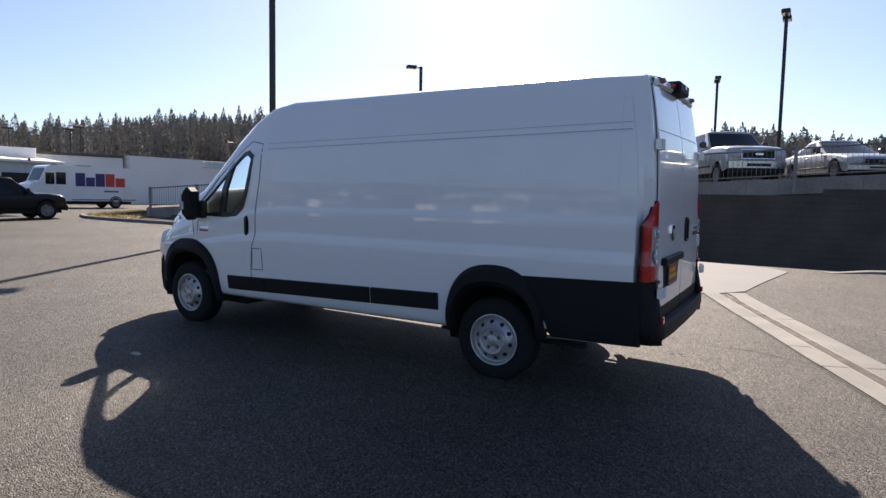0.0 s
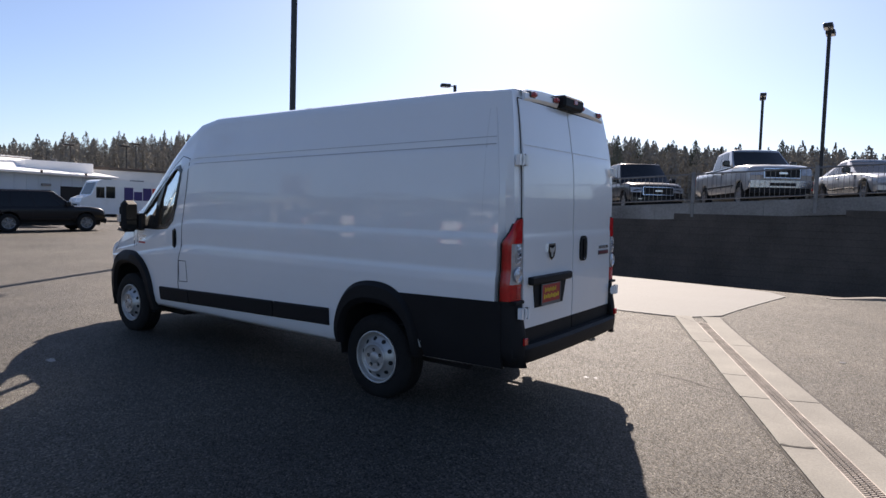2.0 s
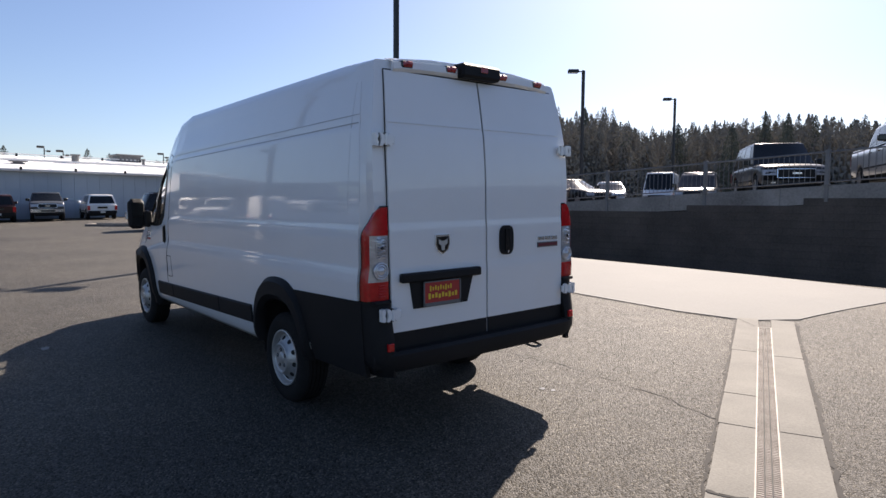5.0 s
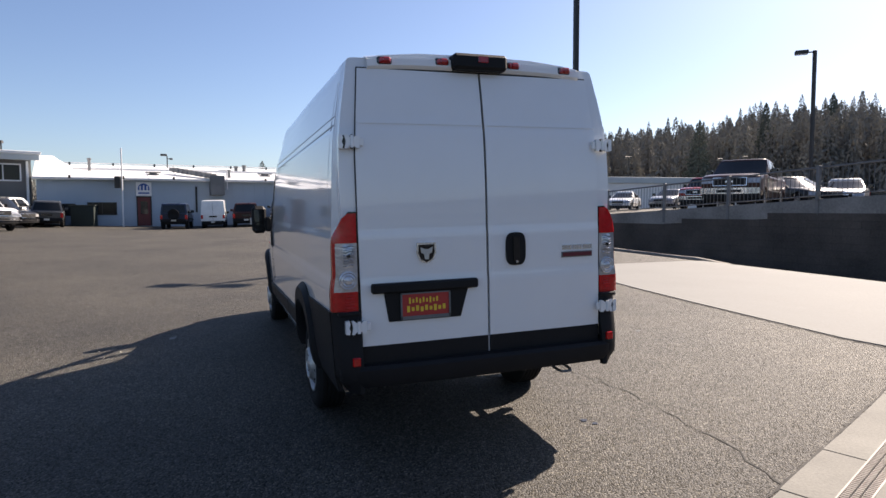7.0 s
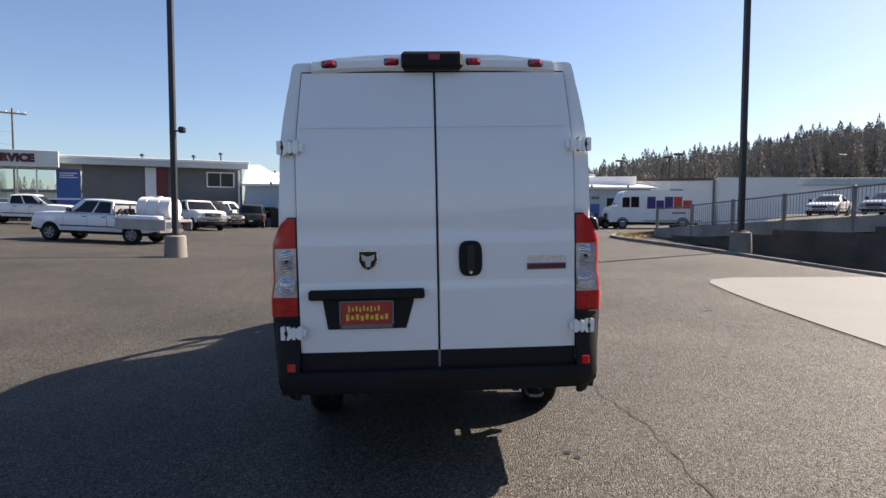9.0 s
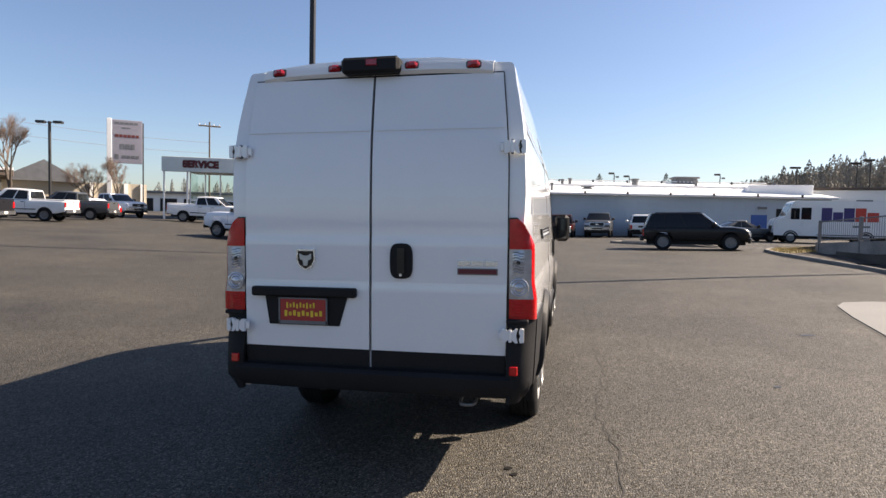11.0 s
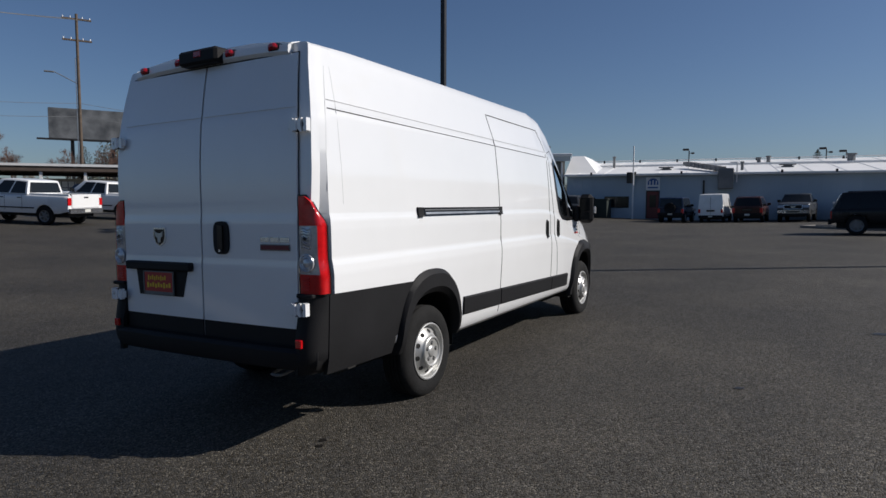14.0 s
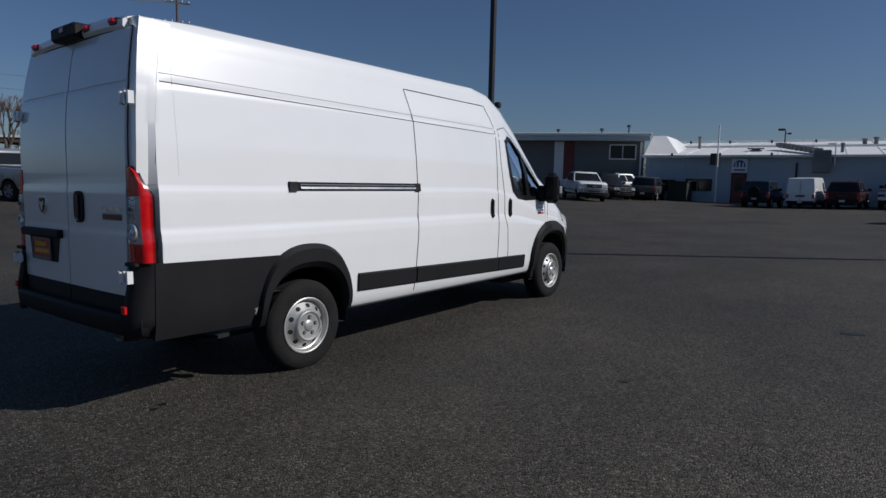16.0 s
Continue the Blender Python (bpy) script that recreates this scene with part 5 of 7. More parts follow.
    zh += 0.035 * math.sin(math.pi * min(1, max(0, (y - y1) / (y2 - y1))))
    return Vector((x, y, ease(zl, zh, u)))


def cabin_loft(k, tall):
    rings = []
    for u in (0, 0.25, 0.5, 0.75, 0.9, 1.0):
        ring = []
        for side, cnt in ((0, 10), (1, 8), (2, 10), (3, 8)):
            ring += [cabin_point(k, side, i / cnt, u, tall) for i in range(cnt)]
        rings.append(ring)
    c = sum(rings[-1], Vector()) / len(rings[-1])
    for sc, up in ((0.975, 0.028), (0.92, 0.045), (0.7, 0.062), (0.35, 0.07)):
        rings.append([Vector((c.x + (p.x - c.x) * sc, c.y + (p.y - c.y) * (1 - (1 - sc) * 0.6), p.z + up)) for p in rings[5]])
    n = len(rings[0])
    v = [p for q in rings for p in q]
    f = [(i * n + j, i * n + (j + 1) % n, (i + 1) * n + (j + 1) % n, (i + 1) * n + j) for i in range(len(rings) - 1) for j in range(n)]
    f.append(tuple(range((len(rings) - 1) * n, len(rings) * n)))
    return v, f


def cabin_pane(k, tall, side, s0, s1, u0, u1, material, name, parent, label="", out=0.006, cut=0.0):
    """A curved pane let into the greenhouse, lying just proud of it; cut slants its ends."""
    pts = []
    for i in range(6):
        u = ease(u0, u1, i / 5)
        row = []
        for j in range(8):
            s = ease(s0, s1, j / 7)
            p = cabin_point(k, side, s, u, tall)
            e = cabin_point(k, side, s + 0.01, u, tall) - cabin_point(k, side, s - 0.01, u, tall)
            w = cabin_point(k, side, s, u + 0.01, tall) - cabin_point(k, side, s, u - 0.01, tall)
            nrm = e.cross(w).normalized()
            row.append(p + nrm * out)
        pts.append(row)
    c = Vector((0, sum(q[1] for q in k["cab"]) / 4, 1.4))
    mid = pts[2][3]
    inward = (Vector((c.x, mid.y, mid.z)) - mid) if side in (0, 2) else Vector((0, (1 if side == 3 else -1), 0))
    v, f = sheet(pts, -inward.normalized() * 0.02)
    return obj(name, v, f, material, parent, label, 40)


def front_patch(k, xa, xb, za, zb2, out, material, name, parent, label="", lean=0.0, rear=False, thick=0.04):
    """A panel that follows the bowed nose or tail between two widths and heights."""
    L, W = k["L"], k["W"]
    bow = k["bow"][1 if rear else 0]
    pts = []
    for i in range(5):
        z = ease(za, zb2, i / 4)
        row = []
        for j in range(9):
            x = ease(xa, xb, j / 8)
            yy = bow * (x / (W / 2)) ** 2
            y = (yy - out) if rear else (L - yy + out - lean * (i / 4))
            row.append((x, y, z))
        pts.append(row[::-1] if not rear else row)
    v, f = sheet(pts, (0, -thick if rear else thick, 0))
    return obj(name, v, f, material, parent, label, 40)


def quad_on(a, b, c, d, u0, u1, w0, w1, out, material, name, parent, label=""):
    """A pane set on a four-cornered panel a b c d (a-b the lower edge), between shares of its width and height."""
    a, b, c, d = map(Vector, (a, b, c, d))
    nrm = (b - a).cross(d - a).normalized()

    def at(u, w):
        return (a + (b - a) * u) * (1 - w) + (d + (c - d) * u) * w
    pts = [at(u0, w0), at(u1, w0), at(u1, w1), at(u0, w1)]
    v = [p + nrm * out for p in pts] + [p - nrm * 0.02 for p in pts]
    return obj(name, v, [(0, 1, 2, 3), (0, 4, 5, 1), (1, 5, 6, 2), (2, 6, 7, 3), (3, 7, 4, 0)], material, parent, label)


TRUCK_SIDE = [(0.50, 0.955), (0.60, 0.985), (0.78, 1.0), (9.80, 1.0), (9.90, 0.992)]
CAR_SIDE = [(0.30, 0.93), (0.42, 0.975), (0.62, 1.0), (9.78, 1.0), (9.90, 0.985)]
SHAPES = {
    # length, width, wheel radius, axles, lower body stations (distance, top, share of width), greenhouse outline, shares, side glass
    "pickup": dict(L=5.95, W=2.02, r=0.40, axles=(1.22, 4.98), zb=0.50, levels=TRUCK_SIDE, bow=(0.16, 0.03), glass_bow=(0.16, 0.05),
                   st=[(0.0, 1.27, 0.97), (0.06, 1.30, 0.985), (2.0, 1.31, 0.99), (3.6, 1.31, 1.0), (4.5, 1.35, 1.0), (5.4, 1.32, 0.99), (5.78, 1.26, 0.975), (5.9, 1.17, 0.96), (5.95, 1.02, 0.95)],
                   cab=[(2.02, 1.30), (2.10, 1.86), (3.74, 1.90), (4.45, 1.33)], wb=0.965, wt=0.80, cuts=[(0.05, 0.40), (0.44, 0.83)], bed=(0.12, 1.95)),
    "suv": dict(L=5.0, W=1.96, r=0.40, axles=(0.98, 4.02), zb=0.40, levels=TRUCK_SIDE, bow=(0.2, 0.06), glass_bow=(0.2, 0.1),
                st=[(0.0, 1.02, 0.95), (0.06, 1.10, 0.98), (1.0, 1.13, 1.0), (3.3, 1.13, 1.0), (4.2, 1.12, 0.99), (4.72, 1.06, 0.965), (4.92, 0.97, 0.94), (5.0, 0.82, 0.92)],
                cab=[(0.05, 1.08), (0.34, 1.73), (2.95, 1.74), (3.75, 1.12)], wb=0.955, wt=0.78, cuts=[(0.05, 0.25), (0.28, 0.54), (0.57, 0.86)], bed=None),
    "jeep": dict(L=4.3, W=1.85, r=0.40, axles=(0.75, 3.3), zb=0.48, levels=TRUCK_SIDE, bow=(0.06, 0.03), glass_bow=(0.06, 0.04),
                 st=[(0.0, 1.08, 0.97), (0.05, 1.10, 0.98), (2.9, 1.12, 1.0), (4.0, 1.08, 0.88), (4.2, 1.04, 0.86), (4.3, 0.92, 0.85)],
                 cab=[(0.03, 1.08), (0.12, 1.76), (2.35, 1.78), (2.72, 1.11)], wb=0.95, wt=0.86, cuts=[(0.05, 0.32), (0.36, 0.62), (0.66, 0.92)], bed=None),
    "sedan": dict(L=4.9, W=1.86, r=0.34, axles=(1.02, 3.95), zb=0.26, levels=CAR_SIDE, bow=(0.24, 0.12), glass_bow=(0.22, 0.14),
                  st=[(0.0, 0.86, 0.93), (0.08, 0.96, 0.96), (0.9, 1.0, 1.0), (3.2, 0.95, 1.0), (4.0, 0.89, 0.99), (4.6, 0.80, 0.96), (4.82, 0.72, 0.93), (4.9, 0.60, 0.91)],
                  cab=[(0.62, 0.97), (1.5, 1.37), (2.55, 1.39), (3.5, 0.93)], wb=0.93, wt=0.70, cuts=[(0.16, 0.43), (0.46, 0.78)], bed=None),
    "cargo": dict(L=5.6, W=2.02, r=0.35, axles=(1.05, 4.5), zb=0.38, levels=TRUCK_SIDE, bow=(0.28, 0.02), glass_bow=(0.2, 0.02),
                  st=[(0.0, 1.20, 0.98), (0.05, 1.24, 0.99), (2.0, 1.25, 1.0), (4.2, 1.22, 1.0), (4.8, 1.15, 0.98), (5.3, 1.0, 0.94), (5.52, 0.85, 0.91), (5.6, 0.7, 0.9)],
                  cab=[(0.02, 1.22), (0.09, 2.36), (3.9, 2.40), (4.85, 1.16)], wb=0.975, wt=0.88, cuts=[(0.80, 0.95)], bed=None),
    "minivan": dict(L=5.1, W=2.0, r=0.35, axles=(0.95, 4.1), zb=0.33, levels=CAR_SIDE, bow=(0.26, 0.06), glass_bow=(0.24, 0.08),
                    st=[(0.0, 1.0, 0.95), (0.05, 1.08, 0.98), (3.6, 1.08, 1.0), (4.4, 1.0, 0.98), (4.85, 0.88, 0.95), (5.02, 0.78, 0.93), (5.1, 0.64, 0.92)],
                    cab=[(0.04, 1.06), (0.2, 1.78), (3.3, 1.80), (4.4, 1.02)], wb=0.96, wt=0.82, cuts=[(0.05, 0.28), (0.31, 0.56), (0.60, 0.88)], bed=None),
}


def vehicle(kind, name, col, x, y, heading, label, category, group="", z=None, scale=1.0, grille=None, tall=0.0, stretch=1.0):
    """heading: the bearing of its nose, from +y towards +x; x, y: its middle."""
    k = SHAPES[kind]
    L, W, r, zb = k["L"], k["W"], k["r"], k["zb"]
    g = ground_z(x, y) if z is None else z
    up = ground_normal(x, y) if z is None else Vector((0, 0, 1))
    fwd = Vector((math.sin(radians(heading)), math.cos(radians(heading)), 0))
    right = fwd.cross(up).normalized()
    fwd = up.cross(right)
    m = Matrix((right, fwd, up)).transposed().to_4x4()
    root = thing(name, Matrix.Translation((x, y, g)) @ m @ Matrix.Translation((0, -L / 2 * scale, 0)) @ Matrix.Diagonal((scale, scale, scale * stretch, 1)), label, category, group)
    st, truck = k["st"], kind in ("pickup", "suv", "jeep", "cargo")
    obj("body", *body_loft(k), col, root, "", 38)
    obj("cabin", *cabin_loft(k, tall), col, root, "", 38)
    c = [(a, b + (tall if q in (1, 2) else 0)) for q, (a, b) in enumerate(k["cab"])]
    cabin_pane(k, tall, 1, 0.03, 0.97, 0.03, 0.95, TINT, "windscreen", root)
    if kind != "cargo":
        cabin_pane(k, tall, 3, 0.06, 0.94, 0.12, 0.92, TINT, "rear_window", root)
    top = 0.93 if kind != "cargo" else 0.70
    for a, b in k["cuts"]:
        cabin_pane(k, tall, 0, a, b, 0.05, top, TINT, "side_window", root)
        cabin_pane(k, tall, 2, 1 - b, 1 - a, 0.05, top, TINT, "side_window", root)
    zf, zr = lerp_table([(q[0], q[1]) for q in st], L - 0.14), lerp_table([(q[0], q[1]) for q in st], 0.06)
    for s in (-1, 1):
        for ya in k["axles"]:
            car_wheel(root, s, ya, r, W / 2 - 0.012)
        xa, xb = sorted((s * W * 0.285, s * W * 0.475))
        lamp = front_patch(k, xa, xb, zf - 0.25 if truck else zf - 0.17, zf - 0.07 if truck else zf - 0.02, 0.012, HEAD_LENS, "headlamp", root, "clear headlamp", 0.05)
        xa, xb = sorted((s * W * 0.40, s * W * 0.49))
        front_patch(k, xa, xb, zr - 0.42, zr - 0.10, 0.016, RED_LENS, "tail_lamp", root, "red tail lamp", rear=True)
        mz = c[3][1] + 0.13
        obj("side_mirror", *join(moved(box(-0.13, 0.10, -0.07, 0.08, -0.09, 0.10, 0.035), pose(s * (W / 2 + 0.11), c[3][0] - 0.5, mz)), moved(box(-0.09, 0.09, -0.03, 0.03, -0.03, 0.02, 0.01), pose(s * (W / 2 - 0.02), c[3][0] - 0.48, mz - 0.08))), GLOSS_BLACK if kind != "suv" else col, root, "", 30)
        hz = c[0][1] - 0.16
        span = (c[0][0] + 0.2, c[3][0] - 0.25)
        for hy in (0.05, 0.50) if kind != "cargo" else (0.66,):
            hyv = ease(span[0], span[1], hy)
            obj("door_handle", *box(s * (W / 2 + 0.004) - 0.018, s * (W / 2 + 0.004) + 0.018, hyv + 0.06, hyv + 0.24, hz, hz + 0.035, 0.008), GLOSS_BLACK if kind == "pickup" else col, root)
            obj("door_seam", *box(s * (W / 2 - 0.004) - 0.007, s * (W / 2 - 0.004) + 0.007, hyv, hyv + 0.008, zb + 0.14, c[0][1] - 0.07), SEAM, root)
        obj("door_seam", *box(s * (W / 2 - 0.004) - 0.007, s * (W / 2 - 0.004) + 0.007, span[1] + 0.12, span[1] + 0.128, zb + 0.14, c[0][1] - 0.07), SEAM, root)
        obj("side_moulding", *box(s * (W / 2 - 0.002) - 0.012, s * (W / 2 - 0.002) + 0.012, k["axles"][0] + r * 1.25, k["axles"][1] - r * 1.25, zb + 0.20, zb + 0.25, 0.005), BLACK_PLASTIC, root)
    # nose: grille in its surround, badge, bumper with a lower intake
    surround = grille or (CHROME if kind in ("pickup", "suv") else GLOSS_BLACK)
    g0, g1 = (zf - 0.34, zf - 0.05) if truck else (zf - 0.20, zf - 0.06)
    gw = W * (0.275 if truck else 0.24)
    front_patch(k, -gw, gw, g0, g1, 0.022, surround, "grille", root, "", 0.03)
    front_patch(k, -gw + 0.022, gw - 0.022, g0 + 0.022, g1 - 0.022, 0.034, DARK, "grille_opening", root, "dark grille mesh", 0.02)
    front_patch(k, -0.13, 0.13, (g0 + g1) / 2 - 0.028, (g0 + g1) / 2 + 0.028, 0.046, surround, "badge", root)
    b0, b1 = (zb + 0.0, g0 - 0.07) if truck else (zb + 0.02, g0 - 0.05)
    front_patch(k, -W * 0.48, W * 0.48, ease(b0, b1, 0.35), b1, 0.07, BUMPER_CHROME if kind == "pickup" else col, "front_bumper", root, "", 0.0, thick=0.12)
    front_patch(k, -W * 0.46, W * 0.46, b0 - 0.04, ease(b0, b1, 0.33), 0.045, BLACK_PLASTIC, "air_dam", root, "black lower valance", thick=0.1)
    front_patch(k, -W * 0.2, W * 0.2, ease(b0, b1, 0.5), ease(b0, b1, 0.78), 0.078, DARK, "intake", root)
    for s in (-1, 1):
        front_patch(k, *sorted((s * W * 0.30, s * W * 0.36)), ease(b0, b1, 0.5), ease(b0, b1, 0.74), 0.08, HEAD_LENS, "fog_lamp", root)
    # tail
    front_patch(k, -W * 0.47, W * 0.47, zb + 0.03, zb + 0.24, 0.09, BUMPER_CHROME if kind == "pickup" else BLACK_PLASTIC, "rear_bumper", root, rear=True, thick=0.12)
    front_patch(k, -0.16, 0.16, zb + 0.08, zb + 0.21, 0.098, PLATE, "number_plate", root, rear=True)
    obj("underbody", *box(-W * 0.36, W * 0.36, 0.25, L - 0.3, zb - 0.14, zb + 0.30), DARK, root)
    obj("engine_bay", *box(-W * 0.34, W * 0.34, k["axles"][1] - r * 1.4, k["axles"][1] + r * 1.4, zb, zb + 0.5), DARK, root)
    if k["bed"]:
        a, b = k["bed"]
        obj("cargo_bed", *box(-W * 0.41, W * 0.41, a, b, 0.9, 1.330), DARK, root, "dark open cargo bed")
        for sx in (-1, 1):
            obj("bed_rail", *box(sx * W * 0.44 - 0.05, sx * W * 0.44 + 0.05, 0.02, 2.02, 1.25, 1.36, 0.02), col, root)
        obj("tailgate", *box(-W * 0.39, W * 0.39, -0.012, 0.07, 0.76, 1.35, 0.02), col, root)
        obj("tailgate_handle", *box(-0.12, 0.12, -0.024, -0.01, 1.19, 1.25, 0.004), GLOSS_BLACK, root)
    else:
        front_patch(k, -0.32, 0.32, zr - 0.30, zr - 0.17, 0.014, GLOSS_BLACK, "rear_plate_panel", root, rear=True)
    if kind in ("suv", "minivan"):
        for s in (-1, 1):
            obj("roof_rail", *rod((s * W * 0.33, c[1][0] + 0.3, c[1][1] + 0.08), (s * W * 0.33, c[2][0] - 0.25, c[2][1] + 0.08), 0.02, None, 8), GLOSS_BLACK, root)
    if kind == "jeep":
        v, f = lathe([(-0.08, 0.0), (-0.2, 0.3), (-0.22, 0.38), (0.02, 0.38)], 24, "y")
        obj("spare_wheel", [(a, b, c2 + 1.05) for a, b, c2 in v], f, RUBBER, root, "", 35)
    if kind == "cargo":
        obj("door_gap", *box(-0.006, 0.006, -0.006, 0.03, 0.5, 2.2), SEAM, root)
    return root


# --- row parked before the blue building
G1 = "cars before the blue building"
vehicle("jeep", "off_road_car", P_BLUE, -4.35, 45.3, 4, "dark blue boxy off-road car with a spare wheel", "car", G1)
w = vehicle("cargo", "parked_van", P_WHITE, -1.75, 46.2, 3, "white cargo van parked nose to the building", "van", G1, scale=0.84)
vehicle("suv", "parked_suv", P_BROWN, 0.6, 46.6, 3, "dark maroon sport utility car, tail to the lot", "car", G1)
vehicle("pickup", "parked_pickup", P_GREY, 3.55, 47.6, 186, "grey pickup truck with a chrome grille facing the lot", "pickup truck", G1)
vehicle("suv", "parked_suv", P_WHITE, 6.9, 48.3, 3, "white sport utility car with a dark tail window", "car", G1)
vehicle("suv", "parked_suv", P_GREY, -12.9, 46.3, -10, "dark grey sport utility car by the corner", "car", G1)
vehicle("sedan", "parked_car", P_GREY, 13.2, 42.5, 75, "grey car parked beyond the planted kerb", "car")
# --- dark car by the planted kerb
vehicle("suv", "parked_suv", P_BLACK, 7.25, 27.7, 95, "long black sport utility car beside the planted kerb", "car")
# --- before the grey service building
G2 = "trucks before the service building"
vehicle("pickup", "parked_pickup", P_WHITE, -14.9, 38.5, 140, "white pickup truck with a chrome grille", "pickup truck", G2)
vehicle("suv", "parked_suv", P_BLACK, -15.2, 43.3, 120, "black sport utility car with a tall roof", "car", G2, tall=0.12)
vehicle("pickup", "parked_pickup", P_WHITE, -15.6, 47.0, 30, "white pickup truck beside the grey building", "pickup truck", G2)
vehicle("pickup", "parked_pickup", P_WHITE, -25.5, 37.8, 75, "white pickup truck before the showroom", "pickup truck", G2)
vehicle("sedan", "parked_car", P_ICE, -34.5, 36.0, -75, "pale blue car before the showroom", "car", G2)
vehicle("pickup", "parked_pickup", P_ICE, -36.5, 41.0, 105, "pale pickup truck near the sign post", "pickup truck", G2)
# --- pickups along the street side
G3 = "pickups along the street side"
for px, py, col, lab in ((-24.0, 4.5, P_SILVER, "silver pickup truck, tailgate to the lot"), (-25.9, 9.4, P_WHITE, "white pickup truck, tailgate to the lot"), (-27.6, 13.8, P_WHITE, "white pickup truck beside a dark one"), (-29.9, 19.2, P_BLACK, "black pickup truck with a chrome bumper"),
                         (-31.4, 25.2, P_WHITE, "white crew-cab pickup truck with dark glass"), (-32.8, 30.3, P_GREY, "dark grey pickup truck with a white cap")):
    vehicle("pickup", "parked_pickup", col, px + 1.0, py + 0.8, -108, lab, "pickup truck", G3, scale=0.94)
vehicle("suv", "parked_suv", P_BLUE, -40.5, 22.0, -98, "dark blue sport utility car in the second row", "car")
vehicle("suv", "parked_suv", P_BLACK, -41.0, 27.5, -98, "black sport utility car in the second row", "car")
vehicle("suv", "parked_suv", P_BLACK, -39.9, 33.6, -98, "black sport utility car behind the pickups", "car")
vehicle("sedan", "parked_car", P_BLUE, -44.6, 39.2, -98, "dark blue car behind the pickups", "car")
vehicle("suv", "parked_suv", P_GREY, -48.2, 28.6, -98, "dark grey sport utility car near the low building", "car")
vehicle("minivan", "parked_minivan", P_WHITE, -44.0, 33.0, -98, "white minivan in the second row", "car")
# --- upper lot
G4 = "cars on the upper lot"


def upper(kind, name, col, x, y, heading, label, category, **kw):
    return vehicle(kind, name, col, x, y, heading, label, category, G4, z=upper_z(x, y) + 0.0, **kw)


upper("pickup", "parked_pickup", P_SILVER, 20.25, 1.0, 240, "silver pickup truck with a chrome grille behind the railing", "pickup truck", stretch=1.08)
upper("suv", "parked_suv", P_BLACK, 20.9, 5.3, 234, "black sport utility car with a chrome grille", "car", scale=1.06, tall=0.14)
upper("sedan", "parked_car", P_SILVER, 19.6, -2.8, 244, "silver sedan behind the railing", "car")
upper("suv", "parked_suv", P_SILVER, 20.0, -6.6, 242, "silver crossover car behind the railing", "car")
upper("pickup", "parked_pickup", P_BROWN, 17.75, 13.85, 236, "dark red pickup truck with a chrome grille", "pickup truck")
upper("sedan", "parked_car", P_BLACK, 23.3, 16.4, 195, "dark sedan on the upper lot", "car")
upper("sedan", "parked_car", P_WHITE, 27.3, 17.0, 237, "white sedan on the upper lot", "car")
upper("cargo", "parked_van", P_WHITE, 31.6, 16.3, 246, "white cargo van on the upper lot", "van", scale=0.86)
upper("minivan", "parked_minivan", P_BLACK, 28.4, 12.2, 246, "black van on the upper lot", "van")
upper("sedan", "parked_car", P_WHITE, 29.0, 36.9, 228, "white car near the far end of the upper lot", "car")
upper("sedan", "parked_car", P_SILVER, 30.6, 33.5, 236, "silver car glinting in the sun on the upper lot", "car")
upper("pickup", "parked_pickup", P_RED, 26.5, 25.2, 236, "red pickup truck on the upper lot", "pickup truck")
upper("sedan", "parked_car", P_BLUE, 31.0, 25.0, 250, "dark blue car on the upper lot", "car")


# --- flatbed truck with a white tank
def tank_truck(x, y, heading):
    root = vehicle("pickup", "flatbed_truck", P_ICE, x, y, heading, "pale four-door flatbed truck with a white water tank", "truck", scale=1.0, stretch=0.93)
    GREYBED = mat("grey steel bed", (0.30, 0.30, 0.30), 0.5, 0.5, var=0.2)
    for ch in list(root.children):
        if ch.name.split(".")[0] in ("cargo_bed", "bed_rail", "tailgate", "tailgate_handle"):
            bpy.data.objects.remove(ch)
    obj("flat_deck", *join(box(-1.08, 1.08, -0.35, 1.9, 1.02, 1.14, 0.01), box(-1.08, -1.03, -0.35, 1.9, 0.66, 1.02, 0.01), box(1.03, 1.08, -0.35, 1.9, 0.66, 1.02, 0.01), box(-1.08, 1.08, 1.9, 1.96, 1.1, 1.7, 0.01)), GREYBED, root, "grey steel deck with side boxes")
    v, f = lathe([(-0.80, 0.0), (-0.80, 0.40), (-0.74, 0.52), (-0.33, 0.54), (-0.31, 0.515), (-0.25, 0.515), (-0.23, 0.54), (0.23, 0.54), (0.25, 0.515), (0.31, 0.515), (0.33, 0.54), (0.74, 0.52), (0.80, 0.40), (0.80, 0.0)], 28, "y")
    tank = obj("water_tank", [(a, b + 0.58, c + 1.62) for a, b, c in v], f, TANK, root, "white ribbed polythene tank", 35)
    obj("tank_lid", *rod((0, 0.58, 2.13), (0, 0.58, 2.20), 0.15, None, 16), TANK, tank)
    obj("pump", *join(box(-0.75, -0.25, 1.42, 1.82, 1.14, 1.40, 0.04), rod((-0.5, 1.45, 1.45), (-0.5, 1.80, 1.45), 0.13, None, 14), rod((-0.5, 1.60, 1.45), (-0.5, 1.60, 1.72), 0.035, None, 8)), DARK_STEEL, root, "dark pump and engine on the deck", 30)
    obj("hose_reel", *join(*[moved(lathe([(-0.05, 0.2 + 0.02 * q), (0.05, 0.2 + 0.02 * q)], 16, "x"), pose(-0.9, 1.65, 1.34)) for q in range(3)], rod((-1.0, 1.65, 1.34), (-0.8, 1.65, 1.34), 0.05)), GLOSS_BLACK, root, "black hose reel", 30)
    return root


tank_truck(-13.45, 23.0, -80)


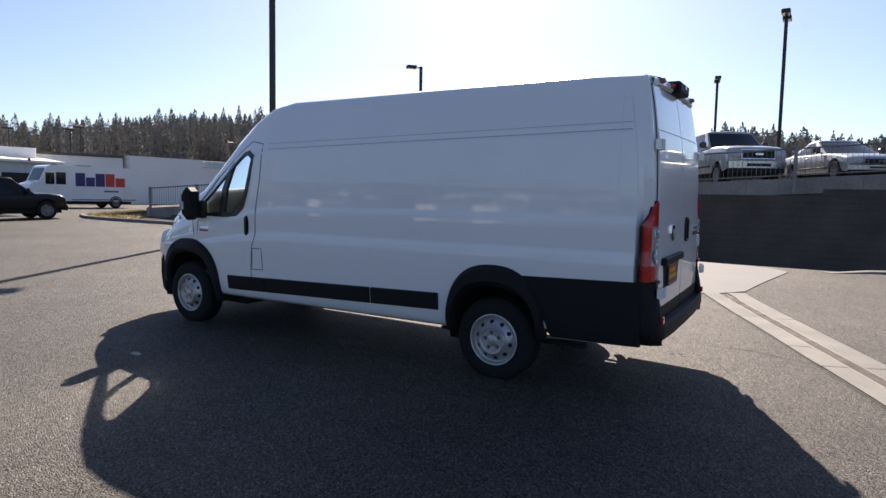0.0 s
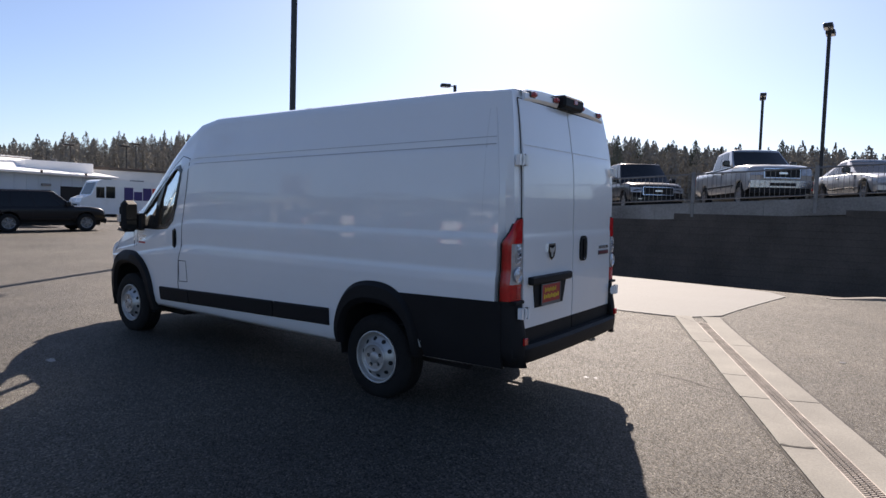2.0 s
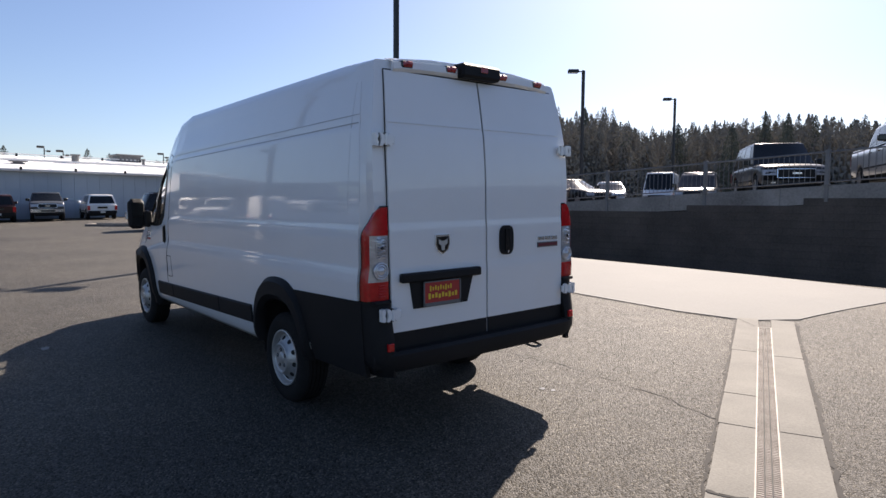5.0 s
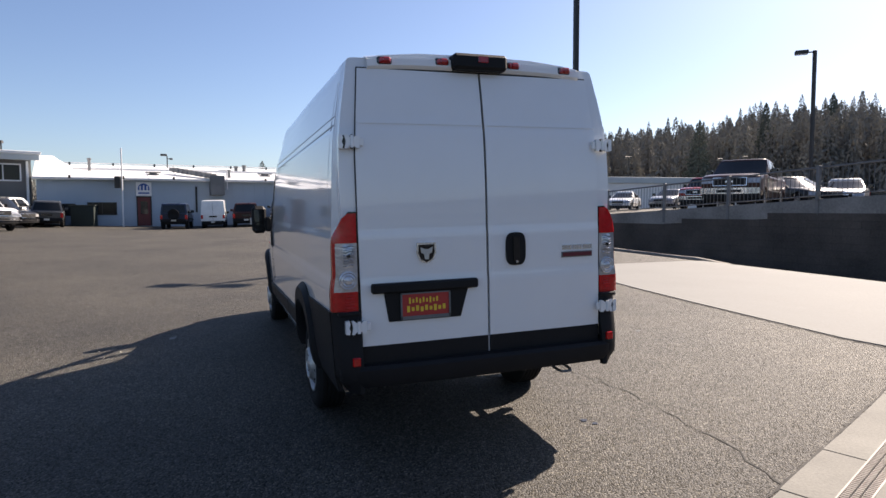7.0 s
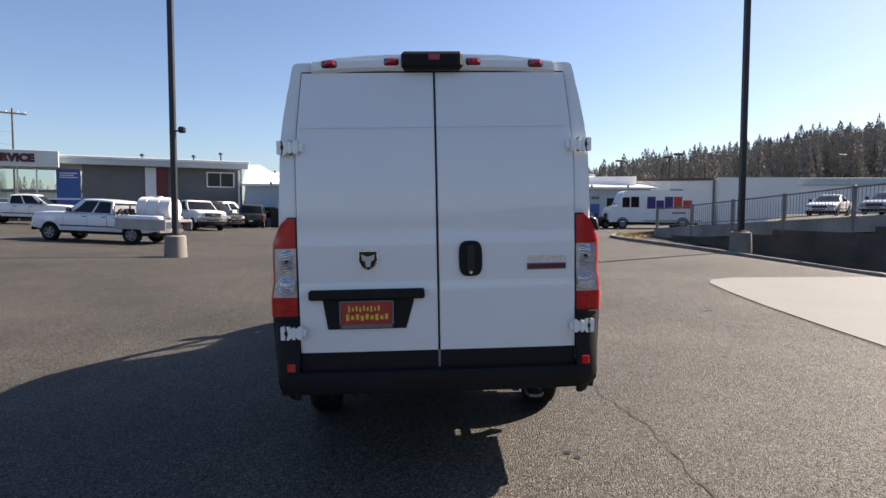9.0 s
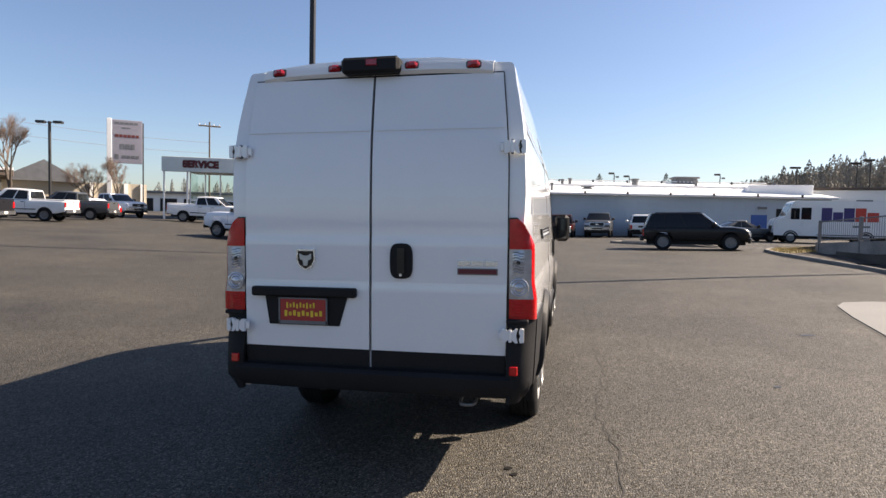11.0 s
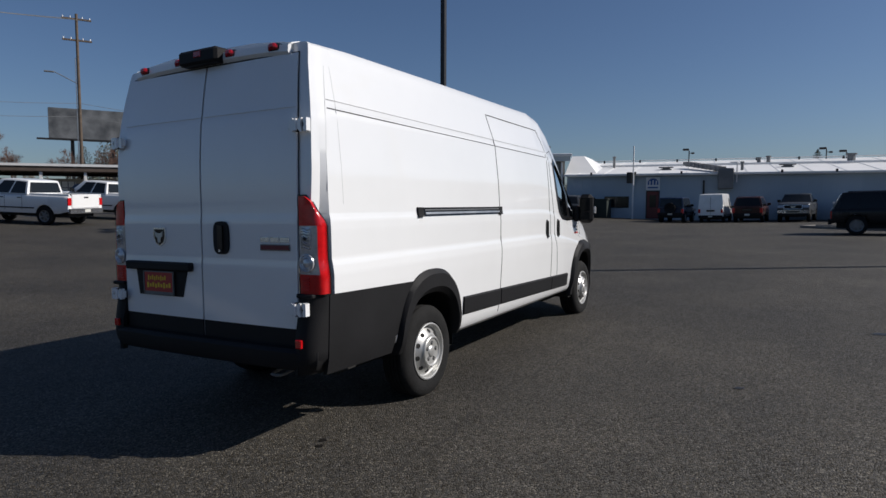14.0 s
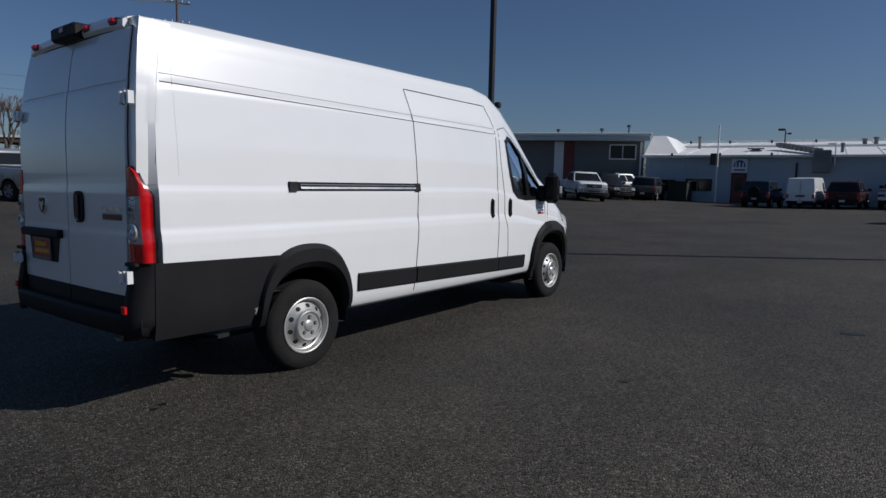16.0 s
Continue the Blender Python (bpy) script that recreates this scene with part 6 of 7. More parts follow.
# --- walk-in delivery truck with coloured bars on its side
def delivery_truck(x, y, heading):
    root = thing("delivery_truck", Matrix.Translation((x, y, ground_z(x, y))) @ pose(0, 0, 0, 0, 0, -heading) @ Matrix.Scale(1.0, 4), "white walk-in delivery truck with purple and red bars", "truck")
    L, W = 7.0, 2.3
    h = W / 2
    side = [(0.0, 0.48), (0.0, 2.78), (0.1, 2.85), (5.6, 2.88), (5.85, 2.78), (6.3, 1.78), (6.85, 1.56), (7.0, 1.25), (7.02, 0.5)]
    n = len(side)
    v = [(-h, a, b) for a, b in side] + [(h, a, b) for a, b in side]
    obj("box_body", v, [tuple(range(n)), tuple(range(n, 2 * n))[::-1]] + [(k, k + n, (k + 1) % n + n, (k + 1) % n) for k in range(n)], P_WHITE, root, "white aluminium box body")
    quad_on((h * 0.9, 6.3, 1.78), (-h * 0.9, 6.3, 1.78), (-h * 0.9, 5.86, 2.76), (h * 0.9, 5.86, 2.76), 0.05, 0.95, 0.06, 0.9, 0.01, TINT, "windscreen", root)
    for s in (-1, 1):
        for a, b, z0, z1 in ((4.75, 5.35, 1.6, 2.4), (5.45, 5.98, 1.6, 2.35)):
            obj("side_window", *box(s * h - 0.012, s * h + 0.012, a, b, z0, z1, 0.004), TINT, root)
        for ya in (1.5, 5.95):
            car_wheel(root, s, ya, 0.38, h + 0.01)
            v, f = lathe([(0.0, 0.38), (0.012, 0.39), (0.012, 0.47), (0.0, 0.48)], 24, "x")
            obj("wheel_arch", [(s * (h - 0.01 + a), b + ya, max(c, -0.1) + 0.38) for a, b, c in v], f, DARK, root)
        obj("headlamp", *box(s * 0.8 - 0.12, s * 0.8 + 0.12, 6.93, 7.0, 0.95, 1.15, 0.01), HEAD_LENS, root)
        obj("side_mirror", *box(s * (h + 0.2) - 0.08, s * (h + 0.2) + 0.08, 5.75, 5.82, 1.7, 2.2, 0.02), GLOSS_BLACK, root)
        PURPLE = mat("purple print", (0.045, 0.03, 0.14), 0.5)
        REDP = mat("bright red print", (0.55, 0.05, 0.03), 0.5)
        # plain blocks where the lettering stands
        for a, w, z0, z1, m in ((4.15, 0.62, 1.5, 2.4, PURPLE), (3.48, 0.58, 1.5, 2.12, PURPLE), (2.85, 0.62, 1.5, 2.4, PURPLE), (2.18, 0.62, 1.5, 2.4, REDP), (1.5, 0.66, 1.5, 2.12, REDP)):
            obj("print_block", *box(s * h - 0.006, s * h + 0.006, a - w, a, z0, z1), m, root, "plain coloured block")
        obj("print_line", *box(s * h - 0.006, s * h + 0.006, 1.3, 2.3, 1.12, 1.24), GREY_PAINT, root)
        obj("skirt_strip", *box(s * h - 0.02, s * h + 0.02, 0.1, 4.4, 0.55, 0.62, 0.004), GREY_PAINT, root)
    obj("front_bumper", *box(-h, h, 6.95, 7.12, 0.45, 0.68, 0.03), DARK, root)
    obj("grille", *box(-0.6, 0.6, 6.95, 7.01, 0.8, 1.15, 0.01), DARK, root)
    obj("underbody", *box(-0.9, 0.9, 0.3, 6.7, 0.3, 0.58), DARK, root)


delivery_truck(21.9, 41.65, -84)

# ---------------------------------------------------------------- lamp posts
def lamp_post(x, y, z, h, arms, base=True, label="tall dark square lamp post with a shoebox head"):
    root = thing("street_lamp", Matrix.Translation((x, y, z)), label, "lamp post", "lot lamp posts")
    if base:
        v, f = lathe([(-0.3, 0.36), (0.0, 0.36), (0.68, 0.33), (0.72, 0.28), (0.72, 0.0)], 20, "z")
        obj("footing", v, f, KERB, root, "round concrete footing", 30)
    z0 = 0.72 if base else 0.0
    obj("pole", *join(box(-0.085, 0.085, -0.085, 0.085, z0, h, 0.012), box(-0.16, 0.16, -0.16, 0.16, z0, z0 + 0.04, 0.01)), DARK_STEEL, root)
    for a in arms:
        m = pose(0, 0, h - 0.12, 0, 0, -a)
        head = obj("lamp_head", *moved(box(-0.21, 0.21, 0.32, 1.0, -0.05, 0.16, 0.03), m), DARK_STEEL, root, "dark shoebox lamp head")
        obj("arm", *moved(box(-0.035, 0.035, 0.0, 0.34, 0.0, 0.07, 0.01), m), DARK_STEEL, head)
        obj("lens", *moved(box(-0.17, 0.17, 0.38, 0.94, -0.062, -0.052), m), CLEAR_LENS, head)
    return root


lamp_post(10.78, 15.0, ground_z(10.78, 15.0) + 0.16, 10.64, (-60, 120))
lamp_post(-7.9, 15.85, ground_z(-7.9, 15.85), 9.9, (-60, 120))
lamp_post(32.2, -0.25, upper_z(32.2, -0.25), 11.5 - upper_z(32.2, -0.25), (-90, 90), False)
lamp_post(45.5, 4.8, upper_z(45.5, 4.8), 10.85 - upper_z(45.5, 4.8), (-100, 80), False)
lamp_post(30.3, 21.4, upper_z(30.3, 21.4), 10.4 - upper_z(30.3, 21.4), (-48,), False)
lamp_post(46.6, 24.3, upper_z(46.6, 24.3), 10.8 - upper_z(46.6, 24.3), (-48,), False)
lamp_post(60.0, -9.0, upper_z(60, -9), 7.5 - upper_z(60, -9), (-90, 90), False)
lamp_post(-40.1, 38.15, ground_z(-40.1, 38.15), 8.6 - ground_z(-40.1, 38.15), (-110, 70), False)
lamp_post(-51.0, 20.4, ground_z(-51.0, 20.4), 9.9 - ground_z(-51.0, 20.4), (-110, 70), False)

tagged(obj("flood_lamp", *join(box(-7.72, -7.5, 15.75, 15.95, 4.15, 4.35, 0.04), rod((-7.85, 15.85, 4.2), (-7.7, 15.85, 4.22), 0.03)), DARK_STEEL, None), "small dark flood lamp on the lamp post", "lamp")
# ---------------------------------------------------------------- buildings
BLUE_WALL = mat("pale blue ribbed metal", (0.36, 0.43, 0.49), 0.55, 0.0, var=0.06, scale=0.3)
WHITE_ROOF = mat("white metal roof", (0.78, 0.78, 0.77), 0.5, var=0.06, scale=0.4)
GREY_WALL = mat("dark grey stucco", (0.15, 0.15, 0.145), 0.9, var=0.1, scale=0.5, bump=0.2)
TRIM_WHITE = mat("white trim", (0.75, 0.75, 0.74), 0.6, var=0.05)
OFF_WHITE = mat("off-white plaster", (0.80, 0.785, 0.75), 0.8, var=0.08, scale=0.3, bump=0.1)
DOOR_RED = mat("dull red door", (0.14, 0.03, 0.025), 0.6, var=0.15)
SIGN_BLUE = mat("sign blue", (0.02, 0.09, 0.30), 0.5)
BIN_GREEN = mat("dark green bin", (0.012, 0.022, 0.018), 0.7)
BEIGE = mat("beige block", (0.42, 0.37, 0.29), 0.85, var=0.15, scale=0.5)
BROWN = mat("dark brown fascia", (0.10, 0.075, 0.06), 0.8, var=0.2)
SIGN_GREY = mat("grey sign board", (0.50, 0.55, 0.55), 0.6, var=0.05)
SIGN_RED = mat("dark red letters", (0.10, 0.01, 0.015), 0.6)


def building_frame(ax, ay, bx, by):
    """A frame with x along the face from a to b, y going inwards behind it."""
    d = Vector((bx - ax, by - ay, 0))
    return Matrix.Translation((ax, ay, 0)) @ pose(0, 0, 0, 0, 0, math.degrees(math.atan2(d.y, d.x))), d.length


# long pale blue service shed
m, LB = building_frame(-14.15, 48.9, 22.8, 53.3)
shed = thing("metal_shed", m, "long pale blue metal shed with a white low roof", "building")
G0, EAVE = 0.1, 4.06
obj("wall", *box(0, LB, 0, 0.25, G0 - 0.6, EAVE - 0.25), BLUE_WALL, shed, "pale blue ribbed metal wall")
for k in range(int(LB / 0.9)):
    obj("wall_rib", *box(k * 0.9 + 0.4, k * 0.9 + 0.44, -0.025, 0.0, G0 - 0.3, EAVE - 0.26), BLUE_WALL, shed)
v = [(-0.2, -0.45, EAVE - 0.06), (LB + 0.3, -0.45, EAVE - 0.06), (LB + 0.3, 14, 5.85), (-0.2, 14, 5.85), (-0.2, 28, 4.0), (LB + 0.3, 28, 4.0)]
v += [(a, b, c - 0.2) for a, b, c in v]
roof = obj("roof", v, [(0, 1, 2, 3), (3, 2, 5, 4), (0, 6, 7, 1), (1, 7, 8, 2), (3, 9, 6, 0), (6, 9, 8, 7)], WHITE_ROOF, shed, "white low-pitched metal roof")
for k in range(int(LB / 2.2)):
    obj("roof_seam", *moved(box(-0.03, 0.03, 0, 14.5, 0.0, 0.035), Matrix.Translation((1 + k * 2.2, -0.43, EAVE - 0.06)) @ pose(0, 0, 0, math.degrees(math.atan2(1.85, 14.45)))), WHITE_ROOF, roof)
obj("back_wall", *box(0, LB, 27.5, 27.7, -0.5, 3.9), BLUE_WALL, shed)
obj("end_wall", *box(LB - 0.2, LB, 0.25, 27.5, -0.5, 3.95), BLUE_WALL, shed)
obj("gutter", *box(-0.2, LB + 0.3, -0.56, -0.42, EAVE - 0.24, EAVE - 0.06, 0.02), TRIM_WHITE, shed, "white eaves gutter")
for k in range(10):
    obj("gutter_bracket", *box(2.1 + k * 3.6, 2.25 + k * 3.6, -0.6, -0.5, EAVE - 0.15, EAVE + 0.08), DARK_STEEL, roof)
    obj("rail_bracket", *box(1.2 + k * 3.6, 1.36 + k * 3.6, 12.9, 13.1, 5.66, 5.98), DARK_STEEL, roof)
obj("ridge_pipe", *rod((0.3, 13.0, 5.93), (LB, 13.0, 5.93), 0.05, None, 8), TRIM_WHITE, roof, "white pipe along the ridge")
obj("roof_edge_rail", *box(0, LB, 6.9, 7.0, 4.98, 5.16), TRIM_WHITE, roof)
# windows, door, sign and downpipes on its face
for x0, x1, z0, z1 in ((0.6, 2.4, 1.15, 1.95), (3.3, 5.2, 1.2, 2.05)):
    win = obj("window", *box(x0, x1, -0.03, 0.03, z0, z1, 0.01), TINT, shed, "dark window")
    obj("window_frame", *join(box(x0 - 0.06, x1 + 0.06, -0.05, 0.0, z0 - 0.06, z0), box(x0 - 0.06, x1 + 0.06, -0.05, 0.0, z1, z1 + 0.06), box(x0 - 0.06, x0, -0.05, 0.0, z0, z1), box(x1, x1 + 0.06, -0.05, 0.0, z0, z1), box((x0 + x1) / 2 - 0.03, (x0 + x1) / 2 + 0.03, -0.05, 0.0, z0, z1)), DARK_STEEL, win)
dx = 7.18
door = obj("door", *box(dx - 0.46, dx + 0.46, -0.05, 0.02, 0.25, 2.5, 0.01), DOOR_RED, shed, "dull red entrance door with glass")
obj("door_glass", *box(dx - 0.26, dx + 0.26, -0.065, -0.04, 1.2, 2.2), TINT, door)
obj("door_frame", *join(box(dx - 0.54, dx - 0.46, -0.07, 0.02, 0.25, 2.58), box(dx + 0.46, dx + 0.54, -0.07, 0.02, 0.25, 2.58), box(dx - 0.54, dx + 0.54, -0.07, 0.02, 2.5, 2.58)), DARK_STEEL, door)
sign = obj("door_sign", *box(dx - 0.56, dx + 0.56, -0.14, -0.02, 2.62, 3.7, 0.02), TRIM_WHITE, shed, "white square sign with a blue round emblem")
v, f = lathe([(-0.155, 0.0), (-0.155, 0.42), (-0.14, 0.42)], 24, "y")
disc = obj("emblem", [(a + dx, b, max(c, -0.12) + 3.18) for a, b, c in v], f, SIGN_BLUE, sign)
obj("emblem_strokes", *join(box(dx - 0.3, dx - 0.2, -0.17, -0.15, 3.06, 3.4), box(dx - 0.05, dx + 0.05, -0.17, -0.15, 3.06, 3.45), box(dx + 0.2, dx + 0.3, -0.17, -0.15, 3.06, 3.4)), TRIM_WHITE, disc)
obj("emblem_bar", *box(dx - 0.4, dx + 0.4, -0.155, -0.14, 2.78, 2.9), SIGN_BLUE, sign)
obj("downpipe", *box(11.0, 11.14, -0.12, -0.01, 1.3, 3.4), DARK_STEEL, shed)
duct = obj("roof_duct", *join(box(12.1, 13.2, -0.9, 0.0, 2.7, EAVE + 0.25, 0.02), moved(box(-0.26, 0.26, 0, 5.5, 0, 0.3, 0.02), pose(12.4, -0.3, EAVE + 0.05, 8, 0, 32)), *[moved(box(-0.3, 0.3, q * 0.6, q * 0.6 + 0.2, -0.05, 0.36, 0.01), pose(12.4, -0.3, EAVE + 0.05, 8, 0, 32)) for q in range(9)], *[box(12.05, 13.25, -0.93, -0.9, EAVE - 0.9 + q * 0.16, EAVE - 0.84 + q * 0.16) for q in range(7)]), GREY_PAINT, shed, "grey louvred cooler on the eaves")
obj("cooler_pipe", *join(rod((13.45, -0.5, 3.2), (13.45, -0.5, EAVE + 0.7), 0.05), rod((13.45, -0.5, EAVE + 0.7), (13.0, 0.3, EAVE + 0.75), 0.05)), TRIM_WHITE, duct)
for x, y, h, r in ((13.9, 1.5, 0.6, 0.11), (15.6, 9.0, 0.45, 0.16), (16.4, 9.2, 0.55, 0.16), (3.2, 6.0, 1.0, 0.12), (33.6, 2.5, 0.8, 0.16), (28.5, 8.0, 0.6, 0.14), (22.5, 7.5, 0.7, 0.3)):
    z = 4.02 + y * 0.128
    obj("roof_pipe", *join(rod((x, y, z - 0.2), (x, y, z + h), r, None, 12), rod((x, y, z + h), (x, y, z + h + 0.12), r * 1.4, r * 1.4, 12)), GREY_PAINT, roof, "", 30)
for x, y in ((17.4, 4.0), (8.0, 3.0)):
    z = 4.02 + y * 0.128
    obj("roof_vent", *join(box(x - 0.45, x + 0.45, y - 0.3, y + 0.3, z - 0.05, z + 0.12, 0.02), box(x - 0.6, x + 0.6, y - 0.4, y + 0.4, z + 0.2, z + 0.28, 0.02), box(x - 0.3, x + 0.3, y - 0.2, y + 0.2, z + 0.1, z + 0.2)), GREY_PAINT, roof)
obj("roof_unit", *join(box(28.0, 30.2, 13.0, 15.0, 5.6, 6.35, 0.05), box(27.8, 30.4, 12.8, 15.2, 6.3, 6.48, 0.04), *[box(28.1 + q * 0.4, 28.3 + q * 0.4, 12.95, 13.0, 5.8, 6.25) for q in range(5)]), GREY_PAINT, roof, "grey rooftop cooling unit")
for x, y, h in ((9.6, 12.0, 1.35), (21.5, 13.0, 1.2), (23.2, 13.5, 0.95), (32.5, 13.0, 1.25)):
    obj("flood_lamp", *join(rod((x, y, 5.2), (x, y, 5.4 + h), 0.05, None, 8), box(x - 0.6, x, y - 0.15, y + 0.15, 5.4 + h, 5.6 + h, 0.04), rod((x, y, 5.15 + h), (x + 0.3, y, 5.15 + h), 0.03, None, 6), box(x + 0.2, x + 0.5, y - 0.12, y + 0.12, 5.05 + h, 5.22 + h, 0.03)), DARK_STEEL, roof)
# raised white roof at the end beside the service building
v = [(-0.3, 0.4, EAVE - 0.1), (2.6, 0.4, EAVE - 0.1), (2.6, 8, EAVE + 0.6), (-0.3, 8, EAVE + 0.6), (-0.3, 3.5, 5.85), (0.8, 3.5, 5.85), (-0.3, 8, 5.85), (0.8, 8, 5.85)]
obj("raised_roof", v, [(0, 1, 5, 4), (1, 2, 7, 5), (4, 5, 7, 6), (0, 4, 6, 3), (3, 6, 7, 2)], WHITE_ROOF, shed, "white raised roof end")
# right end: garage doorway, doors and a raised white fascia
obj("blue_door", *box(30.7, 32.0, -0.06, 0.02, 0.2, 2.4, 0.01), SIGN_BLUE, shed, "blue steel door")
# no opening here: the doorway's inner shade is this panel's dark colour
obj("shutter", *box(32.75, 35.5, -0.06, 0.02, 0.1, 2.95), DARK, shed, "dark open garage doorway")
obj("wall_lamp", *box(31.2, 31.9, -0.25, -0.02, 2.9, 3.1, 0.02), GREY_PAINT, shed)
# pole and bin before it
mast = thing("flag_mast", Matrix.Translation((-8.4, 48.6, ground_z(-8.4, 48.6))), "slim white pole with a small dark box", "pole")
obj("pole", *rod((0, 0, -0.1), (0, 0, 6.0), 0.07, 0.05, 12), TRIM_WHITE, mast, "", 40)
obj("box", *box(-0.5, -0.08, -0.2, 0.2, 2.95, 3.85, 0.02), DARK_STEEL, mast, "dark metal box")
skip = thing("waste_bin", Matrix.Translation((-10.9, 47.7, ground_z(-10.9, 47.7))), "dark green steel waste bin by the wall", "bin")
obj("bin_body", *prism([(-0.75, -0.6), (0.75, -0.6), (0.8, 0.6), (-0.8, 0.6)], 0.0, 1.5), BIN_GREEN, skip)
obj("lid", *box(-0.85, 0.85, -0.65, 0.65, 1.5, 1.58, 0.02), BIN_GREEN, skip)

# grey service building with its sign and showroom glass
m, LG = building_frame(-38.0, 38.9, -14.6, 49.6)
serv = thing("service_building", m, "dark grey flat-roofed service building with a sign", "building")
H = 5.75
obj("wall", *join(box(13.8, 22.95, 0, 0.3, -0.5, H - 0.45), box(25.0, LG, 0, 0.3, -0.5, H - 0.45), box(22.95, 25.0, 0, 0.3, -0.5, 3.75), box(22.95, 25.0, 0, 0.3, 4.85, H - 0.45)), GREY_WALL, serv, "dark grey wall")
obj("side_wall", *box(LG - 0.3, LG, 0.3, 16, -0.5, H - 0.2), GREY_WALL, serv)
obj("inner_wall", *box(13.8, 14.0, 0.3, 16, -0.5, H - 0.5), OFF_WHITE, serv)
obj("roof", *box(6.4, LG + 0.5, -0.9, 16, H - 0.12, H + 0.1, 0.03), WHITE_ROOF, serv, "white flat roof edge")
obj("fascia", *box(12.4, LG + 0.4, -0.8, -0.6, H - 0.55, H - 0.12, 0.02), SIGN_GREY, serv, "grey fascia")
obj("gable", [(LG - 0.2, 1, H), (LG + 0.2, 1, H), (LG + 0.2, 12, H), (LG - 0.2, 12, H), (LG + 0.1, 9, H + 0.9)], [(0, 1, 2, 3), (0, 4, 1), (2, 4, 3), (1, 4, 2), (0, 3, 4)], TRIM_WHITE, serv)
obj("pale_panel", *box(18.2, 19.0, -0.12, 0.0, 0.3, H - 0.6), TRIM_WHITE, serv, "pale panel")
obj("red_panel", *box(19.0, 19.9, -0.08, 0.0, 0.3, H - 0.6), DOOR_RED, serv, "dull red panel")
win = obj("window", *box(22.95, 25.0, 0.1, 0.14, 3.75, 4.85), TINT, serv)
obj("window_frame", *join(box(22.85, 25.1, -0.08, 0.0, 4.85, 4.95), box(22.85, 25.1, -0.08, 0.0, 3.65, 3.75), box(22.85, 22.95, -0.08, 0.0, 3.65, 4.95), box(25.0, 25.1, -0.08, 0.0, 3.65, 4.95), box(23.94, 24.0, -0.08, 0.1, 3.75, 4.85)), TRIM_WHITE, win, "white window frame")
obj("downpipe", *box(LG - 0.35, LG - 0.2, -0.2, 0.0, 0.2, H - 0.6), TRIM_WHITE, serv)
for k in range(3):
    x0, x1 = 8.5 + 1.2 * k, 9.6 + 1.2 * k
    pane = obj("showroom_pane", *box(x0, x1, -0.015, 0.015, 0.5, 4.85), GLASS, serv, "large clear showroom pane")
    obj("mullion", *box(x0 - 0.1, x0, -0.06, 0.06, 0.2, 4.9), TRIM_WHITE, serv)
    pane = obj("side_pane", *box(8.39, 8.41, 0.1 + k * 1.5, 1.5 + k * 1.5, 0.5, 4.85), GLASS, serv, "large clear showroom pane")
obj("blue_poster", *box(12.1, 13.7, -0.03, 0.03, 0.4, 4.85), SIGN_BLUE, serv, "dark blue poster behind the glass")
obj("poster_print", *join(*[box(12.3, 13.5 - 0.25 * (q % 2), -0.045, -0.03, 4.5 - 0.16 * q, 4.56 - 0.16 * q) for q in range(3)]), TRIM_WHITE, serv)
obj("transom", *box(8.4, 13.7, -0.07, 0.07, 2.5, 2.62), TRIM_WHITE, serv)
obj("door_opening", *box(10.95, 12.05, -0.05, 0.05, 0.2, 2.5), TINT, serv, "dark glass entrance door")
obj("plinth", *box(8.4, 13.8, -0.1, 0.2, -0.5, 0.5), GREY_WALL, serv)
for x in (6.6, 8.4):
    obj("canopy_post", *box(x - 0.06, x + 0.06, -1.2, -1.05, -0.3, 4.95), TRIM_WHITE, serv)
board = obj("sign_board", *box(6.5, 12.4, -1.6, -1.0, 4.85, 6.05, 0.02), SIGN_GREY, serv, "pale grey sign board with dark red lettering")


def lettering(offset, depth, y, material, name):
    txt = bpy.data.curves.new("lettering", "FONT")
    txt.body, txt.size, txt.extrude, txt.align_x, txt.align_y = "SERVICE", 0.74, depth, "CENTER", "CENTER"
    txt.offset, txt.space_character = offset, 1.03
    tob = new("lettering", txt)
    dg = bpy.context.evaluated_depsgraph_get()
    tme = bpy.data.meshes.new_from_object(tob.evaluated_get(dg))
    bpy.data.objects.remove(tob)
    tme.materials.clear()
    tme.materials.append(material)
    letters = new(name, tme)
    letters.parent = board
    letters.matrix_basis = pose(9.5, y, 5.45, 90, 0, 0)


lettering(0.030, 0.03, -1.64, SIGN_RED, "lettering")
lettering(0.062, 0.01, -1.612, DARK_STEEL, "lettering_outline")
for x, y, h in ((18.2, 5, 0.9), (22.2, 3, 0.8), (24.6, 4, 1.2)):
    obj("roof_pipe", *join(rod((x, y, H), (x, y, H + h), 0.06, None, 8), rod((x, y, H + h - 0.2), (x, y, H + h), 0.2, 0.14, 8)), DARK_STEEL, serv)

# tall sign of the lot by the street: bars stand for its rows of names
py = thing("pylon_sign", building_frame(-46.6, 53.35, -43.9, 55.45)[0] @ Matrix.Diagonal((0.78, 0.78, 1, 1)), "tall pale sign panel on a white post", "sign")
obj("post", *box(-0.9, -0.3, -0.2, 0.3, 0.0, 11.3, 0.03), TRIM_WHITE, py, "white sign post")
obj("thin_post", *rod((3.55, 0, 0), (3.55, 0, 11.0), 0.09, None, 10), DARK_STEEL, py)
panel = obj("panel", *box(-0.25, 3.45, -0.15, 0.15, 6.6, 11.2, 0.03), mat("lilac grey panel", (0.27, 0.26, 0.30), 0.6, var=0.06), py, "lilac-grey sign panel")
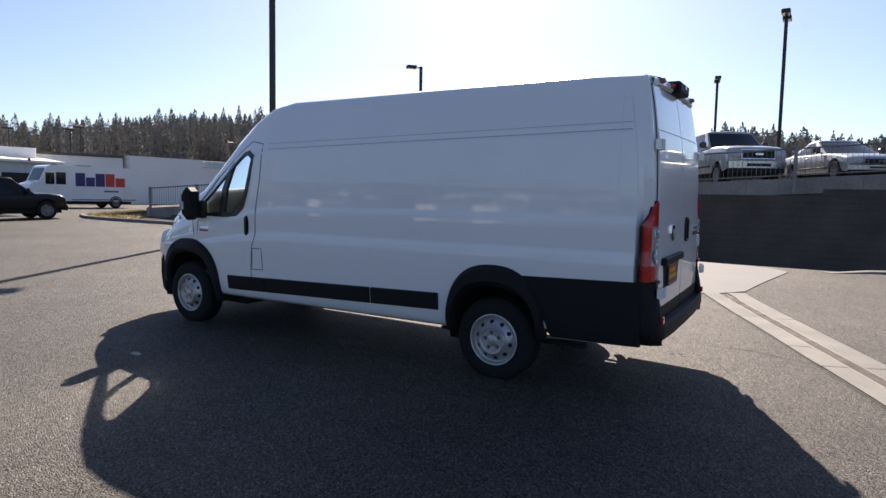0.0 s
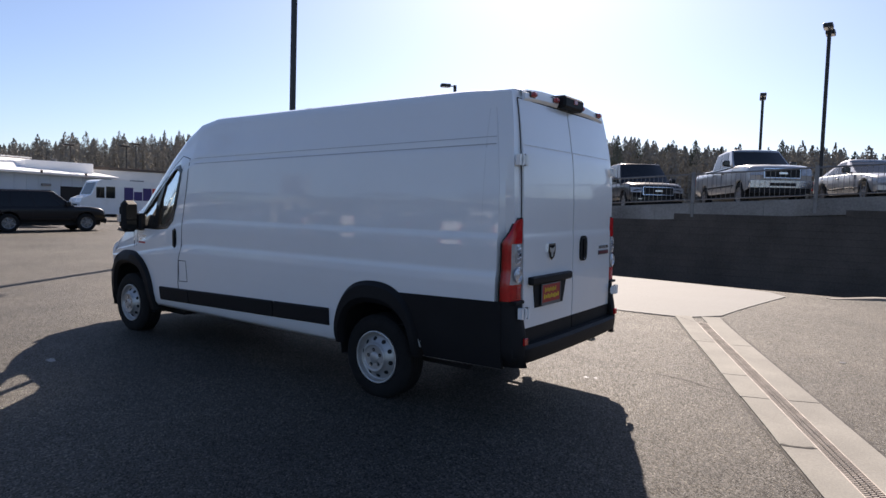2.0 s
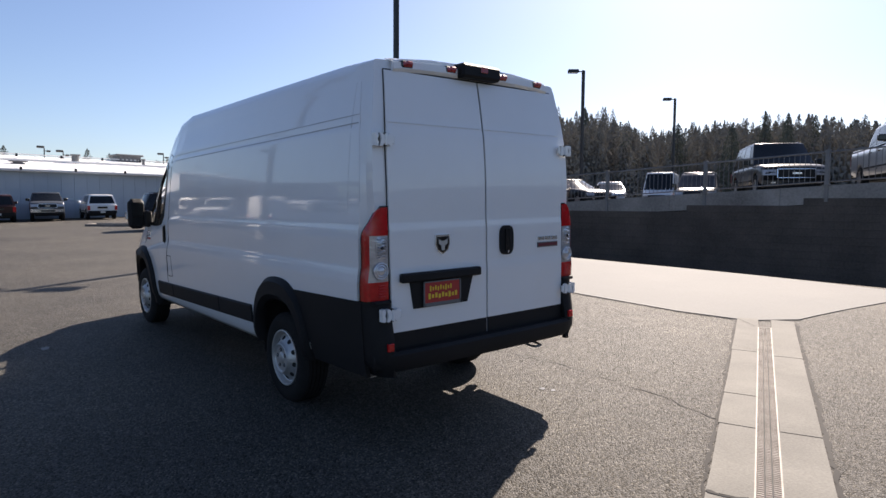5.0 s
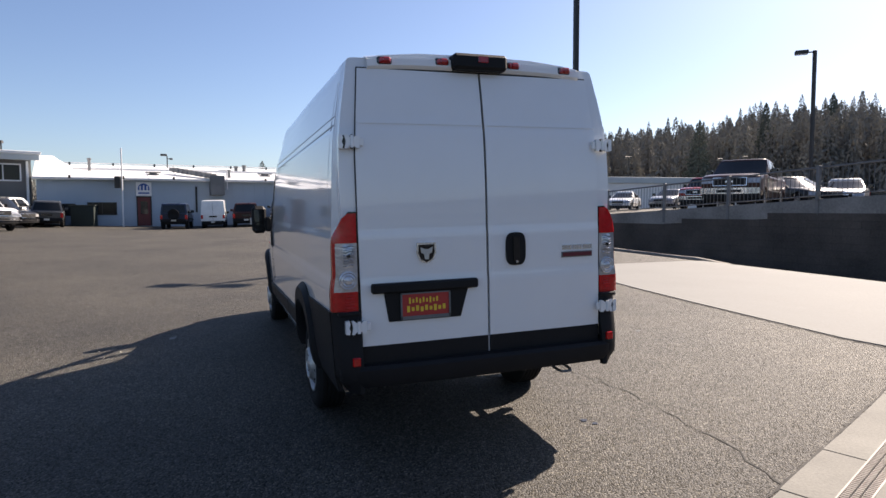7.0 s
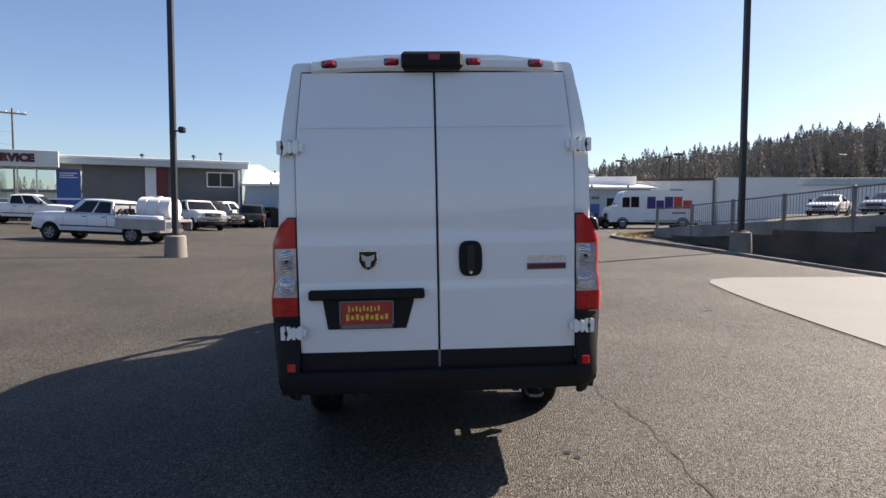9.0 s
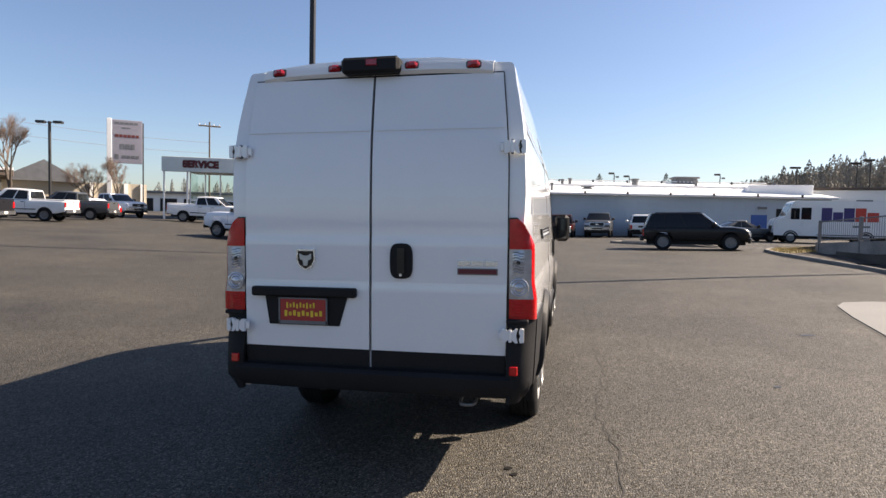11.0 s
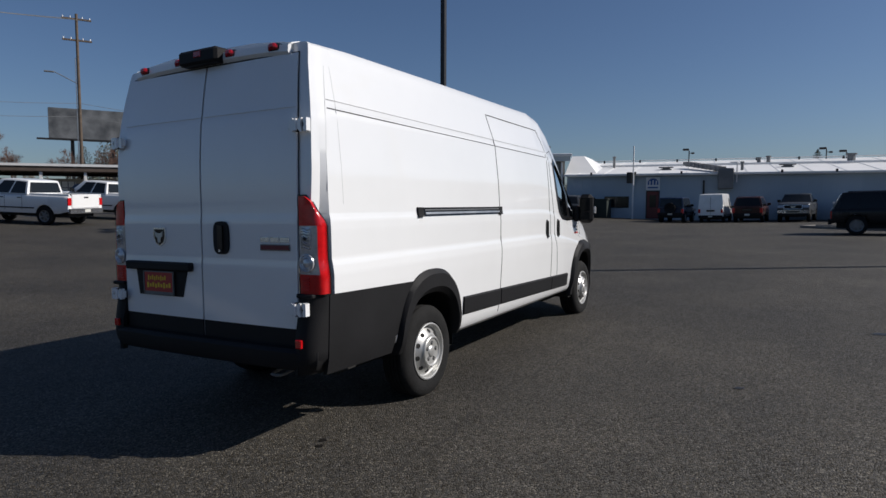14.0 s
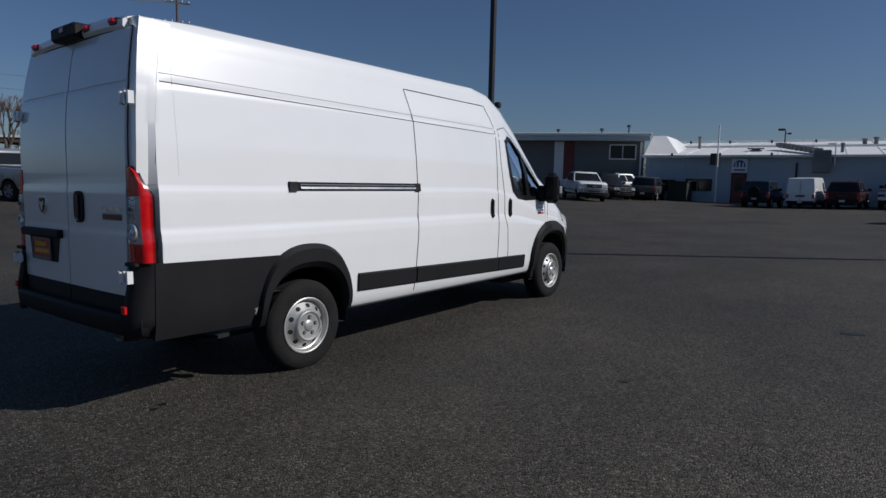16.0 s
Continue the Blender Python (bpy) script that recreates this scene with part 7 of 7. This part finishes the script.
for x0, x1, z0, z1, m in ((0.1, 3.0, 10.75, 10.95, GREY_PAINT), (0.9, 2.1, 10.3, 10.42, GREY_PAINT), (0.1, 3.1, 9.35, 9.65, DOOR_RED), (0.7, 2.6, 8.1, 8.65, GREY_PAINT), (0.1, 0.6, 7.05, 7.55, GREY_PAINT), (0.95, 3.1, 7.15, 7.45, GREY_PAINT)):
    n = max(1, int((x1 - x0) / 0.5))
    for k in range(n):
        w = (x1 - x0) / n
        obj("print_bar", *box(x0 + w * k, x0 + w * (k + 0.84), -0.17, -0.14, z0, z1), m, panel)

# white industrial buildings beyond the delivery truck
m, L1 = building_frame(16.6, 56.2, 21.9, 55.2)
b1 = thing("garage_building", m, "white garage with a dark doorway and parapet", "building")
obj("wall", *join(box(0, 2.0, 0, 0.3, -0.5, 3.2), box(4.0, L1, 0, 0.3, -0.5, 3.2), box(0, L1, 0, 0.3, 2.6, 3.2), box(0, L1, 10, 10.3, -0.5, 4)), OFF_WHITE, b1)
obj("doorway", *box(2.0, 4.0, 0.6, 0.7, -0.3, 2.6), DARK, b1, "dark open doorway")
obj("parapet", *box(0.3, L1, -0.8, 9, 3.2, 5.1, 0.05), WHITE_ROOF, b1, "white metal parapet")
m, L2 = building_frame(22.1, 56.5, 29.3, 54.3)
b2 = thing("warehouse", m, "pale plaster warehouse with a dark roof edge", "building")
obj("wall", *box(0, L2, 0, 12, -0.5, 4.75), OFF_WHITE, b2)
obj("coping", *box(-0.1, L2 + 0.1, -0.15, 12, 4.75, 5.0, 0.03), BROWN, b2)
obj("wall_vent", *join(box(3.6, 4.8, -0.06, 0.0, 3.2, 3.9, 0.01), *[box(3.65, 4.75, -0.1, -0.05, 3.25 + q * 0.1, 3.3 + q * 0.1) for q in range(6)]), GREY_PAINT, b2)
m, L3 = building_frame(29.6, 53.6, 66.0, 50.0)
b3 = thing("warehouse", m, "white flat-roofed warehouse with a lean-to", "building")
obj("wall", *box(0, 7.5, 0, 12, -0.5, 5.0), OFF_WHITE, b3)
obj("long_wall", *box(7.5, L3, 1.0, 14, -0.5, 4.3), OFF_WHITE, b3)
obj("roof_edge", *box(7.5, L3, 0.8, 14, 4.3, 5.0, 0.03), SIGN_GREY, b3, "grey metal roof edge")
for x in (16, 22, 28):
    obj("doorway", *box(x, x + 3.2, 0.93, 0.99, 0, 2.7), BEIGE, b3)
# masts on the far roofs
for x, y, h in ((26.5, 58.0, 7.2), (28.0, 59.0, 7.6), (45.0, 58.0, 7.5), (57.0, 56.0, 7.4), (61.0, 56.0, 7.8), (22.0, 59.5, 6.9)):
    mast = thing("roof_lamp", Matrix.Translation((x, y, 4.0)), "thin dark lamp mast on the far roofs", "lamp post")
    obj("pole", *rod((0, 0, 0), (0, 0, h - 4), 0.06), DARK_STEEL, mast)
    obj("lamp_head", *box(-0.6, 0.3, -0.2, 0.2, h - 4, h - 3.8, 0.03), DARK_STEEL, mast)

# street side: low building, billboard, utility poles with wires
m, L4 = building_frame(-74.0, 24.0, -54.4, 46.9)
low = thing("roadside_building", m, "low brown roadside building with a flat white roof edge", "building")
obj("wall", *box(0, L4, 0, 10, 0.0, 4.0), BEIGE, low)
obj("canopy", *box(-3, L4 + 1, -3.5, 10, 4.6, 5.3, 0.05), BROWN, low, "dark flat canopy")
obj("canopy_edge", *box(-3, L4 + 1, -3.6, -3.5, 5.15, 5.4), TRIM_WHITE, low)
for k in range(7):
    obj("canopy_post", *box(k * 4.0, k * 4.0 + 0.25, -3.3, -3.05, 0.5, 4.6), TRIM_WHITE, low)
    door = obj("garage_door", *box(k * 3.8 + 0.6, k * 3.8 + 3.2, -0.06, 0.0, 0.6, 3.7), DARK if k % 3 else OFF_WHITE, low, "glazed garage door")
    obj("glazing_bars", *join(*[box(k * 3.8 + 0.6, k * 3.8 + 3.2, -0.09, -0.05, 1.2 + 0.6 * q, 1.27 + 0.6 * q) for q in range(4)], *[box(k * 3.8 + 0.6 + 0.62 * q, k * 3.8 + 0.68 + 0.62 * q, -0.09, -0.05, 0.6, 3.7) for q in range(5)]), TRIM_WHITE if k % 3 else GREY_PAINT, door)
m, L5 = building_frame(-56.7, 49.3, -47.2, 59.3)
gab = thing("roadside_house", m, "beige block building with a grey gable roof", "building")
obj("wall", *box(0, L5, 0, 9, 0.0, 4.6), BEIGE, gab)
obj("roof", [(-0.5, -0.6, 4.5), (L5 * 0.55, -0.6, 4.5), (L5 * 0.55, 9.5, 4.5), (-0.5, 9.5, 4.5), (L5 * 0.27, -0.6, 6.8), (L5 * 0.27, 9.5, 6.8)], [(0, 1, 4), (2, 3, 5), (1, 2, 5, 4), (3, 0, 4, 5), (0, 3, 2, 1)], GREY_PAINT, gab, "grey gable roof")
for k in range(4):
    obj("pilaster", *box(L5 * 0.58 + k * 1.7, L5 * 0.58 + k * 1.7 + 0.4, -0.3, 0, 0.3, 4.6), OFF_WHITE, gab)
bb = thing("billboard", building_frame(-93.4, 48.1, -87.6, 58.2)[0], "dark weathered roadside billboard on posts", "billboard")
obj("panel", *box(0, 11.5, 0, 0.5, 11.0, 15.5, 0.03), mat("faded poster", (0.05, 0.06, 0.075), 0.6, var=0.6, scale=0.5, col2=(0.16, 0.17, 0.18)), bb, "dark faded poster panel")
obj("side_panel", *box(11.5, 12.0, -0.1, 3.6, 10.8, 15.6, 0.02), DARK_STEEL, bb, "dark side of the billboard")
obj("catwalk", *box(-1.5, 11.5, -1.0, 0, 10.7, 10.9), DARK_STEEL, bb)
for x in (3.0, 8.5):
    obj("post", *box(x - 0.25, x + 0.25, 0.5, 0.9, 0, 13), DARK_STEEL, bb)
WOOD = mat("weathered pole wood", (0.10, 0.075, 0.055), 0.9, var=0.3, scale=3, fine=30, bump=0.4)


def utility_pole(x, y, h, turn, lamp=False, arms=2):
    root = thing("utility_pole", Matrix.Translation((x, y, ground_z(x, y) - 0.2)) @ pose(0, 0, 0, 0, 0, turn), "weathered wooden utility pole with crossarms", "utility pole", "street utility poles")
    obj("pole", *rod((0, 0, 0), (0, 0, h), 0.2 if lamp else 0.14, 0.15 if lamp else 0.1, 12), WOOD, root, "", 40)
    for z in (h - 0.6, h - 3.0)[:arms]:
        arm = obj("crossarm", *box(-1.5, 1.5, -0.08, 0.08, z - 0.1, z + 0.1, 0.01), WOOD, root)
        for a in (-1.35, -0.6, 0.6, 1.35):
            obj("insulator", *rod((a, 0, z + 0.1), (a, 0, z + 0.32), 0.06, 0.04, 8), TRIM_WHITE, arm)
    if lamp:
        arm = obj("lamp_arm", *join(rod((0, 0, h - 8.0), (-2.4, 0, h - 6.8), 0.05), box(-3.4, -2.4, -0.15, 0.15, h - 6.9, h - 6.75, 0.03)), GREY_PAINT, root, "street lamp arm")
        obj("riser", *rod((-0.3, 0, 0.3), (-0.25, 0, h - 5.0), 0.05), GALV, root)
    return root


m, L6 = building_frame(-98.0, 100.0, -52.0, 122.0)
blk = thing("street_block", m, "long low pale commercial block across the street", "building")
obj("wall", *box(0, L6, 0, 12, 0.3, 5.2), OFF_WHITE, blk)
obj("roof_edge", *box(-0.5, L6 + 0.5, -0.8, 12, 5.2, 5.7, 0.03), GREY_PAINT, blk, "grey roof edge")
for k in range(11):
    obj("shop_window", *box(1 + k * 4.5, 4.2 + k * 4.5, -0.06, 0.0, 1.6, 4.2), DARK, blk, "dark shop window")
utility_pole(-69.9, 39.05, 22.0, 60, True)
utility_pole(-49.6, 76.0, 13.4, 40, arms=1)
utility_pole(-78.0, 8.0, 21.0, 60)
utility_pole(-95.6, 64.7, 11.4, 50, arms=0)
utility_pole(-102.4, 72.3, 11.6, 50, arms=1)
wires = thing("overhead_wires", None, "thin overhead wires between the utility poles", "wires")


def wire(a, b, sag, r=0.022):
    pts = [Vector(a).lerp(Vector(b), k / 12) - Vector((0, 0, sag * 4 * (k / 12) * (1 - k / 12))) for k in range(13)]
    obj("wire", *tube(pts, r), GREY_PAINT, wires)


for da in (-1.2, 0.0, 1.2):
    wire((-69.9 + da * 0.5, 39.05 + da * 0.86, 22.6), (-78.0 + da * 0.5, 8.0 + da * 0.86, 21.6), 0.8)
for h in (11.5, 13.0):
    wire((-69.9, 39.05, h), (-78.0, 8.0, h - 0.5), 0.8)
    wire((-69.9, 39.05, h), (-49.6, 76.0, h - 1.5), 0.9)

# ---------------------------------------------------------------- trees
BARK = mat("grey bark", (0.09, 0.072, 0.058), 0.95, var=0.3, scale=4, fine=25, bump=0.5)
TWIG = mat("bare twigs", (0.12, 0.085, 0.068), 0.95, var=0.3)


def needles_mat(name, a, b):
    """Foliage: a colour for each tuft, some of the light passing through."""
    m = bpy.data.materials.new(name)
    m.use_nodes = True
    n, link = m.node_tree.nodes, m.node_tree.links.new
    p = n["Principled BSDF"]
    geo = n.new("ShaderNodeNewGeometry")
    mix = n.new("ShaderNodeMix")
    mix.data_type = "RGBA"
    mix.inputs[6].default_value, mix.inputs[7].default_value = (*a, 1), (*b, 1)
    link(geo.outputs["Random Per Island"], mix.inputs[0])
    link(mix.outputs[2], p.inputs["Base Color"])
    p.inputs["Roughness"].default_value = 0.9
    p.inputs["Specular IOR Level"].default_value = 0.1
    thin, both = n.new("ShaderNodeBsdfTranslucent"), n.new("ShaderNodeMixShader")
    link(mix.outputs[2], thin.inputs["Color"])
    both.inputs[0].default_value = 0.05
    link(p.outputs[0], both.inputs[1])
    link(thin.outputs[0], both.inputs[2])
    link(both.outputs[0], n["Material Output"].inputs["Surface"])
    return m


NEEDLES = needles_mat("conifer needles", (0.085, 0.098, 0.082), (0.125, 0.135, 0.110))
# the haze over the far trees is put into these paler colours
HAZED_WOODS = needles_mat("hillside woods paled for haze", (0.170, 0.166, 0.148), (0.235, 0.220, 0.192))


def conifer_shape(h, r, layers, per, rng, bare=0.12, droop=0.45, fill=0.85, size=0.034, taper=0.62):
    """Crown of a conifer: uneven whorls of hanging boughs, each a row of small tufts turned at random, with gaps."""
    v, f = [], []
    lean = [rng.uniform(0.7, 1.15) for _ in range(7)]
    for i in range(layers):
        u = i / (layers - 1)
        z = h * (bare + (1 - bare) * u)
        rad = r * min(1.0, (1 - u) ** taper * 1.05) * min(1.0, 0.55 + 3 * u) * rng.uniform(0.7, 1.12) + 0.03 * r
        n = max(3, int(per * (1 - 0.62 * u)))
        for k in range(n):
            if rng.random() > fill:
                continue
            a = 2 * math.pi * (k + rng.random()) / n
            ra = rad * (1 - 0.75 * rng.random() ** 1.7) * lean[int(a * 1.11) % 7]
            c = Vector((ra * math.cos(a), ra * math.sin(a), z - droop * ra + rng.uniform(-0.6, 0.6) * h / layers))
            b = rng.uniform(0, 6.283)
            d1 = Vector((math.cos(a) * 0.35 + rng.uniform(-0.3, 0.3), math.sin(a) * 0.35 + rng.uniform(-0.3, 0.3), -1.0)).normalized()
            d2 = Vector((math.cos(b), math.sin(b), rng.uniform(-0.25, 0.25))).normalized()
            e = size * h * rng.uniform(0.6, 1.3) * (1 - 0.55 * u)
            k0 = len(v)
            v += [tuple(c + d1 * e), tuple(c - d1 * e * 0.7 + d2 * e * 0.62), tuple(c - d1 * e * 0.7 - d2 * e * 0.62)]
            f.append((k0, k0 + 1, k0 + 2))
    return v, f


def hill_z(x, y):
    """The wooded rise beyond the lot."""
    b = math.degrees(math.atan2(x, y))
    d = math.hypot(x, y)
    lift = lerp_table([(-10, 0), (5, 1), (14, 7), (20, 12), (28, 17), (38, 23), (45, 30), (52, 34), (60, 28), (75, 18), (90, 12), (105, 8), (130, 4)], b)
    return max(0.0, lift - 4) * smooth01(90, 270, d)


hv, hf = [], []
bs = [-12 + 4.0 * k for k in range(36)]
ds = [85, 110, 140, 170, 200, 230, 270, 330, 420]
for b in bs:
    for d in ds:
        x, y = d * math.sin(radians(b)), d * math.cos(radians(b))
        hv.append((x, y, hill_z(x, y) + (ground_z(x, y) if d < 100 else 0.3) - (0.6 if d < 90 else 0)))
hf = [(i * len(ds) + j, (i + 1) * len(ds) + j, (i + 1) * len(ds) + j + 1, i * len(ds) + j + 1) for i in range(len(bs) - 1) for j in range(len(ds) - 1)]
HILL = mat("forest floor", (0.085, 0.070, 0.054), 0.95, var=0.3, scale=0.05, fine=0.6)
tagged(obj("hillside", hv, hf, HILL, None, "", 60), "brown wooded hillside beyond the lots", "hill", kind="structure")

rng = random.Random(5)
kinds = [conifer_shape(1.0, rng.uniform(0.14, 0.23), 40, 30, rng, rng.uniform(0.02, 0.22), rng.uniform(0.3, 0.7), 0.9, 0.034, rng.uniform(0.42, 0.75)) for _ in range(14)]
kinds = [(np.array(v), np.array(f)) for v, f in kinds]
fv, ff, tv, tf = [], [], [], []
base = tbase = 0


def plant(x, y, z, h):
    """One more tree of the woods."""
    global base, tbase
    v, f = kinds[rng.randrange(14)]
    a, wd = rng.uniform(0, 6.28), rng.uniform(0.85, 1.3)
    ca, sa = math.cos(a), math.sin(a)
    fv.append(np.stack([x + h * wd * (v[:, 0] * ca - v[:, 1] * sa), y + h * wd * (v[:, 0] * sa + v[:, 1] * ca), z + h * v[:, 2]], 1))
    ff.append(f + base)
    base += len(v)
    tr = rod((x, y, z - 0.5), (x, y, z + h * 0.8), 0.02 * h, 0.004 * h, 4, False)
    tv.append(np.array([tuple(p) for p in tr[0]]))
    tf.append(np.array(tr[1]) + tbase)
    tbase += 8


# height of the tree line over the lot by bearing, in degrees
SKYLINE = [(-10, 2.2), (10, 2.7), (14, 3.6), (17.5, 4.4), (21.3, 5.2), (26, 5.7), (30, 6.2), (33, 6.7), (38, 7.1), (44, 7.4), (48, 8.4), (51, 8.3), (53.5, 8.7), (55.5, 7.5), (57.5, 6.6), (61, 7.0), (63.4, 7.5), (66, 6.8), (68.6, 7.8), (71, 7.4), (75, 6.6), (77, 7.0), (80, 6.1), (83, 6.9), (87, 6.2), (90, 5.5), (100, 5.3), (112, 4.4)]
count = 0
while count < 2500:
    b = rng.uniform(2, 110)
    d = rng.uniform(102, 150) if rng.random() < 0.3 and 40 < b else 105 + 190 * rng.random() ** 0.8
    if b < 14 and d < 200:
        continue
    x, y = -1 + d * math.sin(radians(b)), -4 + d * math.cos(radians(b))
    z = hill_z(x, y)
    top = 1.5 + d * math.tan(radians(lerp_table(SKYLINE, b))) * (rng.uniform(0.99, 1.07) if rng.random() < 0.06 else 0.97 - 0.32 * rng.random() ** 1.5)
    if top - z < 4.5:
        continue
    plant(x, y, z, min(top - z, rng.uniform(13.5, 17.0)))
    count += 1
# a low far belt beyond the street
for k in range(260):
    b = rng.uniform(-80, -12)
    d = rng.uniform(150, 230)
    plant(d * math.sin(radians(b)), d * math.cos(radians(b)), 1.2, rng.uniform(5, 9))
fv, ff, tv, tf = np.concatenate(fv), np.concatenate(ff), np.concatenate(tv), np.concatenate(tf)
fv, ff, tv, tf = fv.tolist(), ff.tolist(), tv.tolist(), tf.tolist()
woods = tagged(thing("woods"), "dense brown-green conifer woods on the hillside", "woods", kind="stuff")
tagged(obj("crowns", fv, ff, HAZED_WOODS, woods), kind="stuff")
tagged(obj("trunks", tv, tf, BARK, woods), kind="stuff")


def conifer(x, y, z, h, r, seed, layers=52, per=22, bare=0.12):
    g = random.Random(seed)
    root = thing("conifer_tree", Matrix.Translation((x, y, z)), "tall dark green conifer with ragged boughs", "tree", "single conifers")
    obj("trunk", *rod((0, 0, -0.5), (0, 0, h * 0.97), 0.016 * h, 0.002 * h, 10), BARK, root, "", 40)
    obj("crown", *conifer_shape(h, r * 1.15, layers * 2, per * 2, g, bare, 0.45, 0.8, 0.022), NEEDLES, root)


for b, d, top, r, seed, bare in ((43.5, 96, 13.8, 2.3, 1, 0.2), (48.5, 110, 18.0, 2.4, 2, 0.15), (53.2, 120, 20.5, 2.8, 3, 0.35), (57.0, 105, 14.5, 2.4, 4, 0.1), (61.5, 105, 14.5, 2.2, 5, 0.1), (66.0, 98, 15.0, 2.6, 6, 0.1), (68.5, 100, 18.0, 2.4, 7, 0.1),
                                 (70.3, 95, 17.0, 2.0, 8, 0.1), (72.0, 110, 18.0, 2.6, 9, 0.1), (74.5, 120, 18.0, 2.6, 10, 0.1), (76.8, 118, 15.5, 2.3, 11, 0.1), (79.0, 112, 14.5, 2.5, 12, 0.1), (83.6, 118, 15.5, 2.6, 13, 0.12), (85.5, 125, 12.5, 2.5, 14, 0.1),
                                 (88.8, 115, 13.5, 2.8, 15, 0.15), (92.0, 120, 12.0, 2.5, 16, 0.1), (95.0, 112, 13.0, 2.8, 17, 0.1), (-4.5, 92, 6.6, 1.5, 18, 0.1), (3.2, 105, 8.6, 2.0, 19, 0.1), (0.4, 105, 7.2, 1.8, 20, 0.1), (-8.5, 100, 6.8, 2.0, 21, 0.1), (7.2, 110, 7.6, 2.4, 22, 0.05), (9.0, 112, 9.2, 2.2, 23, 0.1), (10.6, 112, 8.6, 2.2, 24, 0.1), (33.5, 200, 25.5, 3.4, 25, 0.1)):
    x, y = d * math.sin(radians(b)), d * math.cos(radians(b))
    z0 = hill_z(x, y) if d > 90 else ground_z(x, y)
    if b > 40:
        top = min(top, 0.5 + d * math.tan(radians(lerp_table(SKYLINE, b) * 1.04)))
    conifer(x, y, z0, top - z0 + 1.0, r, seed, bare=bare)


def bare_tree(x, y, z, h, seed, spread=0.55, material=None, last=7):
    """Leafless tree: a trunk that forks again and again into thin twigs."""
    g = random.Random(seed)
    root = thing("bare_tree", Matrix.Translation((x, y, z)), "leafless street tree with fine upright twigs", "tree", "bare street trees")
    limbs, twigs = [], []

    def grow(p, d, length, r, depth):
        q = p + d * length
        (limbs if depth < 3 else twigs).append(rod(p, q, r, r * 0.65, 7 if depth < 2 else 3, False))
        if depth >= last:
            return
        for k in range(3):
            nd = (d + Vector((g.uniform(-1, 1), g.uniform(-1, 1), g.uniform(-0.2, 0.7))) * spread).normalized()
            grow(p + d * length * g.uniform(0.7, 1.0), nd, length * g.uniform(0.6, 0.8), r * 0.6, depth + 1)
    grow(Vector((0, 0, -0.2)), Vector((0, 0, 1)), h * 0.27, h * 0.02, 0)
    obj("trunk", *join(*limbs), BARK, root, "", 40)
    obj("crown", *join(*twigs), material or TWIG, root, "crown of bare twigs")


RUSSET = mat("russet twigs", (0.115, 0.066, 0.050), 0.95, var=0.3)
bare_tree(-49.0, 43.0, ground_z(-49.0, 43.0), 11.0, 3, 0.5, None, 8)
bare_tree(-43.6, 50.2, ground_z(-43.6, 50.2), 7.4, 8, 0.6, None, 8)
bare_tree(-45.8, 34.0, ground_z(-45.8, 34.0), 7.0, 5, 0.75, RUSSET, 8)
bare_tree(-66.0, 19.0, ground_z(-66.0, 19.0), 11.0, 6)
bare_tree(-52.3, 39.1, ground_z(-52.3, 39.1), 7.5, 7, 0.8, RUSSET, 8)
bare_tree(-60.5, 24.5, ground_z(-60.5, 24.5), 10.0, 9, 0.55)
for k, (x, y, h) in enumerate(((-57.0, 20.5, 9.0), (-96.0, 44.5, 10.0), (-93.0, 50.5, 10.0), (-89.0, 54.5, 11.0), (-45.5, 49.0, 6.5), (-49.0, 52.5, 7.0))):
    bare_tree(x, y, ground_z(x, y), h, 60 + k, 0.7, RUSSET if k in (1, 2, 3) else None)
for x, y, h, r, seed in ((-104.0, 64.5, 14.0, 4.0, 41), (-109.0, 70.0, 12.0, 4.0, 42), (-98.0, 56.0, 9.0, 3.5, 43)):
    conifer(x, y, ground_z(x, y), h, r, seed)
